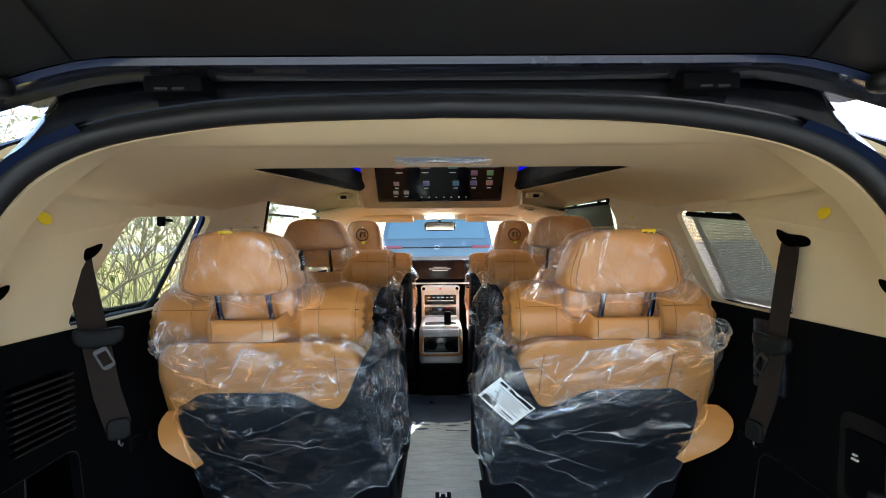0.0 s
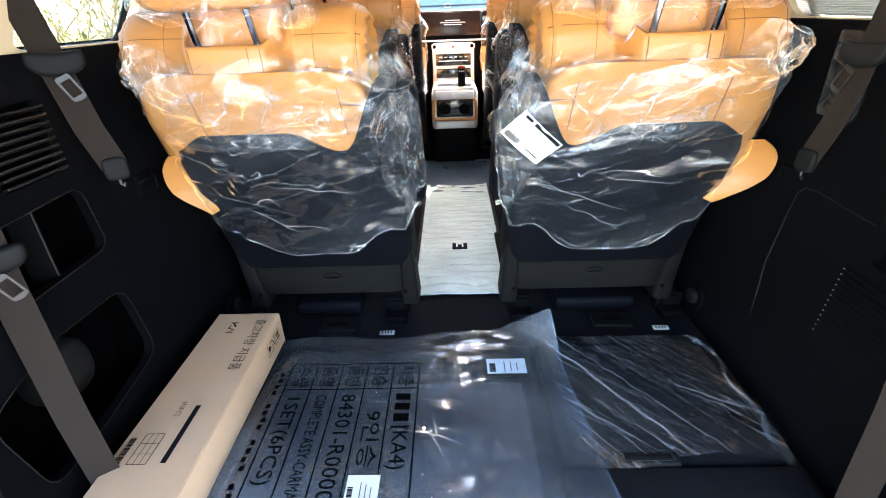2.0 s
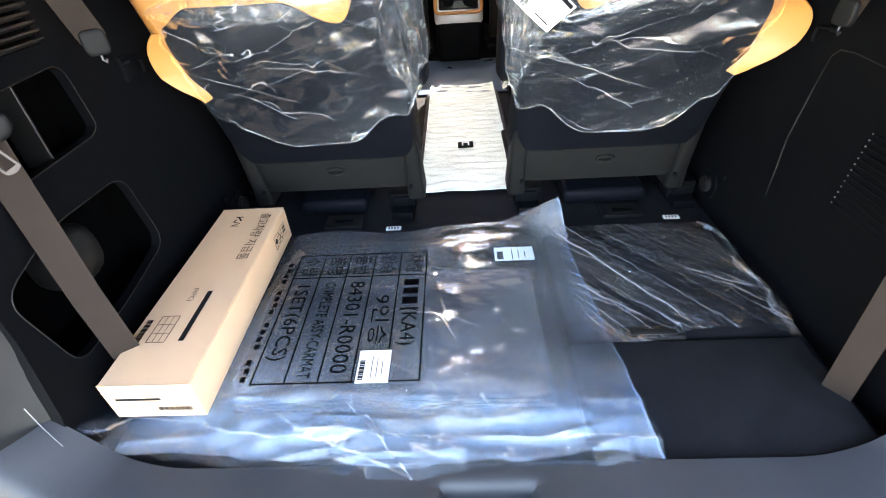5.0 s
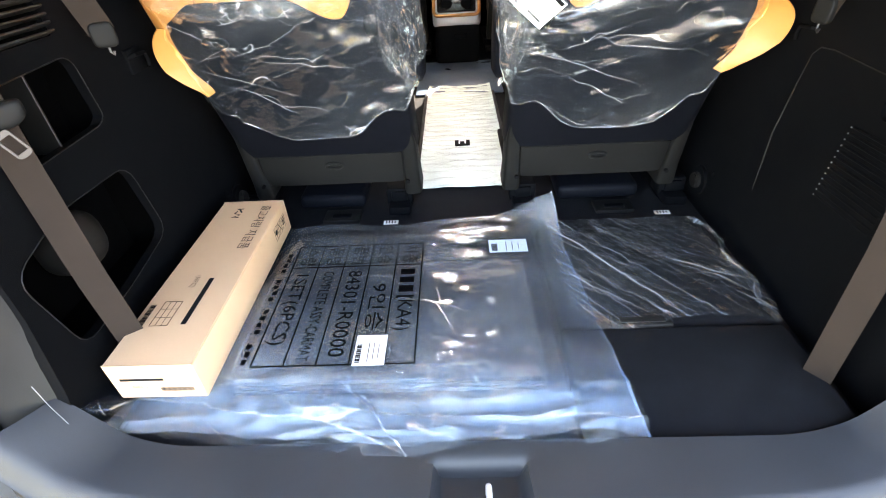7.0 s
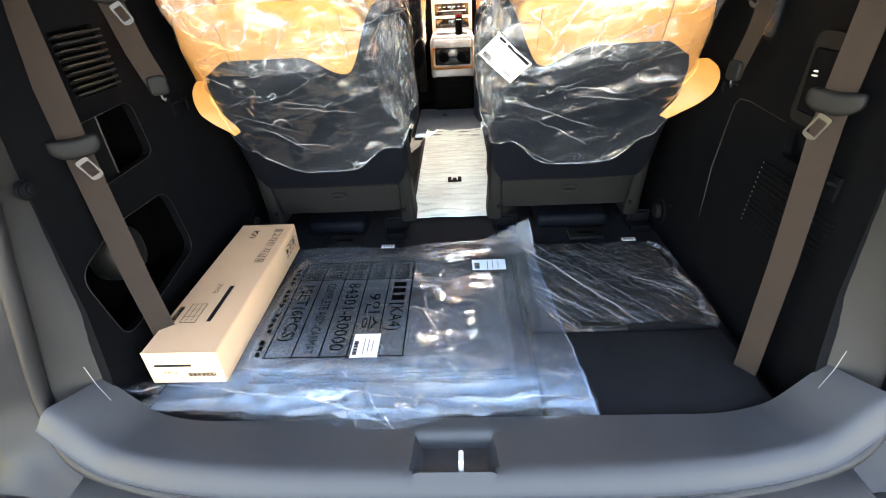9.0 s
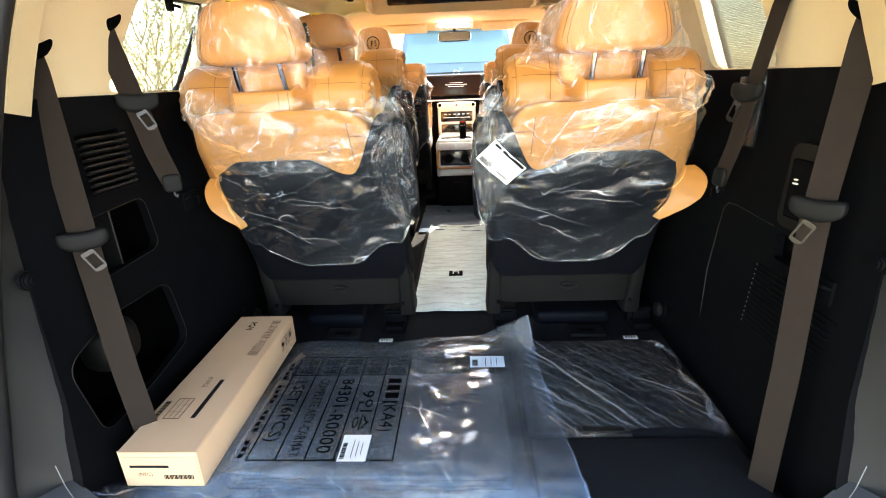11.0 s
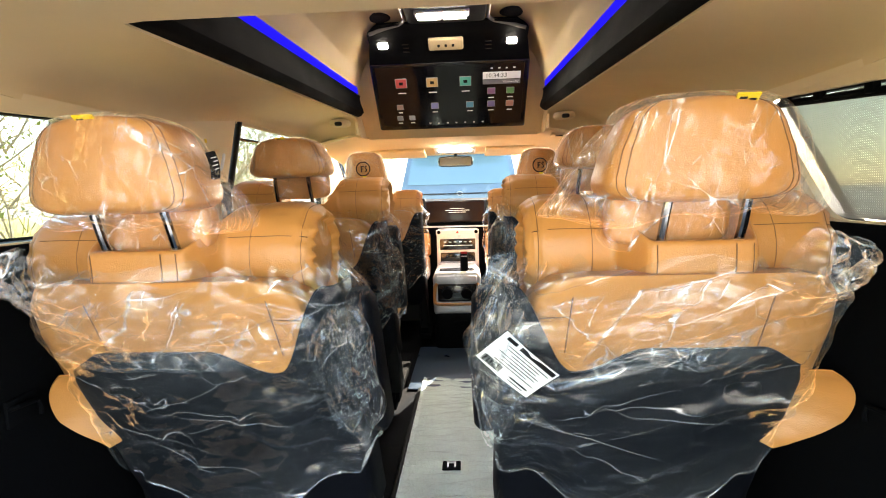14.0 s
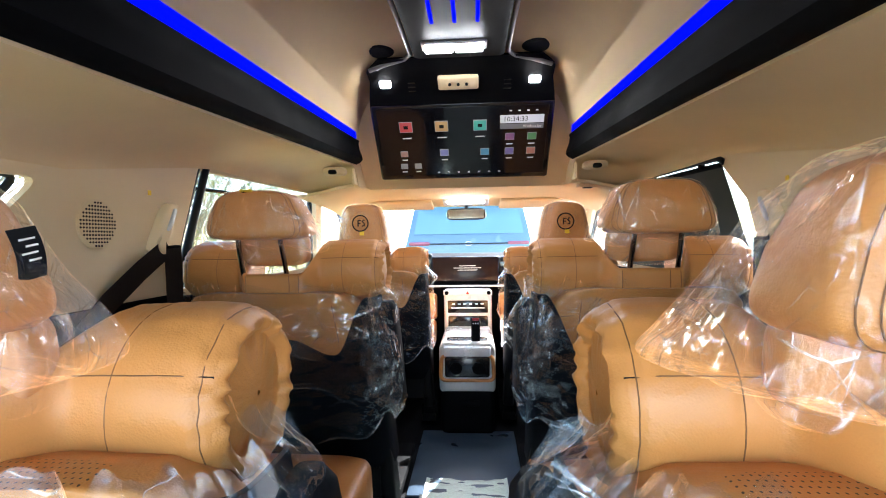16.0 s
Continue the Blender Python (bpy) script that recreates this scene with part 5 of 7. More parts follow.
# handling marks on the long side
ms = Matrix.Translation((W / 2 + 0.0006, 0, 0)) @ Matrix.Rotation(radians(90), 4, "Z") @ Matrix.Rotation(radians(90), 4, "X")
bm = bmesh.new()
for k in range(3):
    x0 = 0.175 + k * 0.030
    tube(bm, [(x0, 0.030, 0), (x0 + 0.022, 0.030, 0), (x0 + 0.022, 0.066, 0), (x0, 0.066, 0)], 0.0011, 4, closed=True, flat=0.3)
    if k == 0:
        cyl(bm, (x0 + 0.011, 0.050, 0), (0, 0, 1), 0.007, 0.0006, 14)
        box(bm, (x0 + 0.011, 0.038, 0), (0.002, 0.012, 0.0006))
    elif k == 1:
        tube(bm, [(x0 + 0.003, 0.034, 0), (x0 + 0.019, 0.062, 0)], 0.0013, 4, flat=0.3)
        tube(bm, [(x0 + 0.019, 0.034, 0), (x0 + 0.003, 0.062, 0)], 0.0013, 4, flat=0.3)
    else:
        box(bm, (x0 + 0.007, 0.050, 0), (0.004, 0.022, 0.0006))
        box(bm, (x0 + 0.015, 0.050, 0), (0.004, 0.022, 0.0006))
bm.transform(ms)
part("handling_mark", bm, INK, cb)

# plastic bag of floor mats
bg = thing("mat_bag", (0, 0, 0), "clear plastic bag of black mats with a printed table", "plastic bag")
mats = thing("car_mats", (-0.17, 0.815, 0.040), "stack of new black carpet car mats inside a clear bag", "car mats")
for k in range(3):
    bm = bmesh.new()
    box(bm, (0.004 * k, -0.006 * k, 0.008 + 0.0125 * k), (0.62 - 0.02 * k, 0.40 - 0.015 * k, 0.012), 0.006, 2)
    part("car_mat", bm, BAG_MAT, mats, "black carpet mat")


def quad(u, v):
    """The outline of the bag on the floor: u to the right, v forward."""
    a = Vector((-0.705 + 1.0 * u, 0.525 - 0.026 * u + 0.012 * math.sin(u * 9), 0))
    b = Vector((-0.52 + 0.765 * u, 1.195 + 0.035 * u + 0.012 * math.sin(u * 11), 0))
    return a.lerp(b, v)


def bag_top(u, v):
    p = quad(u, v)
    inner = smooth(0.0, 0.16, u) * smooth(1.0, 0.82, u) * smooth(0.0, 0.20, v) * smooth(1.0, 0.80, v)
    under = smooth(-0.45, -0.53, p.x) * smooth(0.53, 0.60, p.y) * smooth(1.20, 1.15, p.y)
    edge = 1 - inner
    z = 0.050 + 0.040 * inner + crinkle((p.x, p.y * 1.6, 0.2), 0.0015 + 0.008 * edge * smooth(0.35, 0.0, v), 5, 21) * (1 - under)
    z += 0.016 * edge * abs(noise.noise(Vector((p.x * 5, p.y * 9, 3)))) * (1 - under)
    tip = smooth(0.78, 1.0, u) * smooth(0.80, 1.0, v)
    z += 0.075 * tip
    near = smooth(0.30, 0.0, v)
    z += 0.012 * near * max(0.0, 1 - 3.5 * abs(noise.noise(Vector((p.x * 4 + p.y * 9, p.y * 22 - p.x * 3, 5))))) * (1 - under)
    for fr, am in ((11, 0.015), (24, 0.005)):
        ds = noise.voronoi(Vector((p.x * fr + p.y * fr * 0.4, p.y * fr * 1.5, 2.0)))[0]
        z += am * near * min(1.0, ds[1] - ds[0]) * (1 - under)
    z += (0.018 * (creases(p.x, p.y, 0.20, 31, 1.6, 1.5) - 0.4) + 0.0035 * (creases(p.x, p.y, 0.08, 32) - 0.4)) * (1 - under)
    p.y -= 0.018 * near * (0.5 + noise.noise(Vector((p.x * 6, 1, 0))))
    z = min(z, 0.081) if under > 0.3 and tip == 0 else z
    return (p.x, p.y, max(z, 0.052 + 0.034 * smooth(0.5, 0.8, inner) * (1 - under)))
bm = bmesh.new()
sheet(bm, bag_top, 190, 150)
part("bag_film", bm, BAG, bg, "grey-clear plastic film, wrinkled along the near edge", 28)
bm = bmesh.new()
def bag_end(u, v):
    p = Vector(bag_top(u, 0.20 * v + 0.001))
    left = smooth(0.16, 0.0, u)
    up = 0.004 + 0.060 * (creases(p.x, p.y * 1.3, 0.17, 11, 2.2, 1.3) - 0.40) + 0.016 * (creases(p.x, p.y, 0.07, 12) - 0.4)
    fade = smooth(1.0, 0.75, v)
    under = smooth(-0.47, -0.52, p.x) * smooth(0.565, 0.60, p.y)
    p.y -= (0.020 * (1 - v) + 0.012 * noise.noise(Vector((u * 14, 3, v * 3)))) * fade
    p.x -= 0.05 * left * (1 - v)
    p.y += 0.05 * left * (1 - v)
    p.z = max(0.056, p.z * 0.55 + 0.026 + max(0.0, up) * fade * (1 - under)) + 0.03 * left * (1 - v)
    if under > 0.2:
        p.z = min(p.z, 0.082)
    return p
sheet(bm, bag_end, 240, 44)
part("bag_end", bm, BAG_E, bg, "doubled wrinkled film at the bag's open end", 18)
bm = bmesh.new()
tube(bm, [Vector(bag_top(0.995, i / 40)) + Vector((0, 0, 0.002)) for i in range(41)], 0.0025, 6)
part("bag_seam", bm, BAG, bg, "", 75)
# printed table
PZ = 0.103
cols = [-0.112, -0.176, -0.240, -0.304, -0.368, -0.432]
for x in cols:
    bm = bmesh.new()
    box(bm, (x - 0.004, 0.835, PZ), (0.003, 0.40, 0.0006))
    part("table_rule", bm, BAG_INK, bg)
for y in (1.033, 0.945, 0.637):
    bm = bmesh.new()
    box(bm, (-0.275, y, PZ + 0.0008), (0.322, 0.003, 0.0006))
    part("table_rule", bm, BAG_INK, bg)
words = [("차종", "", 0.040), ("인승", "9인승", 0.040), ("품번", "84301-R0000", 0.043), ("품명", "COMPLETE ASSY-CARMAT", 0.032), ("수량", "1SET(6PCS)", 0.040)]
for k, (a, b, sz) in enumerate(words):
    xm = (cols[k] + cols[k + 1]) / 2 - 0.004
    letter(a, 0.042, bg, Matrix.Translation((xm, 1.027, PZ + 0.0006)) @ Matrix.Rotation(radians(-90), 4, "Z"), BAG_INK)
    if b:
        bmt = text_mesh(b, sz, 0.0)
        wide = max(v.co.x for v in bmt.verts)
        room = {"9인승": 0.15, "84301-R0000": 0.27, "COMPLETE ASSY-CARMAT": 0.28, "1SET(6PCS)": 0.235}[b]
        off = {"9인승": 0.06}.get(b, 0.01)
        bmt.transform(Matrix.Translation((xm, 0.938 - off, PZ + 0.0006)) @ Matrix.Rotation(radians(-90), 4, "Z") @ Matrix.Diagonal((room / wide, 1.1, 1, 1)))
        part("lettering", bmt, BAG_INK, bg)
    else:
        bars(bg, Matrix.Translation((xm, 0.93, PZ + 0.0006)) @ Matrix.Rotation(radians(-90), 4, "Z"), [(0.012, 0, 0.020, 0.034), (0.042, 0, 0.020, 0.034), (0.074, 0, 0.022, 0.034), (0.100, 0, 0.005, 0.04)], BAG_INK)
        letter("(KA4)", 0.046, bg, Matrix.Translation((xm, 0.835, PZ + 0.0006)) @ Matrix.Rotation(radians(-90), 4, "Z"), BAG_INK)
bars(bg, Matrix.Translation((-0.455, 1.01, PZ)) @ Matrix.Rotation(radians(-90), 4, "Z"), [(0.012 + 0.0205 * i, 0.002 * math.sin(i * 2), 0.013, 0.010) for i in range(18) if i % 5 != 4], BAG_INK)
for nm, c, s2 in (("label", (-0.205, 0.672, PZ + 0.002), (0.062, 0.078)), ("label", (0.105, 1.055, 0.070), (0.10, 0.055))):
    bm = bmesh.new()
    box(bm, c, (s2[0], s2[1], 0.001))
    lb = part("paper_label", bm, PAPER, bg, "white printed label on the bag")
    bm = bmesh.new()
    for i in range(9):
        box(bm, (c[0] - s2[0] * 0.36, c[1] - s2[1] * 0.4 + i * s2[1] * 0.07, c[2] + 0.0008), (s2[0] * 0.16, s2[1] * 0.035 * (1 + i % 2), 0.0004))
    for i in range(3):
        box(bm, (c[0] + s2[0] * (-0.05 + 0.16 * i), c[1] - s2[1] * 0.05, c[2] + 0.0008), (s2[0] * 0.022, s2[1] * (0.7 - 0.12 * i), 0.0004))
    part("print_bar", bm, INK, lb)


# ---- seat belts ----
def strap(bm, pts, normals, w=0.047, t=0.0016):
    """A flat webbing along pts, facing normals."""
    rings = []
    pts = [Vector(p) for p in pts]
    for i, p in enumerate(pts):
        d = (pts[min(i + 1, len(pts) - 1)] - pts[max(i - 1, 0)]).normalized()
        n = Vector(normals[i] if isinstance(normals, list) else normals).normalized()
        a = d.cross(n).normalized()
        n = a.cross(d).normalized()
        rings.append([p + a * w / 2 + n * t / 2, p - a * w / 2 + n * t / 2, p - a * w / 2 - n * t / 2, p + a * w / 2 - n * t / 2])
    return loft(bm, rings)


def lerp_pts(pts, n):
    out = []
    pts = [Vector(p) for p in pts]
    for a, b in zip(pts, pts[1:]):
        out += [a.lerp(b, i / n) for i in range(n)]
    return out + [pts[-1]]


def belt(sx, top, buckle, low, tail, group, label, nrm=None):
    b = thing("seat_belt", (0, 0, 0), label, "seat belt", group)
    nrm = Vector(nrm or (-sx * 0.75, -1.0, 0.05))
    bm = bmesh.new()
    o = Vector((-sx * 0.006, -0.004, 0))
    strap(bm, lerp_pts([Vector(top) + Vector((sx * 0.012, 0.01, 0.01)), Vector(top) - Vector((0, 0, 0.02)), buckle, Vector(buckle) + (Vector(low) - Vector(buckle)) * 0.5 + Vector((0, -0.006, 0)), low], 5), nrm)
    part("webbing", bm, WEB, b, "brown woven webbing")
    # guide opening in the pillar: solid piece, the opening's shade put into colour
    bm = bmesh.new()
    R = nrm.to_track_quat("-Y", "Z").to_matrix().to_4x4()
    T = Matrix.Translation(Vector(top) + Vector((0, 0, 0.006)))
    blob(bm, (0, 0.010, 0.004), (0.040, 0.008, 0.013), 0.8, 0.7, 26, 10, lambda p: p + Vector((0, 0, 0.022 * (p.x / 0.04) ** 2 * (1 if p.x * sx < 0 else -0.15))))
    bm.transform(T @ R)
    part("guide", bm, RECESS_SHADE, b, "black belt guide in the pillar trim", 60)
    # stop slider and tongue
    bm = bmesh.new()
    blob(bm, (0, 0, 0), (0.043, 0.012, 0.019), 0.6, 0.5, 28, 12, lambda p: p + Vector((0, 0, 0.010 * (p.x / 0.043) ** 2)))
    bm.transform(Matrix.Translation(Vector(buckle) + nrm.normalized() * 0.004 + Vector((0, 0, 0.035))) @ R)
    part("tongue_grip", bm, GREY, b, "dark plastic tongue grip", 60)
    bm = bmesh.new()
    fr = [(-0.0105, 0.018), (0.0105, 0.018), (0.0105, -0.017), (0.0, -0.02), (-0.0105, -0.017)]
    hole = [(-0.0075, 0.011), (0.0075, 0.011), (0.0075, -0.0125), (-0.0075, -0.0125)]
    panel(bm, rounded(fr, 0.004, 3), [hole], lambda a, c, d: (a, -0.010 + d, c), 0.0025)
    bm.transform(Matrix.Translation(Vector(buckle) + nrm.normalized() * 0.008 + Vector((-sx * 0.010, 0, -0.002))) @ R @ Matrix.Rotation(radians(sx * 24), 4, "Y") @ Matrix.Diagonal((1.15, 1, 1.2, 1)))
    part("tongue", bm, STEEL, b, "bright steel belt tongue")
    if tail:
        bm = bmesh.new()
        T2 = Matrix.Translation(Vector(low) + nrm.normalized() * 0.003) @ R
        blob(bm, (0, 0, -0.005), (0.021, 0.008, 0.022), 0.5, 0.4, 20, 10)
        bm.transform(T2)
        part("end_sleeve", bm, GREY, b, "", 60)
        bm = bmesh.new()
        tube(bm, [(0, -0.002, -0.024), (0, -0.002, -0.034), (0.005, -0.002, -0.040), (0.006, -0.002, -0.034)], 0.0028, 6)
        bm.transform(T2)
        part("hook", bm, STEEL, b, "small steel hook")
    return b


BELT_A = "brown seat belt hanging from the rear pillar with its tongue parked"
BELT_B = "brown seat belt running from the pillar down to the load floor"
belt(-1, (-0.743, 0.975, 0.992), (-0.694, 0.957, 0.800), (-0.672, 0.978, 0.650), True, "hanging seat belts", BELT_A)
belt(1, (0.722, 0.985, 1.010), (0.670, 0.957, 0.772), (0.665, 1.00, 0.620), True, "hanging seat belts", BELT_A, (-1.0, -0.15, 0.05))
belt(-1, (-0.738, 0.752, 0.925), (-0.705, 0.708, 0.552), (-0.648, 0.66, 0.05), False, "load bay seat belts", BELT_B)
belt(1, (0.700, 0.705, 0.925), (0.668, 0.680, 0.585), (0.645, 0.625, 0.045), False, "load bay seat belts", BELT_B, (-1.0, -0.75, 0.05))

# ---- details on the side trims ----
WL = lambda y, z: -wall_x(y, z)
# louvre grille, left
gr = thing("air_grille", (0, 0, 0), "black louvred air grille set in the side trim", "air grille")
for i in range(9):
    z = 0.770 - i * 0.0135
    bm = bmesh.new()
    box(bm, (-0.735, 0.866 + 0.0004 * i, z), (0.022, 0.134, 0.005), 0.0015, 1, Matrix.Rotation(radians(-20), 4, "Y"))
    part("slat", bm, RIM, gr)
# backing coloured near black for the shade between the slats
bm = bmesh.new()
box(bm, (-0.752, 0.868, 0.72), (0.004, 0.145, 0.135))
part("backing", bm, RECESS_SHADE, gr)
# pockets, left: boxes set behind the openings, inner shade put into their colour
def pocket(name, y0, y1, z0, z1, depth, label):
    t = thing(name, (0, 0, 0), label, "storage pocket")
    bm = bmesh.new()
    x0, x1 = -0.742, -0.742 - depth
    for c, s in (((x1, (y0 + y1) / 2, (z0 + z1) / 2), (0.004, y1 - y0, z1 - z0)), (((x0 + x1) / 2, (y0 + y1) / 2, z0), (depth, y1 - y0, 0.004)), (((x0 + x1) / 2, (y0 + y1) / 2, z1), (depth, y1 - y0, 0.004)), (((x0 + x1) / 2, y0, (z0 + z1) / 2), (depth, 0.004, z1 - z0)), (((x0 + x1) / 2, y1, (z0 + z1) / 2), (depth, 0.004, z1 - z0))):
        box(bm, c, s)
    part("liner", bm, RECESS_SHADE, t)["kind"] = "stuff"
    return t
pk = pocket("storage_pocket", 0.72, 0.985, 0.46, 0.64, 0.09, "open black storage pocket with a divider")
bm = bmesh.new()
box(bm, (-0.775, 0.845, 0.55), (0.055, 0.005, 0.16), 0.001, 1)
part("divider", bm, RIM, pk)
pk = pocket("storage_pocket", 0.575, 1.0, 0.16, 0.43, 0.10, "deep black storage pocket with a rounded cover inside")
bm = bmesh.new()
blob(bm, (-0.80, 0.80, 0.30), (0.05, 0.06, 0.06), 0.7, 0.7, 24, 14)
part("inner_cover", bm, RIM, pk, "", 60)
for loop in (rounded([(0.735, 0.612), (0.952, 0.620), (0.962, 0.500), (0.940, 0.487), (0.735, 0.482)], 0.03), rounded([(0.600, 0.362), (0.745, 0.402), (0.952, 0.394), (0.975, 0.212), (0.80, 0.186), (0.635, 0.176)], 0.04)):
    bm = bmesh.new()
    tube(bm, [(WL(a, b) + 0.0005, a, b) for a, b in loop], 0.0011, 6, closed=True)
    solid("pocket_rim", bm, RIM, "moulded rim round an open pocket of the side trim", "trim", kind="structure")
# hooks
for x, y, z in ((-0.728, 1.132, 0.560), (0.735, 1.125, 0.545), (0.722, 0.70, 0.455)):
    h = thing("bag_hook", (x, y, z), "small black fold-out bag hook on the side trim", "hook", "bag hooks")
    sx = 1 if x > 0 else -1
    bm = bmesh.new()
    tube(bm, [(0.004 * sx, -0.025, 0.012), (-0.012 * sx, -0.02, 0.018), (-0.014 * sx, 0.015, 0.016), (-0.012 * sx, 0.022, 0.0), (-0.010 * sx, 0.022, -0.014)], 0.0042, 8)
    part("hook_arm", bm, BLACK, h)
    bm = bmesh.new()
    box(bm, (0.004 * sx, 0, 0.004), (0.008, 0.06, 0.05), 0.003, 2)
    part("hook_base", bm, BLACK, h)
for sx in (-1, 1):
    r = thing("belt_anchor", (sx * 0.728, 1.345, 0.085), "round black belt anchor cover low on the side trim", "anchor cover", "belt anchors")
    bm = bmesh.new()
    cyl(bm, (0, 0, 0), (sx, 0, 0), 0.052, 0.03, 28, None, 0.008)
    part("cover", bm, BLACK, r)
    bm = bmesh.new()
    cyl(bm, (-sx * 0.02, 0, 0), (sx, 0, 0), 0.024, 0.02, 20, None, 0.004)
    part("knob", bm, GREY, r)
    bm = bmesh.new()
    cyl(bm, (-sx * 0.006, -0.06, 0.05), (sx, 0, 0), 0.009, 0.014, 14, None, 0.003)
    part("plug", bm, BLACK, r)
    bm = bmesh.new()
    cyl(bm, (sx * 0.712, 0.575, 0.56), (sx, 0, 0), 0.012, 0.03, 16, None, 0.004)
    cyl(bm, (sx * 0.712, 0.575, 0.56), (sx, 0, 0), 0.018, 0.012, 16, None, 0.003)
    solid("trim_stud", bm, BLACK, "black round stud on the side trim", "stud", group="trim studs")
    d = thing("yellow_sticker", (sx * (0.716 if sx < 0 else 0.722), 0.86 if sx < 0 else 0.895, 1.072), "round yellow inspection sticker on the cream pillar", "sticker", "round stickers")
    bm = bmesh.new()
    cyl(bm, (0, 0, 0), (sx, 0.25, -0.35), 0.012, 0.0015, 24)
    part("disc", bm, YELLOW, d)
# right: switch panel, slot, perforated grille
sp = thing("switch_panel", (0.735, 0.805, 0.625), "black raised switch panel with a power socket", "switch panel")
bm = bmesh.new()
panel(bm, rounded([(-0.085, -0.085), (0.06, -0.085), (0.05, 0.09), (-0.045, 0.09)], 0.025), [], lambda a, b, d: (-0.012 + d, a, b), 0.014)
part("bezel", bm, GREY, sp)
bm = bmesh.new()
box(bm, (-0.014, 0.0, 0.0), (0.008, 0.075, 0.12), 0.006, 2)
part("plate", bm, BLACK, sp)
bm = bmesh.new()
box(bm, (-0.020, 0.012, 0.012), (0.004, 0.012, 0.003))
box(bm, (-0.020, 0.012, 0.020), (0.004, 0.008, 0.003))
part("print_bar", bm, PAPER, sp)
bm = bmesh.new()
box(bm, (0.782, 0.825, 0.488), (0.004, 0.16, 0.12))
solid("slot_liner", bm, CARPET, "dark liner behind the open slot of the side trim", "liner")
pg = thing("perforated_grille", (0, 0, 0), "black ribbed air grille low on the side trim", "air grille")
for i in range(13):
    z = 0.425 - i * 0.0125
    bm = bmesh.new()
    box(bm, (wall_x(0.82, z) - 0.002, 0.823 + 0.0008 * i, z + 0.004), (0.006, 0.155, 0.0055), 0.002, 1)
    part("rib", bm, BLACK, pg)
    bm = bmesh.new()
    blob(bm, (wall_x(0.9, z) - 0.002, 0.905 + 0.0008 * i, z + 0.002), (0.0015, 0.0018, 0.0018), 1, 1, 8, 5)
    part("stud", bm, SATIN, pg)
for i in range(11):
    z = 0.405 - i * 0.0125
    bm = bmesh.new()
    box(bm, (wall_x(0.68, z) - 0.002, 0.683 + 0.003 * i, z + 0.004), (0.006, 0.075, 0.0055), 0.002, 1)
    part("rib", bm, BLACK, pg)
bm = bmesh.new()
tube(bm, [(wall_x(y, z) - 0.001, y, z) for y, z in ((0.88, 0.528), (1.03, 0.536), (1.070, 0.532), (1.087, 0.515), (1.098, 0.45), (1.112, 0.33), (1.102, 0.20), (1.08, 0.06))], 0.0018, 5)
tube(bm, [(wall_x(0.7, z) - 0.001, y, z) for y, z in ((0.745, 0.44), (0.735, 0.42), (0.72, 0.40), (0.695, 0.37), (0.685, 0.31), (0.69, 0.22), (0.71, 0.15))], 0.0018, 5)
solid("trim_line", bm, RIM, "raised joint line of the side trim", "trim line", kind="structure")
# fine moulded line on each rear corner of the trim
for sx in (-1, 1):
    bm = bmesh.new()
    tube(bm, [(sx * 0.753, 0.537, 0.186), (sx * 0.737, 0.527, 0.145), (sx * 0.709, 0.512, 0.115)], 0.0008, 6)
    solid("corner_line", bm, SATIN, "thin pale line on the corner of the opening trim", "trim line", kind="structure")
# cream to black joint
for sx in (-1, 1):
    bm = bmesh.new()
    tube(bm, [(sx * (wall_x(y, ZC) + 0.001), y, ZC + 0.001) for y in [0.66 + i * 0.05 for i in range(27)]], 0.0022, 6)
    solid("trim_joint", bm, BLACK, "dark joint between the cream and black side trims", "trim line", kind="structure")
    bm = bmesh.new()
    tube(bm, [(sx * 0.735, 0.72, 1.085), (sx * 0.733, 0.85, 1.098), (sx * 0.738, 1.0, 1.108), (sx * 0.742, 1.16, 1.108)], 0.0016, 5)
    solid("trim_seam", bm, THREAD, "thin seam in the cream pillar trim", "trim line", kind="structure")
# film-wrapped padding under the right quarter window and its mesh blind
bm = bmesh.new()
box(bm, (0.735, 1.06, 0.76), (0.012, 0.10, 0.16), 0.005, 2)
solid("clear_wrap", bm, FILM, "clear film patch stuck to the side trim", "film")


# ---- roof ----
for sx in (-1, 1):
    rl = thing("roof_rail", (0, 0, 0), "black padded roof rail with a blue light strip along its top", "roof rail", "roof rails")
    rings = []
    for k in range(25):
        y = 1.074 + (2.79 - 1.074) * k / 24
        x, z = rail_x(y), rail_z(y)
        prof = [(0.012, 0.0), (-0.004, -0.006), (-0.022, 0.002), (-0.034, 0.016), (-0.030, 0.034), (-0.020, 0.060), (-0.016, 0.085), (-0.020, 0.098), (-0.010, 0.104), (0.012, 0.104)]
        rings.append([(sx * (x + a), y, z + b) for a, b in prof])
    bm = bmesh.new()
    loft(bm, rings)
    part("rail_body", bm, BLACK, rl, "", 50)
    bm = bmesh.new()
    rings = []
    for k in range(25):
        y = 1.30 + (2.76 - 1.30) * k / 24
        x, z = rail_x(y), rail_z(y)
        rings.append([(sx * (x - 0.014), y, z + 0.105), (sx * (x - 0.012), y, z + 0.134), (sx * (x + 0.006), y, z + 0.138), (sx * (x + 0.006), y, z + 0.105)])
    loft(bm, rings)
    part("light_strip", bm, LED, rl, "glowing blue light strip")
bm = bmesh.new()
tube(bm, [(-0.46, 1.074, 1.198), (-0.3, 1.070, 1.2035), (0, 1.068, 1.205), (0.3, 1.070, 1.2035), (0.46, 1.074, 1.198)], 0.007, 8)
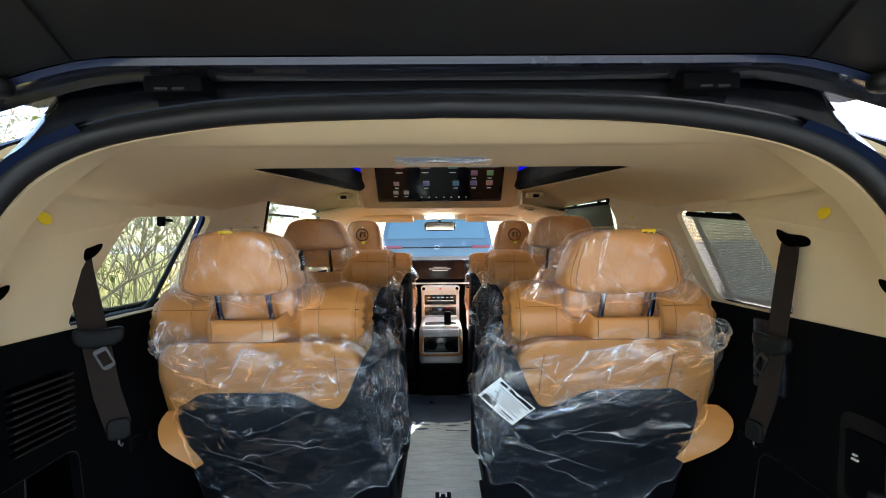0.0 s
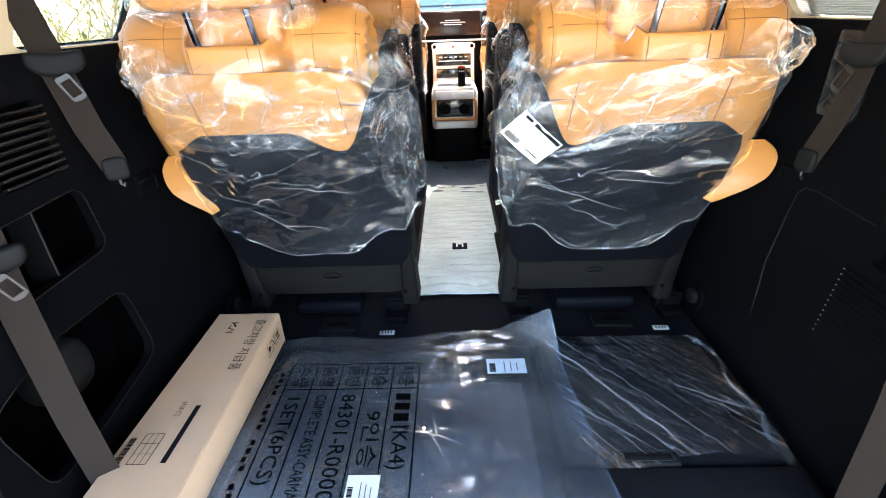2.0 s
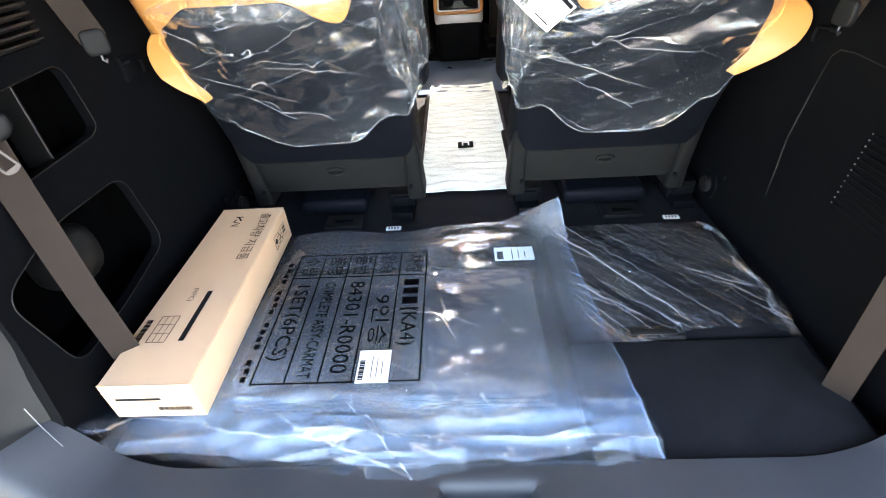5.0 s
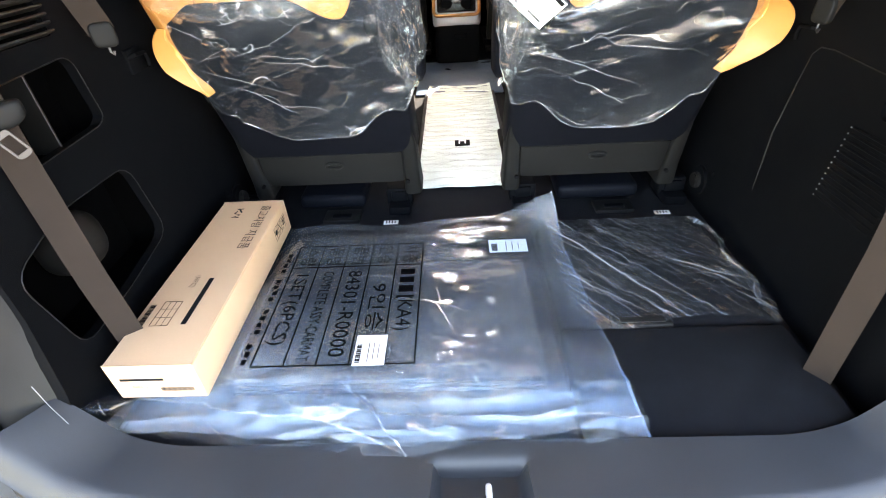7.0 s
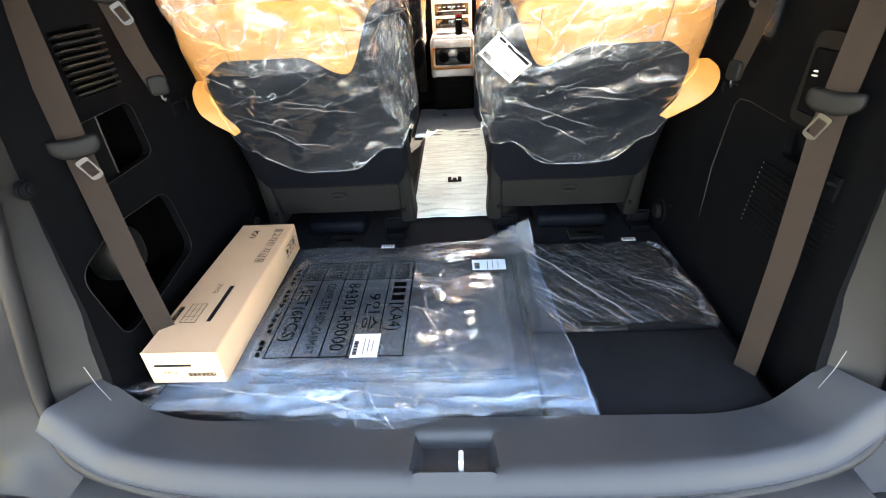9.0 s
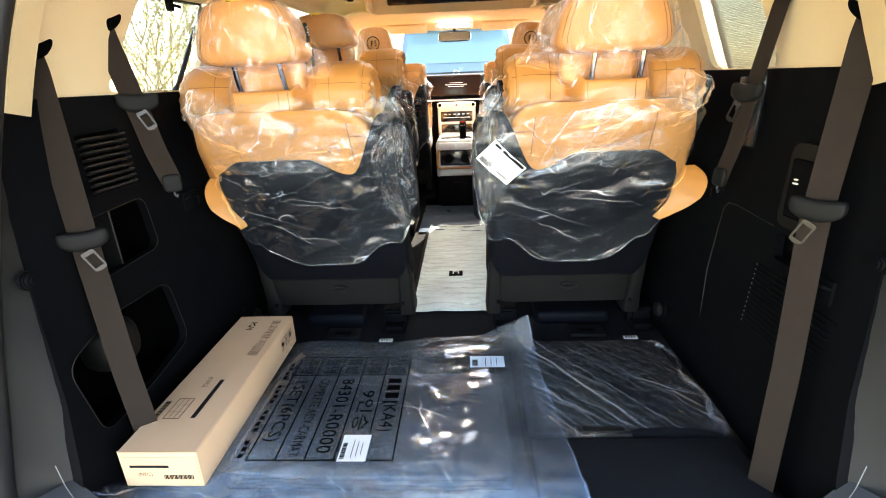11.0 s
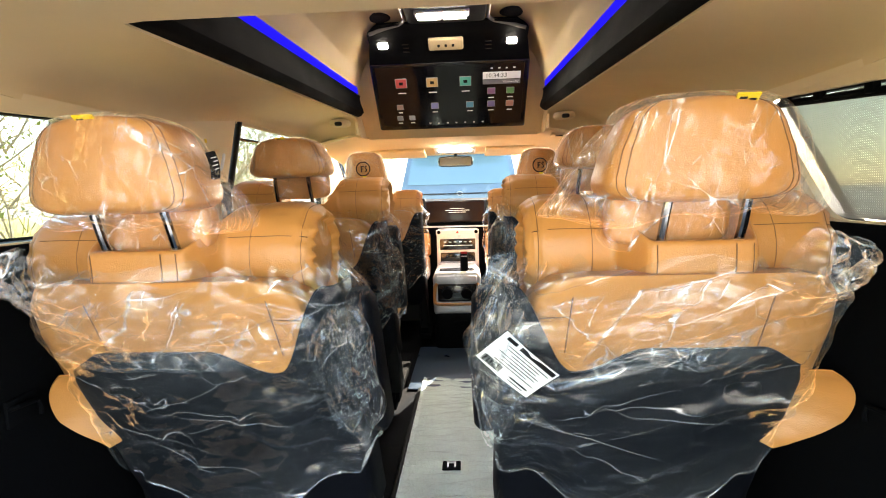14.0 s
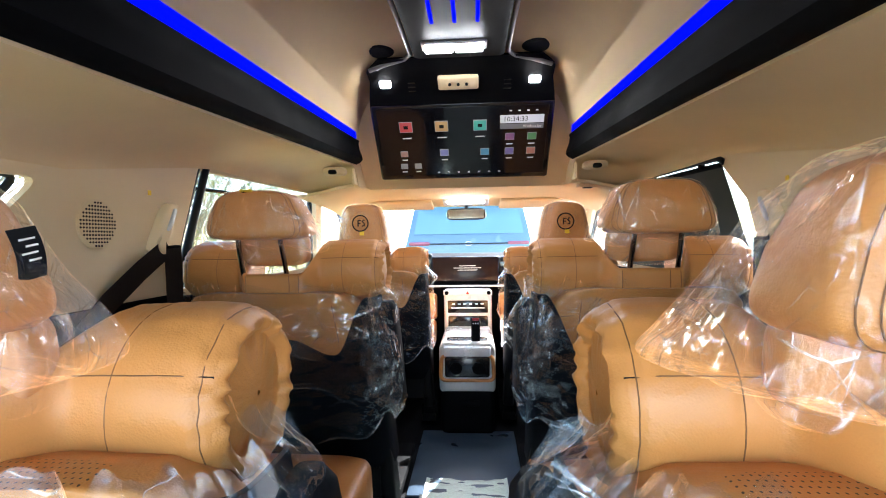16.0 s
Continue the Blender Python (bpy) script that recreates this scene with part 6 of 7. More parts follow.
solid("well_edging", bm, BLACK, "black edging across the rear of the raised roof", "edging", kind="structure")

# flush lamp in the rear headliner, still in its film
rl = thing("rear_roof_lamp", (-0.004, 0.972, 1.199), "flat clear roof lamp wrapped in film above the load bay", "roof lamp")
bm = bmesh.new()
box(bm, (0, 0, 0), (0.19, 0.062, 0.016), 0.006, 3)
part("lamp_body", bm, SILVER, rl)
bm = bmesh.new()
box(bm, (0, 0, -0.008), (0.15, 0.040, 0.006), 0.002, 2)
part("lens", bm, GLASS_F, rl)
bm = bmesh.new()
sheet(bm, lambda u, v: ((u - 0.5) * 0.21, (v - 0.5) * 0.075, -0.013 - 0.004 * abs(noise.noise(Vector((u * 9, v * 4, 3))))), 40, 16)
part("film", bm, FILM_H, rl, "", 40)

# overhead console along the raised ceiling
oc = thing("overhead_console", (0, 0, 0), "black overhead console with blue light slots and a dome lamp", "overhead console")
bm = bmesh.new()
def oc_half(y):
    return 0.170 + 0.02 * smooth(2.3, 1.3, y)
rings = []
for k in range(20):
    y = 1.30 + (2.40 - 1.30) * k / 19
    w = oc_half(y)
    rings.append([(-w, y, 1.672), (-w + 0.012, y, 1.632), (-w + 0.03, y, 1.626), (w - 0.03, y, 1.626), (w - 0.012, y, 1.632), (w, y, 1.672)])
loft(bm, rings)
part("console_body", bm, GREY, oc, "", 50)
for sx in (-1, 1):
    bm = bmesh.new()
    tube(bm, [(sx * (oc_half(y) + 0.002), y, 1.644) for y in [1.3 + 0.1 * i for i in range(12)]] + [(sx * 0.20, 2.44, 1.640), (sx * 0.27, 2.46, 1.632), (sx * 0.335, 2.47, 1.615)], 0.008, 8)
    part("side_trim", bm, SATIN, oc, "grey satin side trim", 60)
for x in (-0.095, -0.005, 0.085):
    bm = bmesh.new()
    box(bm, (x * 0.75, 1.80, 1.624), (0.011, 0.66, 0.006), 0.002, 1)
    part("light_slot", bm, LED, oc, "glowing blue light slot")
dl = bmesh.new()
box(dl, (-0.012, 2.285, 1.622), (0.215, 0.062, 0.016), 0.007, 3)
lens = part("dome_lamp", dl, SILVER, oc, "clear dome lamp, switched on")
for x in (-0.062, 0.038):
    bm = bmesh.new()
    box(bm, (x, 2.285, 1.611), (0.088, 0.045, 0.012), 0.002, 1)
    part("lens", bm, LAMP, lens)
for sx in (-1, 1):
    sp = thing("ceiling_speaker", (sx * 0.290 - 0.005, 2.405, 1.662), "round black ceiling speaker", "speaker", "ceiling speakers")
    bm = bmesh.new()
    blob(bm, (0, 0, 0), (0.066, 0.066, 0.008), 0.6, 1.0, 36, 12)
    part("ring", bm, BLACK, sp, "", 60)
    bm = bmesh.new()
    blob(bm, (0, 0, -0.005), (0.050, 0.050, 0.005), 0.8, 1.0, 32, 10)
    part("grille", bm, CARPET, sp, "", 60)

# overhead monitor
mo = thing("overhead_monitor", (0, 2.765, 1.3985), "large black overhead monitor showing a grid of coloured app tiles", "monitor")
MR = Matrix.Rotation(math.atan2(0.25, 0.273), 4, "X")


def mon(c, s, bevel=0.0, seg=2):
    """A block in the monitor's own plane: x across, z up the screen, y away from the viewer."""
    bm = bmesh.new()
    box(bm, c, s, bevel, seg)
    return bm


def mpart(name, bm, mat, parent, label=""):
    bm.transform(MR)
    return part(name, bm, mat, parent, label)
bm = mon((0, 0.022, 0), (0.752, 0.04, 0.372), 0.012, 3)
mpart("frame", bm, PIANO, mo, "gloss black frame")
scr = mpart("screen", mon((0, 0.0005, 0.006), (0.705, 0.003, 0.325), 0.001, 1), SCREEN, mo, "dark glass screen")
tiles = [(-0.235, 0.085, 0.062, (0.75, 0.05, 0.06)), (-0.085, 0.085, 0.062, (0.75, 0.45, 0.15)), (0.075, 0.085, 0.062, (0.05, 0.55, 0.42)), (0.20, 0.028, 0.042, (0.35, 0.12, 0.30)), (0.292, 0.028, 0.042, (0.12, 0.40, 0.12)),
         (-0.255, -0.045, 0.036, (0.45, 0.25, 0.22)), (-0.08, -0.042, 0.042, (0.22, 0.22, 0.55)), (0.095, -0.042, 0.042, (0.08, 0.38, 0.60)), (0.20, -0.042, 0.042, (0.22, 0.16, 0.45)), (0.292, -0.042, 0.042, (0.60, 0.22, 0.15)), (-0.262, -0.108, 0.034, (0.35, 0.35, 0.36)), (-0.20, -0.108, 0.034, (0.45, 0.45, 0.46))]
ICON_G = glow("tile_grey", (0.30, 0.29, 0.29), 0.012)
ICON_W = glow("tile_pale", (0.75, 0.72, 0.72), 0.012)
for x, z, w, c in tiles:
    t1 = mpart("app_tile", mon((x, -0.0015, z), (w * 0.9, 0.002, w * 0.8), 0.0007, 1), ICON_G, scr, "")
    g = glow("tile_colour", tuple(0.5 * v + 0.04 for v in c), 0.025)
    mpart("app_icon", mon((x, -0.0032, z), (w * 0.82, 0.002, w * 0.70), 0.0006, 1), g, scr)
    if w > 0.05:
        mpart("app_glyph", mon((x, -0.0048, z), (w * 0.30, 0.002, w * 0.24), 0.0005, 1), INK, scr)
    mpart("app_caption", mon((x, -0.0015, z - w * 0.85), (w * 0.62, 0.001, 0.005)), ICON_W, scr)
mpart("clock_panel", mon((0.247, -0.0015, 0.108), (0.178, 0.002, 0.036)), glow("clock_pale", (0.62, 0.62, 0.66), 0.035), scr, "pale clock panel")
mpart("date_panel", mon((0.247, -0.0015, 0.075), (0.178, 0.002, 0.022)), glow("clock_grey", (0.14, 0.14, 0.15), 0.03), scr)
bm = text_mesh("10:34:33", 0.030)
bm.transform(Matrix.Translation((0.170, -0.003, 0.108)) @ Matrix.Rotation(radians(90), 4, "X"))
mpart("lettering", bm, INK, scr)
bm = text_mesh("Wednesday", 0.016)
bm.transform(Matrix.Translation((0.252, -0.003, 0.075)) @ Matrix.Rotation(radians(90), 4, "X"))
mpart("lettering", bm, ICON_W, scr)
for i in range(7):
    mpart("status_icon", mon((-0.11 + i * 0.045, -0.0015, -0.145), (0.009, 0.001, 0.006)), ICON_W, scr)
for i in range(4):
    mpart("status_icon", mon((0.20 + i * 0.035, -0.0015, 0.145), (0.010, 0.001, 0.005)), ICON_W, scr)
# housing that joins the monitor to the ceiling, with two reading lamps and a socket plate
bm = bmesh.new()
hs = []
for y, z, w, th in ((2.435, 1.640, 0.30, 0.02), (2.50, 1.620, 0.352, 0.03), (2.56, 1.603, 0.352, 0.04), (2.61, 1.565, 0.365, 0.06), (2.645, 1.535, 0.372, 0.06)):
    dy, dz = 0, 0
    hs.append([(-w, y - 2.765, z - 1.3985), (-w * 0.5, y - 2.765 - 0.012, z - 1.3985 - 0.004), (w * 0.5, y - 2.765 - 0.012, z - 1.3985 - 0.004), (w, y - 2.765, z - 1.3985), (w, y - 2.765 + 0.03, z - 1.3985 + th), (-w, y - 2.765 + 0.03, z - 1.3985 + th)])
loft(bm, hs)
hou = part("housing", bm, BLACK, mo, "black plastic housing on the ceiling", 30)
for sx in (-1, 1):
    bm = bmesh.new()
    box(bm, (sx * 0.288 - 0.004, 2.562 - 2.765, 1.594 - 1.3985), (0.044, 0.032, 0.012), 0.006, 2, Matrix.Rotation(radians(-30), 4, "X"))
    part("reading_lamp", bm, LAMP, hou, "lit reading lamp")
    bm = bmesh.new()
    for i in range(3):
        box(bm, (sx * 0.185 - 0.004, 2.555 - 2.765 + 0.016 * i, 1.593 - 1.3985 - 0.011 * i), (0.03, 0.006, 0.006), 0.001, 1)
    part("vent_rib", bm, PIANO, hou)
bm = bmesh.new()
box(bm, (-0.008, 2.545 - 2.765, 1.587 - 1.3985), (0.155, 0.065, 0.02), 0.008, 3, Matrix.Rotation(radians(-28), 4, "X"))
pl = part("socket_plate", bm, CREAM_P, hou, "cream plastic socket plate")
bm = bmesh.new()
for i in range(3):
    cyl(bm, (-0.04 + 0.032 * i, 2.54 - 2.765, 1.578 - 1.3985), (0, -0.45, -0.9), 0.006, 0.01, 10)
part("knob", bm, GREY, pl)

# coat hooks and switches at the front ends of the rails
for sx in (-1, 1):
    ch = thing("grab_recess", (sx * 0.545, 2.72, 1.285), "cream coat hook recess in the headliner", "coat hook", "coat hooks")
    bm = bmesh.new()
    blob(bm, (0, 0, 0), (0.05, 0.04, 0.018), 0.6, 0.7, 24, 10)
    part("recess_plate", bm, CREAM_P, ch)
    bm = bmesh.new()
    blob(bm, (0, -0.03, -0.006), (0.02, 0.015, 0.01), 0.6, 0.7, 16, 8)
    part("hook", bm, GREY, ch)
sw = thing("roof_switch", (0.56, 2.93, 1.225), "cream switch plate in the headliner", "switch")
bm = bmesh.new()
box(bm, (0, 0, 0), (0.085, 0.075, 0.02), 0.008, 3)
part("plate", bm, CREAM_P, sw)
bm = bmesh.new()
box(bm, (0, -0.01, -0.008), (0.04, 0.03, 0.012), 0.003, 2)
part("button", bm, GREY, sw)

# inner slide rail across the upper part of the left door window
bm = bmesh.new()
tube(bm, [(-0.786, 2.06, 1.150), (-0.786, 2.30, 1.158), (-0.786, 2.62, 1.166)], 0.011, 8, flat=0.6)
solid("window_rail", bm, PAINT, "dark blue slide rail across the side window", "window rail", kind="structure")

# left pillar: speaker grille and belt guide
ps = thing("pillar_speaker", (-0.742, 1.668, 1.03), "round cream perforated speaker grille in the pillar", "speaker")
bm = bmesh.new()
cyl(bm, (0.002, 0, 0), (1, 0, 0), 0.052, 0.006, 36, None, 0.002)
part("grille", bm, CREAM_P, ps)
bm = bmesh.new()
for i in range(-6, 7):
    for j in range(-6, 7):
        if i * i + j * j < 38:
            cyl(bm, (0.0055, i * 0.0075, j * 0.0075), (1, 0, 0), 0.0022, 0.0012, 6)
part("perforation", bm, CARPET, ps)
for sx in (-1, 1):
    gd = thing("seat_belt", (sx * 0.735, 1.868, 1.03), "brown seat belt on a cream height adjuster beside the door", "seat belt", "pillar seat belts")
    bm = bmesh.new()
    blob(bm, (0, 0, 0.0), (0.018, 0.026, 0.062), 0.5, 0.6, 24, 14, lambda p: p + Vector((0, 0.55 * p.z, 0)))
    part("height_adjuster", bm, CREAM_P, gd, "", 60)
    bm = bmesh.new()
    blob(bm, (-sx * 0.012, 0.012, 0.018), (0.010, 0.009, 0.030), 0.5, 0.6, 16, 10, lambda p: p + Vector((0, 0.55 * p.z, 0)))
    part("release_button", bm, SILVER, gd, "", 60)
    bm = bmesh.new()
    cyl(bm, (-sx * 0.022, -0.034, -0.048), (sx, 0, 0), 0.024, 0.012, 28, None, 0.004)
    part("belt_loop", bm, CREAM_P, gd, "round cream belt loop")
    bm = bmesh.new()
    tube(bm, [(-sx * 0.028, -0.028, -0.052), (-sx * 0.030, 0.0, -0.050), (-sx * 0.028, 0.022, -0.050)], 0.004, 8)
    part("belt_slot", bm, BLACK, gd)
    bm = bmesh.new()
    strap(bm, lerp_pts([(-sx * 0.026, 0.0, -0.05), (-sx * 0.024, 0.008, -0.2), (-sx * 0.014, 0.01, -0.6), (0, 0.01, -0.95)], 4), Vector((-sx, -0.3, 0)))
    part("webbing", bm, WEB, gd)
    bm = bmesh.new()
    strap(bm, lerp_pts([(-sx * 0.028, -0.020, -0.050), (-sx * 0.020, -0.11, -0.105), (-sx * 0.016, -0.20, -0.165), (-sx * 0.016, -0.36, -0.30)], 4), Vector((-sx, -0.1, 0)))
    part("webbing", bm, WEB, gd)
    sk_ = thing("small_sticker", (sx * 0.743, 1.835, 1.112), "small yellow sticker on the cream pillar", "sticker", "small stickers")
    bm = bmesh.new()
    box(bm, (0, 0, 0), (0.004, 0.010, 0.012), 0.001, 1)
    part("tab", bm, YELLOW, sk_)

# ---- front of the cabin ----
da = thing("dashboard", (0, 3.66, 0.03), "black and silver dashboard with a wide display and tan trim", "dashboard")
bm = bmesh.new()
rings = []
for k in range(21):
    x = -0.745 + 1.49 * k / 20
    prof = [(0.05, 0.30), (-0.02, 0.40), (0.0, 0.56), (-0.02, 0.66), (0.02, 0.72), (0.10, 0.80), (0.25, 0.845), (0.55, 0.86), (0.57, 0.30)]
    rings.append([(x, a + 0.04 * (x / 0.74) ** 2, b) for a, b in prof])
loft(bm, rings)
part("dash_body", bm, BLACK, da, "", 50)
bm = bmesh.new()
box(bm, (0, -0.03, 0.672), (1.40, 0.03, 0.010), 0.003, 2)
part("silver_strip", bm, SILVER_LIT, da, "satin silver strip")
for sx in (-1, 1):
    bm = bmesh.new()
    box(bm, (sx * 0.42, -0.03, 0.55), (0.46, 0.03, 0.16), 0.02, 3)
    part("tan_pad", bm, TAN_D, da, "tan leather knee pad")
bm = bmesh.new()
box(bm, (-0.015, 0.0, 0.775), (0.42, 0.025, 0.155), 0.012, 3, Matrix.Rotation(radians(-8), 4, "X"))
dsp = part("display", bm, surface("brown_black_display", (0.016, 0.009, 0.008), 0.2, bump=0.0, spec=0.3), da, "wide dark display")
bm = bmesh.new()
for i, w in enumerate((0.10, 0.17, 0.12)):
    box(bm, (0.0, -0.018 - 0.0018 * i, 0.795 - 0.013 * i), (w, 0.002, 0.0035))
part("display_text", bm, glow("display_pale", (0.8, 0.8, 0.8), 0.03), dsp)
bm = bmesh.new()
box(bm, (0.25, 0.01, 0.78), (0.12, 0.03, 0.14), 0.012, 3)
part("display_surround", bm, PIANO, da)
bm = bmesh.new()
box(bm, (-0.45, 0.03, 0.80), (0.46, 0.03, 0.14), 0.012, 3)
part("instrument_panel", bm, PIANO, da)
# centre stack: switch strip, climate panel, tray
bm = bmesh.new()
box(bm, (0, -0.06, 0.44), (0.285, 0.10, 0.44), 0.02, 3)
stk = part("centre_panel", bm, SILVER_LIT, da, "silver centre stack", 50)
bm = bmesh.new()
box(bm, (0, -0.115, 0.640), (0.29, 0.01, 0.030), 0.003, 1)
part("switch_strip", bm, PAPER, stk, "white switch strip")
for x in (-0.125, 0.125):
    bm = bmesh.new()
    cyl(bm, (x, -0.122, 0.640), (0, 1, 0), 0.012, 0.012, 16)
    part("knob", bm, BLACK, stk)
bm = bmesh.new()
bm.faces.new([bm.verts.new(p) for p in ((-0.010, -0.1215, 0.632), (0.010, -0.1215, 0.632), (0, -0.1215, 0.650))])
part("hazard_mark", bm, surface("red_mark", (0.7, 0.03, 0.02), 0.4, bump=0.0), stk, "red hazard triangle")
bm = bmesh.new()
box(bm, (0, -0.113, 0.556), (0.24, 0.012, 0.075), 0.006, 2)
part("climate_panel", bm, PIANO, stk, "black climate panel")
bm = bmesh.new()
box(bm, (0, -0.121, 0.549), (0.20, 0.006, 0.006), 0.002, 1)
for i in range(6):
    box(bm, (-0.085 + 0.034 * i, -0.121, 0.573), (0.018, 0.005, 0.006), 0.001, 1)
part("button", bm, SILVER, stk)
bm = bmesh.new()
box(bm, (0, -0.112, 0.465), (0.235, 0.012, 0.07), 0.008, 2)
part("tray_opening", bm, PIANO, stk)

co = thing("centre_console", (0, 3.10, -0.025), "tan and silver centre console with cup lids and rear sockets", "centre console")
bm = bmesh.new()
box(bm, (0.0, 0.24, 0.36), (0.285, 0.50, 0.26), 0.035, 4)
part("console_body", bm, SILVER, co, "satin silver console body", 50)
bm = bmesh.new()
box(bm, (0.0, 0.22, 0.472), (0.26, 0.46, 0.05), 0.02, 3)
part("console_top", bm, SILVER_LIT, co, "silver console top, sunlight put into its pale colour", 50)
bm = bmesh.new()
box(bm, (0.0, -0.015, 0.452), (0.235, 0.02, 0.05), 0.008, 2)
part("silver_band", bm, SILVER_LIT, co, "silver band")
bm = bmesh.new()
box(bm, (0.0, -0.014, 0.375), (0.225, 0.025, 0.105), 0.012, 3)
sk = part("socket_panel", bm, PIANO, co, "black rear socket panel")
for x in (-0.055, 0.055):
    bm = bmesh.new()
    cyl(bm, (x, -0.03, 0.372), (0, 1, 0), 0.030, 0.02, 24, None, 0.004)
    part("socket", bm, BLACK, sk)
bm = bmesh.new()
tube(bm, [(x, -0.008, z) for x, z in rounded([(-0.135, 0.305), (0.135, 0.305), (0.128, 0.43), (-0.128, 0.43)], 0.03, 4)], 0.010, 8, closed=True)
part("tan_rim", bm, TAN_D, co, "tan leather rim", 60)
bm = bmesh.new()
box(bm, (0.0, 0.20, 0.145), (0.27, 0.42, 0.24), 0.03, 3)
box(bm, (0.02, -0.012, 0.19), (0.08, 0.012, 0.03), 0.004, 2)
part("console_foot", bm, BLACK, co, "black plastic console foot", 50)
bm = bmesh.new()
box(bm, (0.0, 0.06, 0.498), (0.21, 0.07, 0.012), 0.005, 2)
part("cup_lid", bm, PIANO, co)
rc = thing("remote_control", (0.045, 3.14, 0.472), "small black remote control with a red top standing on the console", "remote control")
bm = bmesh.new()
R = Matrix.Rotation(radians(-25), 4, "X")
box(bm, (0, 0, 0.055), (0.045, 0.016, 0.12), 0.006, 3, R)
part("case", bm, BLACK, rc)
bm = bmesh.new()
box(bm, (0, 0.005, 0.105), (0.036, 0.012, 0.014), 0.003, 2, R)
part("red_window", bm, surface("red_plastic", (0.25, 0.01, 0.01), 0.25, bump=0.0), rc)
bm = bmesh.new()
for i in range(4):
    for j in range(3):
        box(bm, (-0.012 + 0.012 * j, -0.012 - 0.0 + 0.0065 * i - 0.002, 0.03 + 0.018 * i), (0.007, 0.004, 0.007), 0.001, 1, R)
part("button", bm, SILVER, rc)

st = thing("steering_wheel", (-0.42, 3.50, 0.70), "black steering wheel behind the front seat", "steering wheel")
SR = Matrix.Rotation(radians(62), 4, "X")
bm = bmesh.new()
tube(bm, [(0.18 * math.cos(q), 0.18 * math.sin(q), 0) for q in [math.tau * i / 36 for i in range(36)]], 0.014, 10, closed=True)
bm.transform(SR)
part("rim", bm, BLACK, st)
bm = bmesh.new()
blob(bm, (0, 0, 0), (0.07, 0.05, 0.02), 0.6, 0.6)
for a in (0, 180, 270):
    tube(bm, [(0.05 * math.cos(radians(a)), 0.05 * math.sin(radians(a)), 0), (0.175 * math.cos(radians(a)), 0.175 * math.sin(radians(a)), 0)], 0.012, 8)
bm.transform(SR)
part("hub", bm, BLACK, st)

mi = thing("rear_view_mirror", (0.0, 3.50, 1.135), "black rear-view mirror below an overhead lamp unit", "mirror")
bm = bmesh.new()
blob(bm, (0, 0, 0), (0.115, 0.018, 0.034), 0.4, 0.5, 28, 12)
part("mirror_shell", bm, PIANO, mi)
bm = bmesh.new()
box(bm, (0, -0.0185, 0), (0.205, 0.002, 0.052), 0.0008, 1)
part("mirror_glass", bm, surface("mirror_silver", (0.85, 0.86, 0.86), 0.03, 1.0, vary=0.02, bump=0.0), mi)
bm = bmesh.new()
tube(bm, [(0, 0.01, 0.02), (0, 0.04, 0.08)], 0.01, 8)
part("mirror_arm", bm, BLACK, mi)
fl = thing("map_lamp", (0.0, 3.42, 1.205), "silver map lamp unit wrapped in clear film", "map lamp")
bm = bmesh.new()
box(bm, (0, 0, 0), (0.26, 0.12, 0.03), 0.012, 3, Matrix.Rotation(radians(-10), 4, "X"))
part("lamp_body", bm, SILVER, fl)
bm = bmesh.new()
box(bm, (0, -0.045, -0.012), (0.20, 0.03, 0.012), 0.004, 2)
part("lens", bm, LAMP, fl, "lit map lamp lens")
for sx in (-1, 1):
    vz = thing("sun_visor", (sx * 0.40, 3.46, 1.19), "cream sun visor folded against the headliner", "sun visor", "sun visors")
    bm = bmesh.new()
    box(bm, (0, 0, 0), (0.42, 0.17, 0.02), 0.009, 3, Matrix.Rotation(radians(-10), 4, "X"))
    part("visor_pad", bm, CREAM_P, vz)

# mesh blind in the right-hand windows
def mesh_blind(name, colour, hole):
    m = surface(name, colour, 0.8, vary=0.06, bump=0.0)
    t = m.node_tree
    co_ = t.nodes.new("ShaderNodeTexCoord")
    sp_ = t.nodes.new("ShaderNodeSeparateXYZ")
    cb_ = t.nodes.new("ShaderNodeCombineXYZ")
    v = t.nodes.new("ShaderNodeTexVoronoi")
    v.voronoi_dimensions = "2D"
    v.inputs["Scale"].default_value, v.inputs["Randomness"].default_value = 230, 0.0
    r = t.nodes.new("ShaderNodeMath")
    r.operation = "GREATER_THAN"
    r.inputs[1].default_value = hole
    t.links.new(co_.outputs["Object"], sp_.inputs[0])
    t.links.new(sp_.outputs["Y"], cb_.inputs["X"])
    t.links.new(sp_.outputs["Z"], cb_.inputs["Y"])
    t.links.new(cb_.outputs[0], v.inputs["Vector"])
    t.links.new(v.outputs["Distance"], r.inputs[0])
    t.links.new(r.outputs[0], t.nodes["Principled BSDF"].inputs["Alpha"])
    return m
BLIND = mesh_blind("perforated_blind", (0.28, 0.28, 0.27), 0.32)
# door blind: its darkness against the light is put into the mesh colour
BLIND_BACKLIT = mesh_blind("backlit_perforated_blind", (0.035, 0.045, 0.04), 0.14)
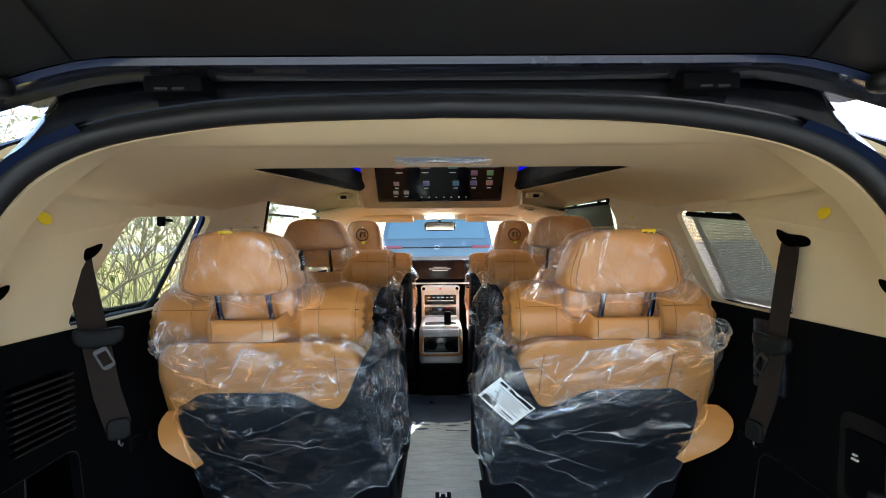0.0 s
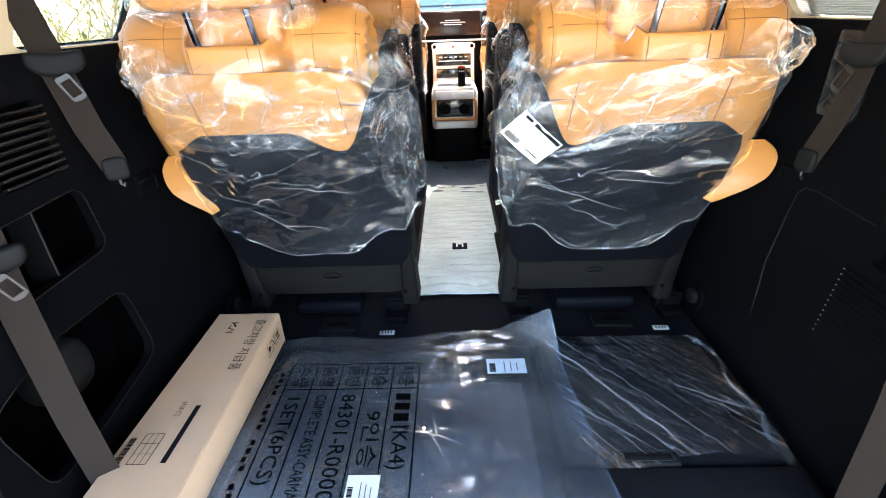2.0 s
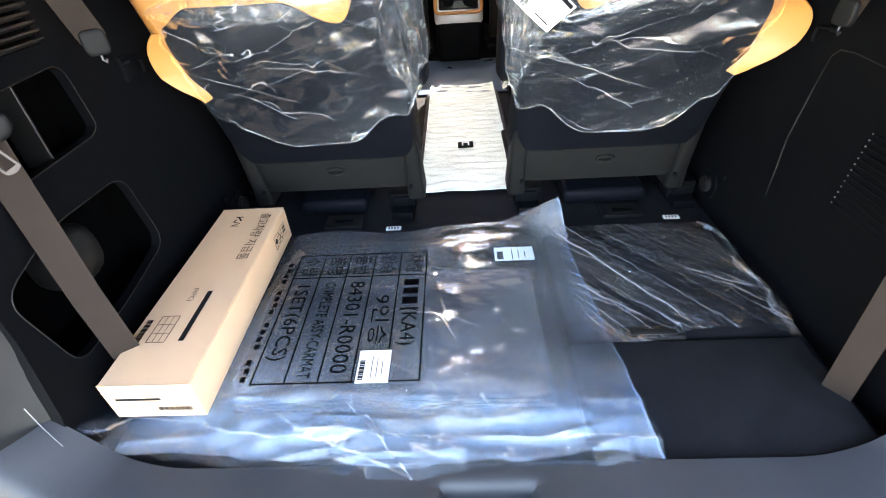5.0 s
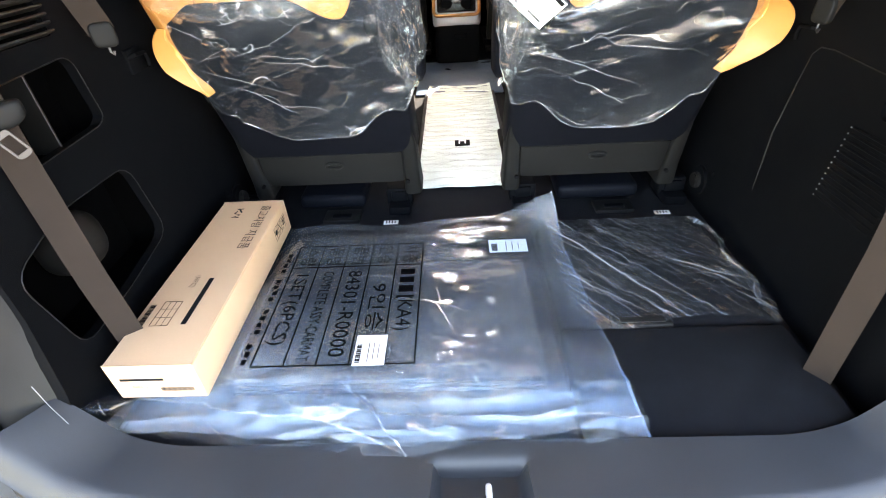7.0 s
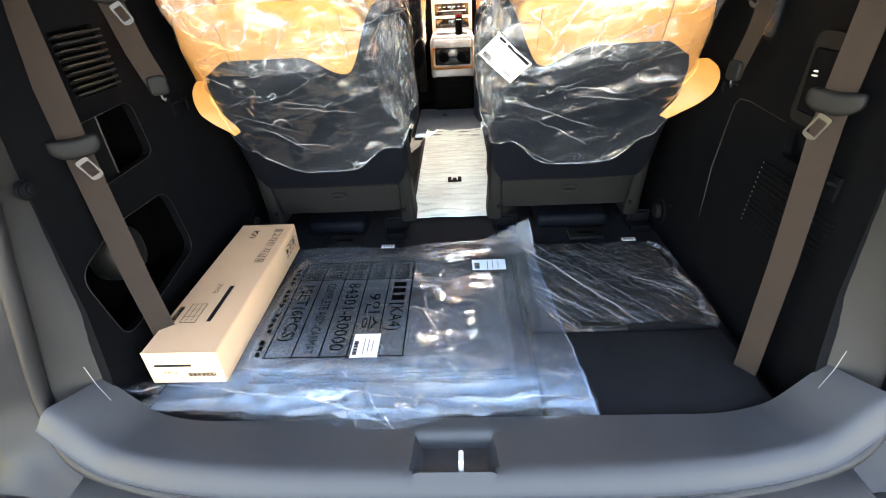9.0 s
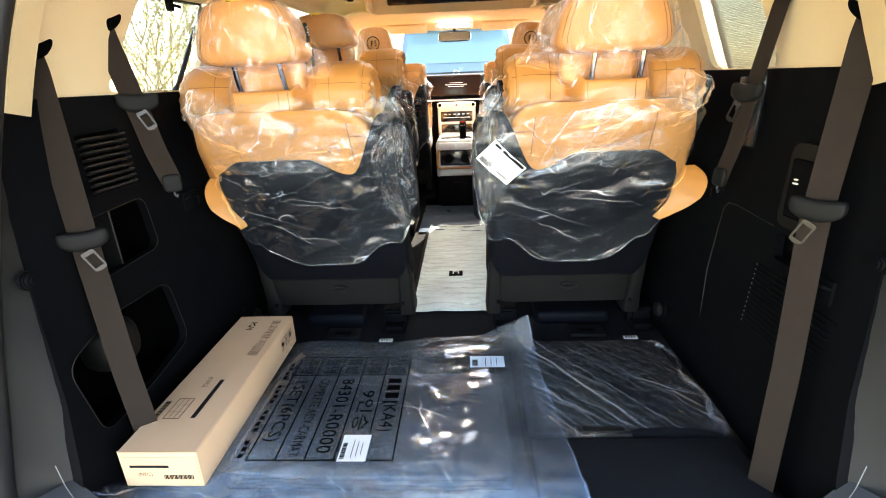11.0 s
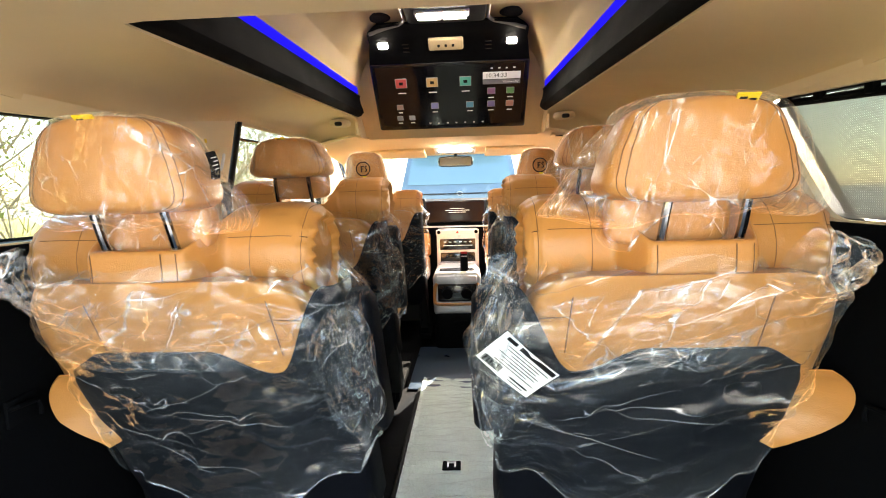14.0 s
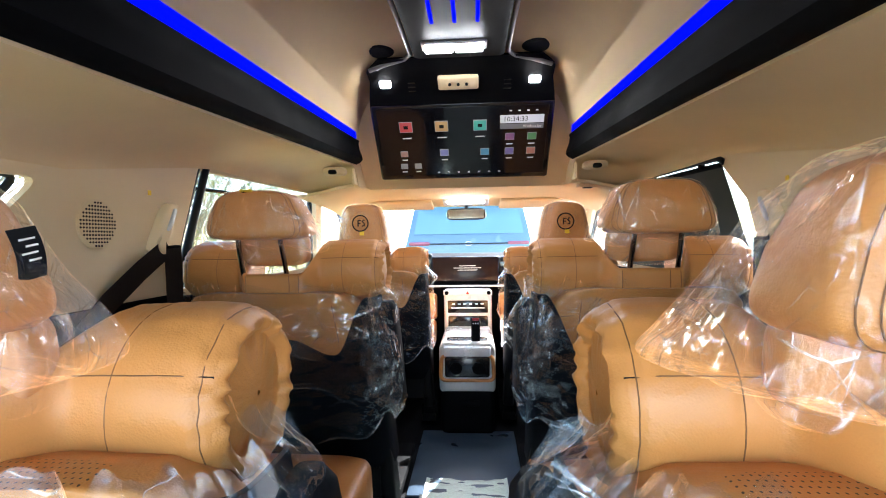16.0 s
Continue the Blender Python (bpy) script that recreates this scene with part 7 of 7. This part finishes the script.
for nm, poly, top in (("quarter", [(0.985, 0.859), (1.345, 0.859), (1.565, 1.114), (1.155, 1.088)], ((1.21, 1.078), (1.50, 1.105))), ("door", [(2.01, 0.86), (3.10, 0.86), (3.10, 1.218), (2.195, 1.192)], ((2.195, 1.197), (3.12, 1.228)))):
    bl = thing("window_blind", (0, 0, 0), "grey perforated mesh blind drawn up over a side window", "window blind", "window blinds")
    bm = bmesh.new()
    panel(bm, [(a, b) for a, b in poly], [], lambda a, b, d: (0.785 + d, a, b), 0.0012)
    part("mesh", bm, BLIND if nm == "quarter" else BLIND_BACKLIT, bl)
    bm = bmesh.new()
    tube(bm, [(0.783, *top[0]), (0.783, *top[1])], 0.008, 8)
    part("pull_bar", bm, BLACK, bl)
    for k in (0.12, 0.55, 0.9):
        bm = bmesh.new()
        p = Vector(top[0]).lerp(Vector(top[1]), k)
        box(bm, (0.776, p.x, p.y + 0.012), (0.016, 0.02, 0.03), 0.004, 2)
        part("clip", bm, BLACK, bl)
# folded blind case on the left quarter window
bl = thing("blind_clip", (-0.782, 1.33, 1.088), "small black blind clip at the top of the window", "clip")
bm = bmesh.new()
box(bm, (0, 0, 0), (0.02, 0.016, 0.03), 0.005, 2)
box(bm, (-0.005, 0.03, 0.004), (0.006, 0.07, 0.008), 0.002, 1)
part("clip_body", bm, BLACK, bl)

# ---- open tailgate ----
tg = thing("tailgate", (0, 0.66, 1.27), "open black tailgate raised over the loading area", "tailgate")
bm = bmesh.new()
rings = []
for k in range(31):
    x = -0.86 + 1.72 * k / 30
    a = abs(x)
    dr = 0.10 * smooth(0.45, 0.86, a)
    prof = [(0.06, 0.01), (0.03, -0.006), (0.005, 0.004), (-0.008, 0.022), (-0.016, 0.03), (-1.05, 0.20), (-1.10, 0.26), (-0.02, 0.13), (0.05, 0.08)]
    rings.append([(x, y + 0.02 - 0.03 * smooth(0.5, 0.86, a), z - dr * (1 if i < 6 else 0.5)) for i, (y, z) in enumerate(prof)])
loft(bm, rings)
part("outer_skin", bm, PAINT_B, tg, "black painted tailgate frame", 40)
bm = bmesh.new()
def tgt(u, v):
    x = -0.76 + 1.52 * u
    return (x, 0.0 - 0.98 * v, 0.020 + 0.155 * v - 0.075 * smooth(0.45, 0.80, abs(x)) - 0.008 * smooth(0.0, 0.03, v))
thicken(sheet(bm, tgt, 30, 10), 0.008)
trim = part("inner_trim", bm, PILLAR, tg, "dark grey plastic inner trim", 50)
for sx in (-1, 1):
    bm = bmesh.new()
    tube(bm, [(sx * (0.50 - 0.10 * k), -0.01 - 0.3 * k, 0.002 + 0.045 * k) for k in (0, 0.5, 1.0)], 0.0022, 6)
    part("panel_joint", bm, INK, trim)
    bm = bmesh.new()
    blob(bm, (sx * 0.60, -0.02, -0.035), (0.024, 0.02, 0.014), 0.7, 0.8, 20, 10)
    part("bump_stop", bm, RUBBER, tg, "", 60)
    bm = bmesh.new()
    box(bm, (sx * 0.385, 0.045, -0.018), (0.085, 0.05, 0.026), 0.006, 2)
    hg = part("hinge", bm, BLACK, tg, "", 40)
    bm = bmesh.new()
    box(bm, (sx * 0.375, 0.02, -0.026), (0.018, 0.006, 0.004), 0.001, 1)
    box(bm, (sx * 0.40, 0.02, -0.026), (0.018, 0.006, 0.004), 0.001, 1)
    part("hinge_bolt", bm, STEEL, hg)
    strut = thing("tailgate_strut", (sx * 0.70, 0.64, 1.03), "blue-grey gas strut holding the tailgate open", "gas strut", "gas struts")
    bm = bmesh.new()
    tube(bm, [(0, 0, 0), (sx * 0.045, -0.10, 0.16)], 0.012, 12)
    tube(bm, [(sx * 0.04, -0.09, 0.14), (sx * 0.075, -0.22, 0.30)], 0.006, 10)
    part("strut_tube", bm, PAINT, strut)

# ---- outside ----
bm = bmesh.new()
def gnd(u, v):
    x, y = (u - 0.5), (v - 0.5)
    return (x * abs(x) * 1600 + x * 8, y * abs(y) * 1600 + y * 8, GROUND)
sheet(bm, gnd, 24, 24)
solid("ground", bm, surface("pale_concrete", (0.30, 0.295, 0.285), 0.9, vary=0.2, scale=1.5, grain=90, bump=0.8, dist=0.01), "pale dry concrete yard", "ground", "", "structure")
GRASS = surface("dry_grass", (0.30, 0.26, 0.09), 0.9, vary=0.4, scale=3, grain=60, bump=0.5, dist=0.01)
bm = bmesh.new()
sheet(bm, lambda u, v: (-2.2 - 9 * u, -6 + 26 * v, GROUND + 0.02 + 1.1 * smooth(0, 0.5, u) + 0.12 * noise.noise(Vector((u * 14, v * 40, 0)))), 40, 90)
solid("grass_bank", bm, GRASS, "dry yellow grass bank beside the van", "grass bank", kind="structure")
rng = random.Random(4)
bm = bmesh.new()
for i in range(2600):
    x, y = -2.4 - 3.5 * rng.random(), -3 + 17 * rng.random()
    z = GROUND + 0.02 + 1.1 * smooth(0, 0.5, (-2.2 - x) / 9)
    h = 0.2 + 0.35 * rng.random()
    a = rng.random() * 6.28
    d = Vector((math.cos(a), math.sin(a), 0))
    b = Vector((x, y, z))
    t = b + Vector((rng.uniform(-0.15, 0.15), rng.uniform(-0.15, 0.15), h))
    bm.faces.new([bm.verts.new(p) for p in (b - d * 0.008, b + d * 0.008, t)])
solid("grass_blades", bm, GRASS, "tufts of dry yellow grass on the bank", "grass", kind="stuff")
BARK = surface("pale_bark", (0.30, 0.24, 0.16), 0.9, vary=0.3, scale=20, grain=80)
LEAF = surface("yellow_green_leaf", (0.22, 0.24, 0.05), 0.7, vary=0.4, scale=5, grain=60, bump=0.0)


def shrub(loc, h, seed):
    r = random.Random(seed)
    s = thing("shrub", loc, "bare twiggy shrub with a few yellow-green leaves on the bank", "shrub", "shrubs on the bank")
    bm, lf = bmesh.new(), bmesh.new()
    def twig(p, d, length, rad, depth):
        pts, rr = [p], [rad]
        q = p.copy()
        k = 5
        for i in range(k):
            d = (d + Vector((r.uniform(-1, 1), r.uniform(-1, 1), r.uniform(-0.6, 0.7))) * 0.28).normalized()
            q = q + d * (length / k)
            pts.append(q.copy())
            rr.append(rad * (1 - 0.8 * (i + 1) / k))
            if depth and i > 0:
                for _ in range(2):
                    e = (d + Vector((r.uniform(-1, 1), r.uniform(-1, 1), r.uniform(-0.4, 0.9))) * 0.9).normalized()
                    twig(q.copy(), e, length * 0.5, rad * 0.5, depth - 1)
            if depth == 0 and r.random() < 0.55:
                c = q + Vector((r.uniform(-1, 1), r.uniform(-1, 1), r.uniform(-1, 1))) * 0.03
                e = Vector((r.uniform(-1, 1), r.uniform(-1, 1), r.uniform(-1, 1))).normalized() * 0.022
                g = e.cross(Vector((r.uniform(-1, 1), 1, r.uniform(-1, 1)))).normalized() * 0.012
                lf.faces.new([lf.verts.new(x) for x in (c - e, c + g, c + e, c - g)])
        tube(bm, pts, rr, 4)
    for i in range(5):
        a = math.tau * i / 5 + r.random()
        twig(Vector((0.1 * math.cos(a), 0.1 * math.sin(a), 0)), Vector((math.cos(a) * 0.6, math.sin(a) * 0.6, 1)).normalized(), h, 0.022, 2)
    part("branches", bm, BARK, s)
    part("leaves", lf, LEAF, s)
for i in range(11):
    y = -1.5 + i * 1.15 + rng.uniform(-0.3, 0.3)
    x = -3.1 - rng.random() * 1.6
    shrub((x, y, GROUND + 0.25), 1.5 + 0.9 * rng.random(), i)


def parked_car(loc, turn, paint, label, seed):
    """A parked estate-shaped car, nose to +y."""
    c = thing("parked_car", loc, label, "car", turn=turn)
    bm = bmesh.new()
    prof = [(-2.2, 0.32, 0.86), (-2.22, 0.60, 0.9), (-2.16, 0.98, 0.9), (-1.2, 1.02, 0.92), (0.6, 1.0, 0.92), (1.6, 0.92, 0.9), (2.15, 0.72, 0.82), (2.2, 0.35, 0.8)]
    rings = [[(-w, y, 0.28), (-w - 0.02, y, 0.28 + (t - 0.28) * 0.5), (-w + 0.06, y, t), (w - 0.06, y, t), (w + 0.02, y, 0.28 + (t - 0.28) * 0.5), (w, y, 0.28)] for y, t, w in prof]
    loft(bm, rings)
    part("body", bm, paint, c, "", 40)
    bm = bmesh.new()
    prof = [(-2.14, 1.00, 0.86), (-1.86, 1.62, 0.72), (-1.4, 1.76, 0.72), (-0.2, 1.78, 0.72), (0.45, 1.6, 0.70), (1.15, 1.0, 0.80)]
    rings = [[(-0.83, y, 0.97), (-w, y, t - 0.05), (-w + 0.08, y, t), (w - 0.08, y, t), (w, y, t - 0.05), (0.83, y, 0.97)] for y, t, w in prof]
    loft(bm, rings)
    part("roof", bm, paint, c, "", 40)
    bm = bmesh.new()
    loft(bm, [[(-0.76, -2.135, 1.05), (0.76, -2.135, 1.05), (0.76, -2.11, 1.05), (-0.76, -2.11, 1.05)], [(-0.62, -1.90, 1.57), (0.62, -1.90, 1.57), (0.62, -1.87, 1.57), (-0.62, -1.87, 1.57)]])
    part("rear_window", bm, surface("car_glass", (0.002, 0.004, 0.005), 0.04, vary=0.05, bump=0.0, spec=0.35), c, "dark reflecting rear window")
    for sx in (-1, 1):
        bm = bmesh.new()
        panel(bm, [(-1.75, 1.06), (0.85, 1.06), (0.35, 1.48), (-1.5, 1.56)], [], lambda a, b, d: (sx * (0.86 - 0.23 * (b - 1.0) / 0.7 + 0.01 + d), a, b), 0.01)
        part("side_window", bm, PIANO, c)
        bm = bmesh.new()
        box(bm, (sx * 0.72, -2.17, 0.98), (0.34, 0.08, 0.10), 0.03, 3)
        part("tail_light", bm, surface("red_lens", (0.55, 0.02, 0.02), 0.15, bump=0.0, coat=0.6), c, "red tail light")
        for y in (-1.35, 1.4):
            bm = bmesh.new()
            cyl(bm, (sx * 0.82, y, 0.33), (1, 0, 0), 0.33, 0.22, 32, None, 0.03)
            wh = part("wheel", bm, RUBBER, c)
            bm = bmesh.new()
            cyl(bm, (sx * 0.92, y, 0.33), (1, 0, 0), 0.20, 0.04, 24, None, 0.01)
            part("rim", bm, SILVER, wh)
    bm = bmesh.new()
    tube(bm, [(0.0, -2.15, 1.03), (0.25, -2.13, 1.08), (0.50, -2.05, 1.16)], 0.012, 6)
    part("wiper", bm, BLACK, c)
    bm = bmesh.new()
    box(bm, (0, -2.20, 0.90), (0.09, 0.02, 0.05), 0.01, 2)
    part("emblem", bm, SILVER, c)
    return c
def parked_van(loc, label):
    """A tall van seen from its rear: body, raked rear window, tail lights, lower bumper."""
    c = thing("parked_van", loc, label, "van")
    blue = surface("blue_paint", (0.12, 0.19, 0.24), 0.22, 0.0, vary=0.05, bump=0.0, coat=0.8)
    bm = bmesh.new()
    prof = [(0.0, 0.30, 1.40, 0.84), (0.03, 0.30, 1.52, 0.88), (0.30, 0.28, 2.10, 0.78), (0.50, 0.28, 2.20, 0.76), (2.6, 0.28, 2.22, 0.78), (3.5, 0.28, 1.45, 0.86), (4.5, 0.3, 1.15, 0.84)]
    rings = []
    for y, lo, t, w in prof:
        rings.append([(-0.90, y, lo), (-0.95, y, 0.75), (-0.93, y, min(1.30, t - 0.12)), (-w, y, t - 0.07), (-w + 0.10, y, t), (w - 0.10, y, t), (w, y, t - 0.07), (0.93, y, min(1.30, t - 0.12)), (0.95, y, 0.75), (0.90, y, lo)])
    loft(bm, rings)
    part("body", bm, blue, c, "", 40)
    bm = bmesh.new()
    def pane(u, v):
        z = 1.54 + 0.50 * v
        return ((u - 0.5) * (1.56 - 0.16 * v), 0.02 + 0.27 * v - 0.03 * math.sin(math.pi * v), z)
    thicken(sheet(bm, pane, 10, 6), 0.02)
    # teal base colour carries part of the sky's reflection in the pane
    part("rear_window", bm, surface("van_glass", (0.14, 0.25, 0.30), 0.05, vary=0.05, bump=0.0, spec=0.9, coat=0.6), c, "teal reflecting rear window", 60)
    bm = bmesh.new()
    box(bm, (0, 0.20, 2.10), (1.40, 0.42, 0.05), 0.02, 3, Matrix.Rotation(radians(-8), 4, "X"))
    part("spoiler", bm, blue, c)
    bm = bmesh.new()
    box(bm, (0, -0.012, 1.40), (1.66, 0.04, 0.018), 0.006, 2)
    part("light_bar", bm, PIANO, c)
    for sx in (-1, 1):
        bm = bmesh.new()
        box(bm, (sx * 0.70, 0.0, 1.405), (0.30, 0.09, 0.05), 0.02, 3)
        # lens red dulled in colour for the glare on it
        part("tail_light", bm, surface("red_lens", (0.30, 0.07, 0.09), 0.12, bump=0.0, coat=0.6), c, "red tail light")
        bm = bmesh.new()
        cyl(bm, (sx * 0.84, 0.95, 0.34), (1, 0, 0), 0.34, 0.22, 28, None, 0.03)
        part("wheel", bm, RUBBER, c)
        bm = bmesh.new()
        cyl(bm, (sx * 0.84, 3.9, 0.34), (1, 0, 0), 0.34, 0.22, 28, None, 0.03)
        part("wheel", bm, RUBBER, c)
    bm = bmesh.new()
    box(bm, (0, -0.03, 0.52), (1.80, 0.14, 0.34), 0.05, 3)
    part("bumper", bm, PAINT_B, c)
    bm = bmesh.new()
    tube(bm, [(0.045 * math.cos(q), -0.02, 1.40 + 0.028 * math.sin(q)) for q in [math.tau * i / 24 for i in range(24)]], 0.006, 6, closed=True)
    part("emblem", bm, SILVER, c)
    return c
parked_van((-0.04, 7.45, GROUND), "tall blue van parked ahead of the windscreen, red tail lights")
WHITEP = surface("white_paint", (0.78, 0.79, 0.80), 0.2, vary=0.03, bump=0.0, coat=1.0)
parked_car((3.2, 1.6, GROUND), 8, WHITEP, "white car parked beside the van", 2)
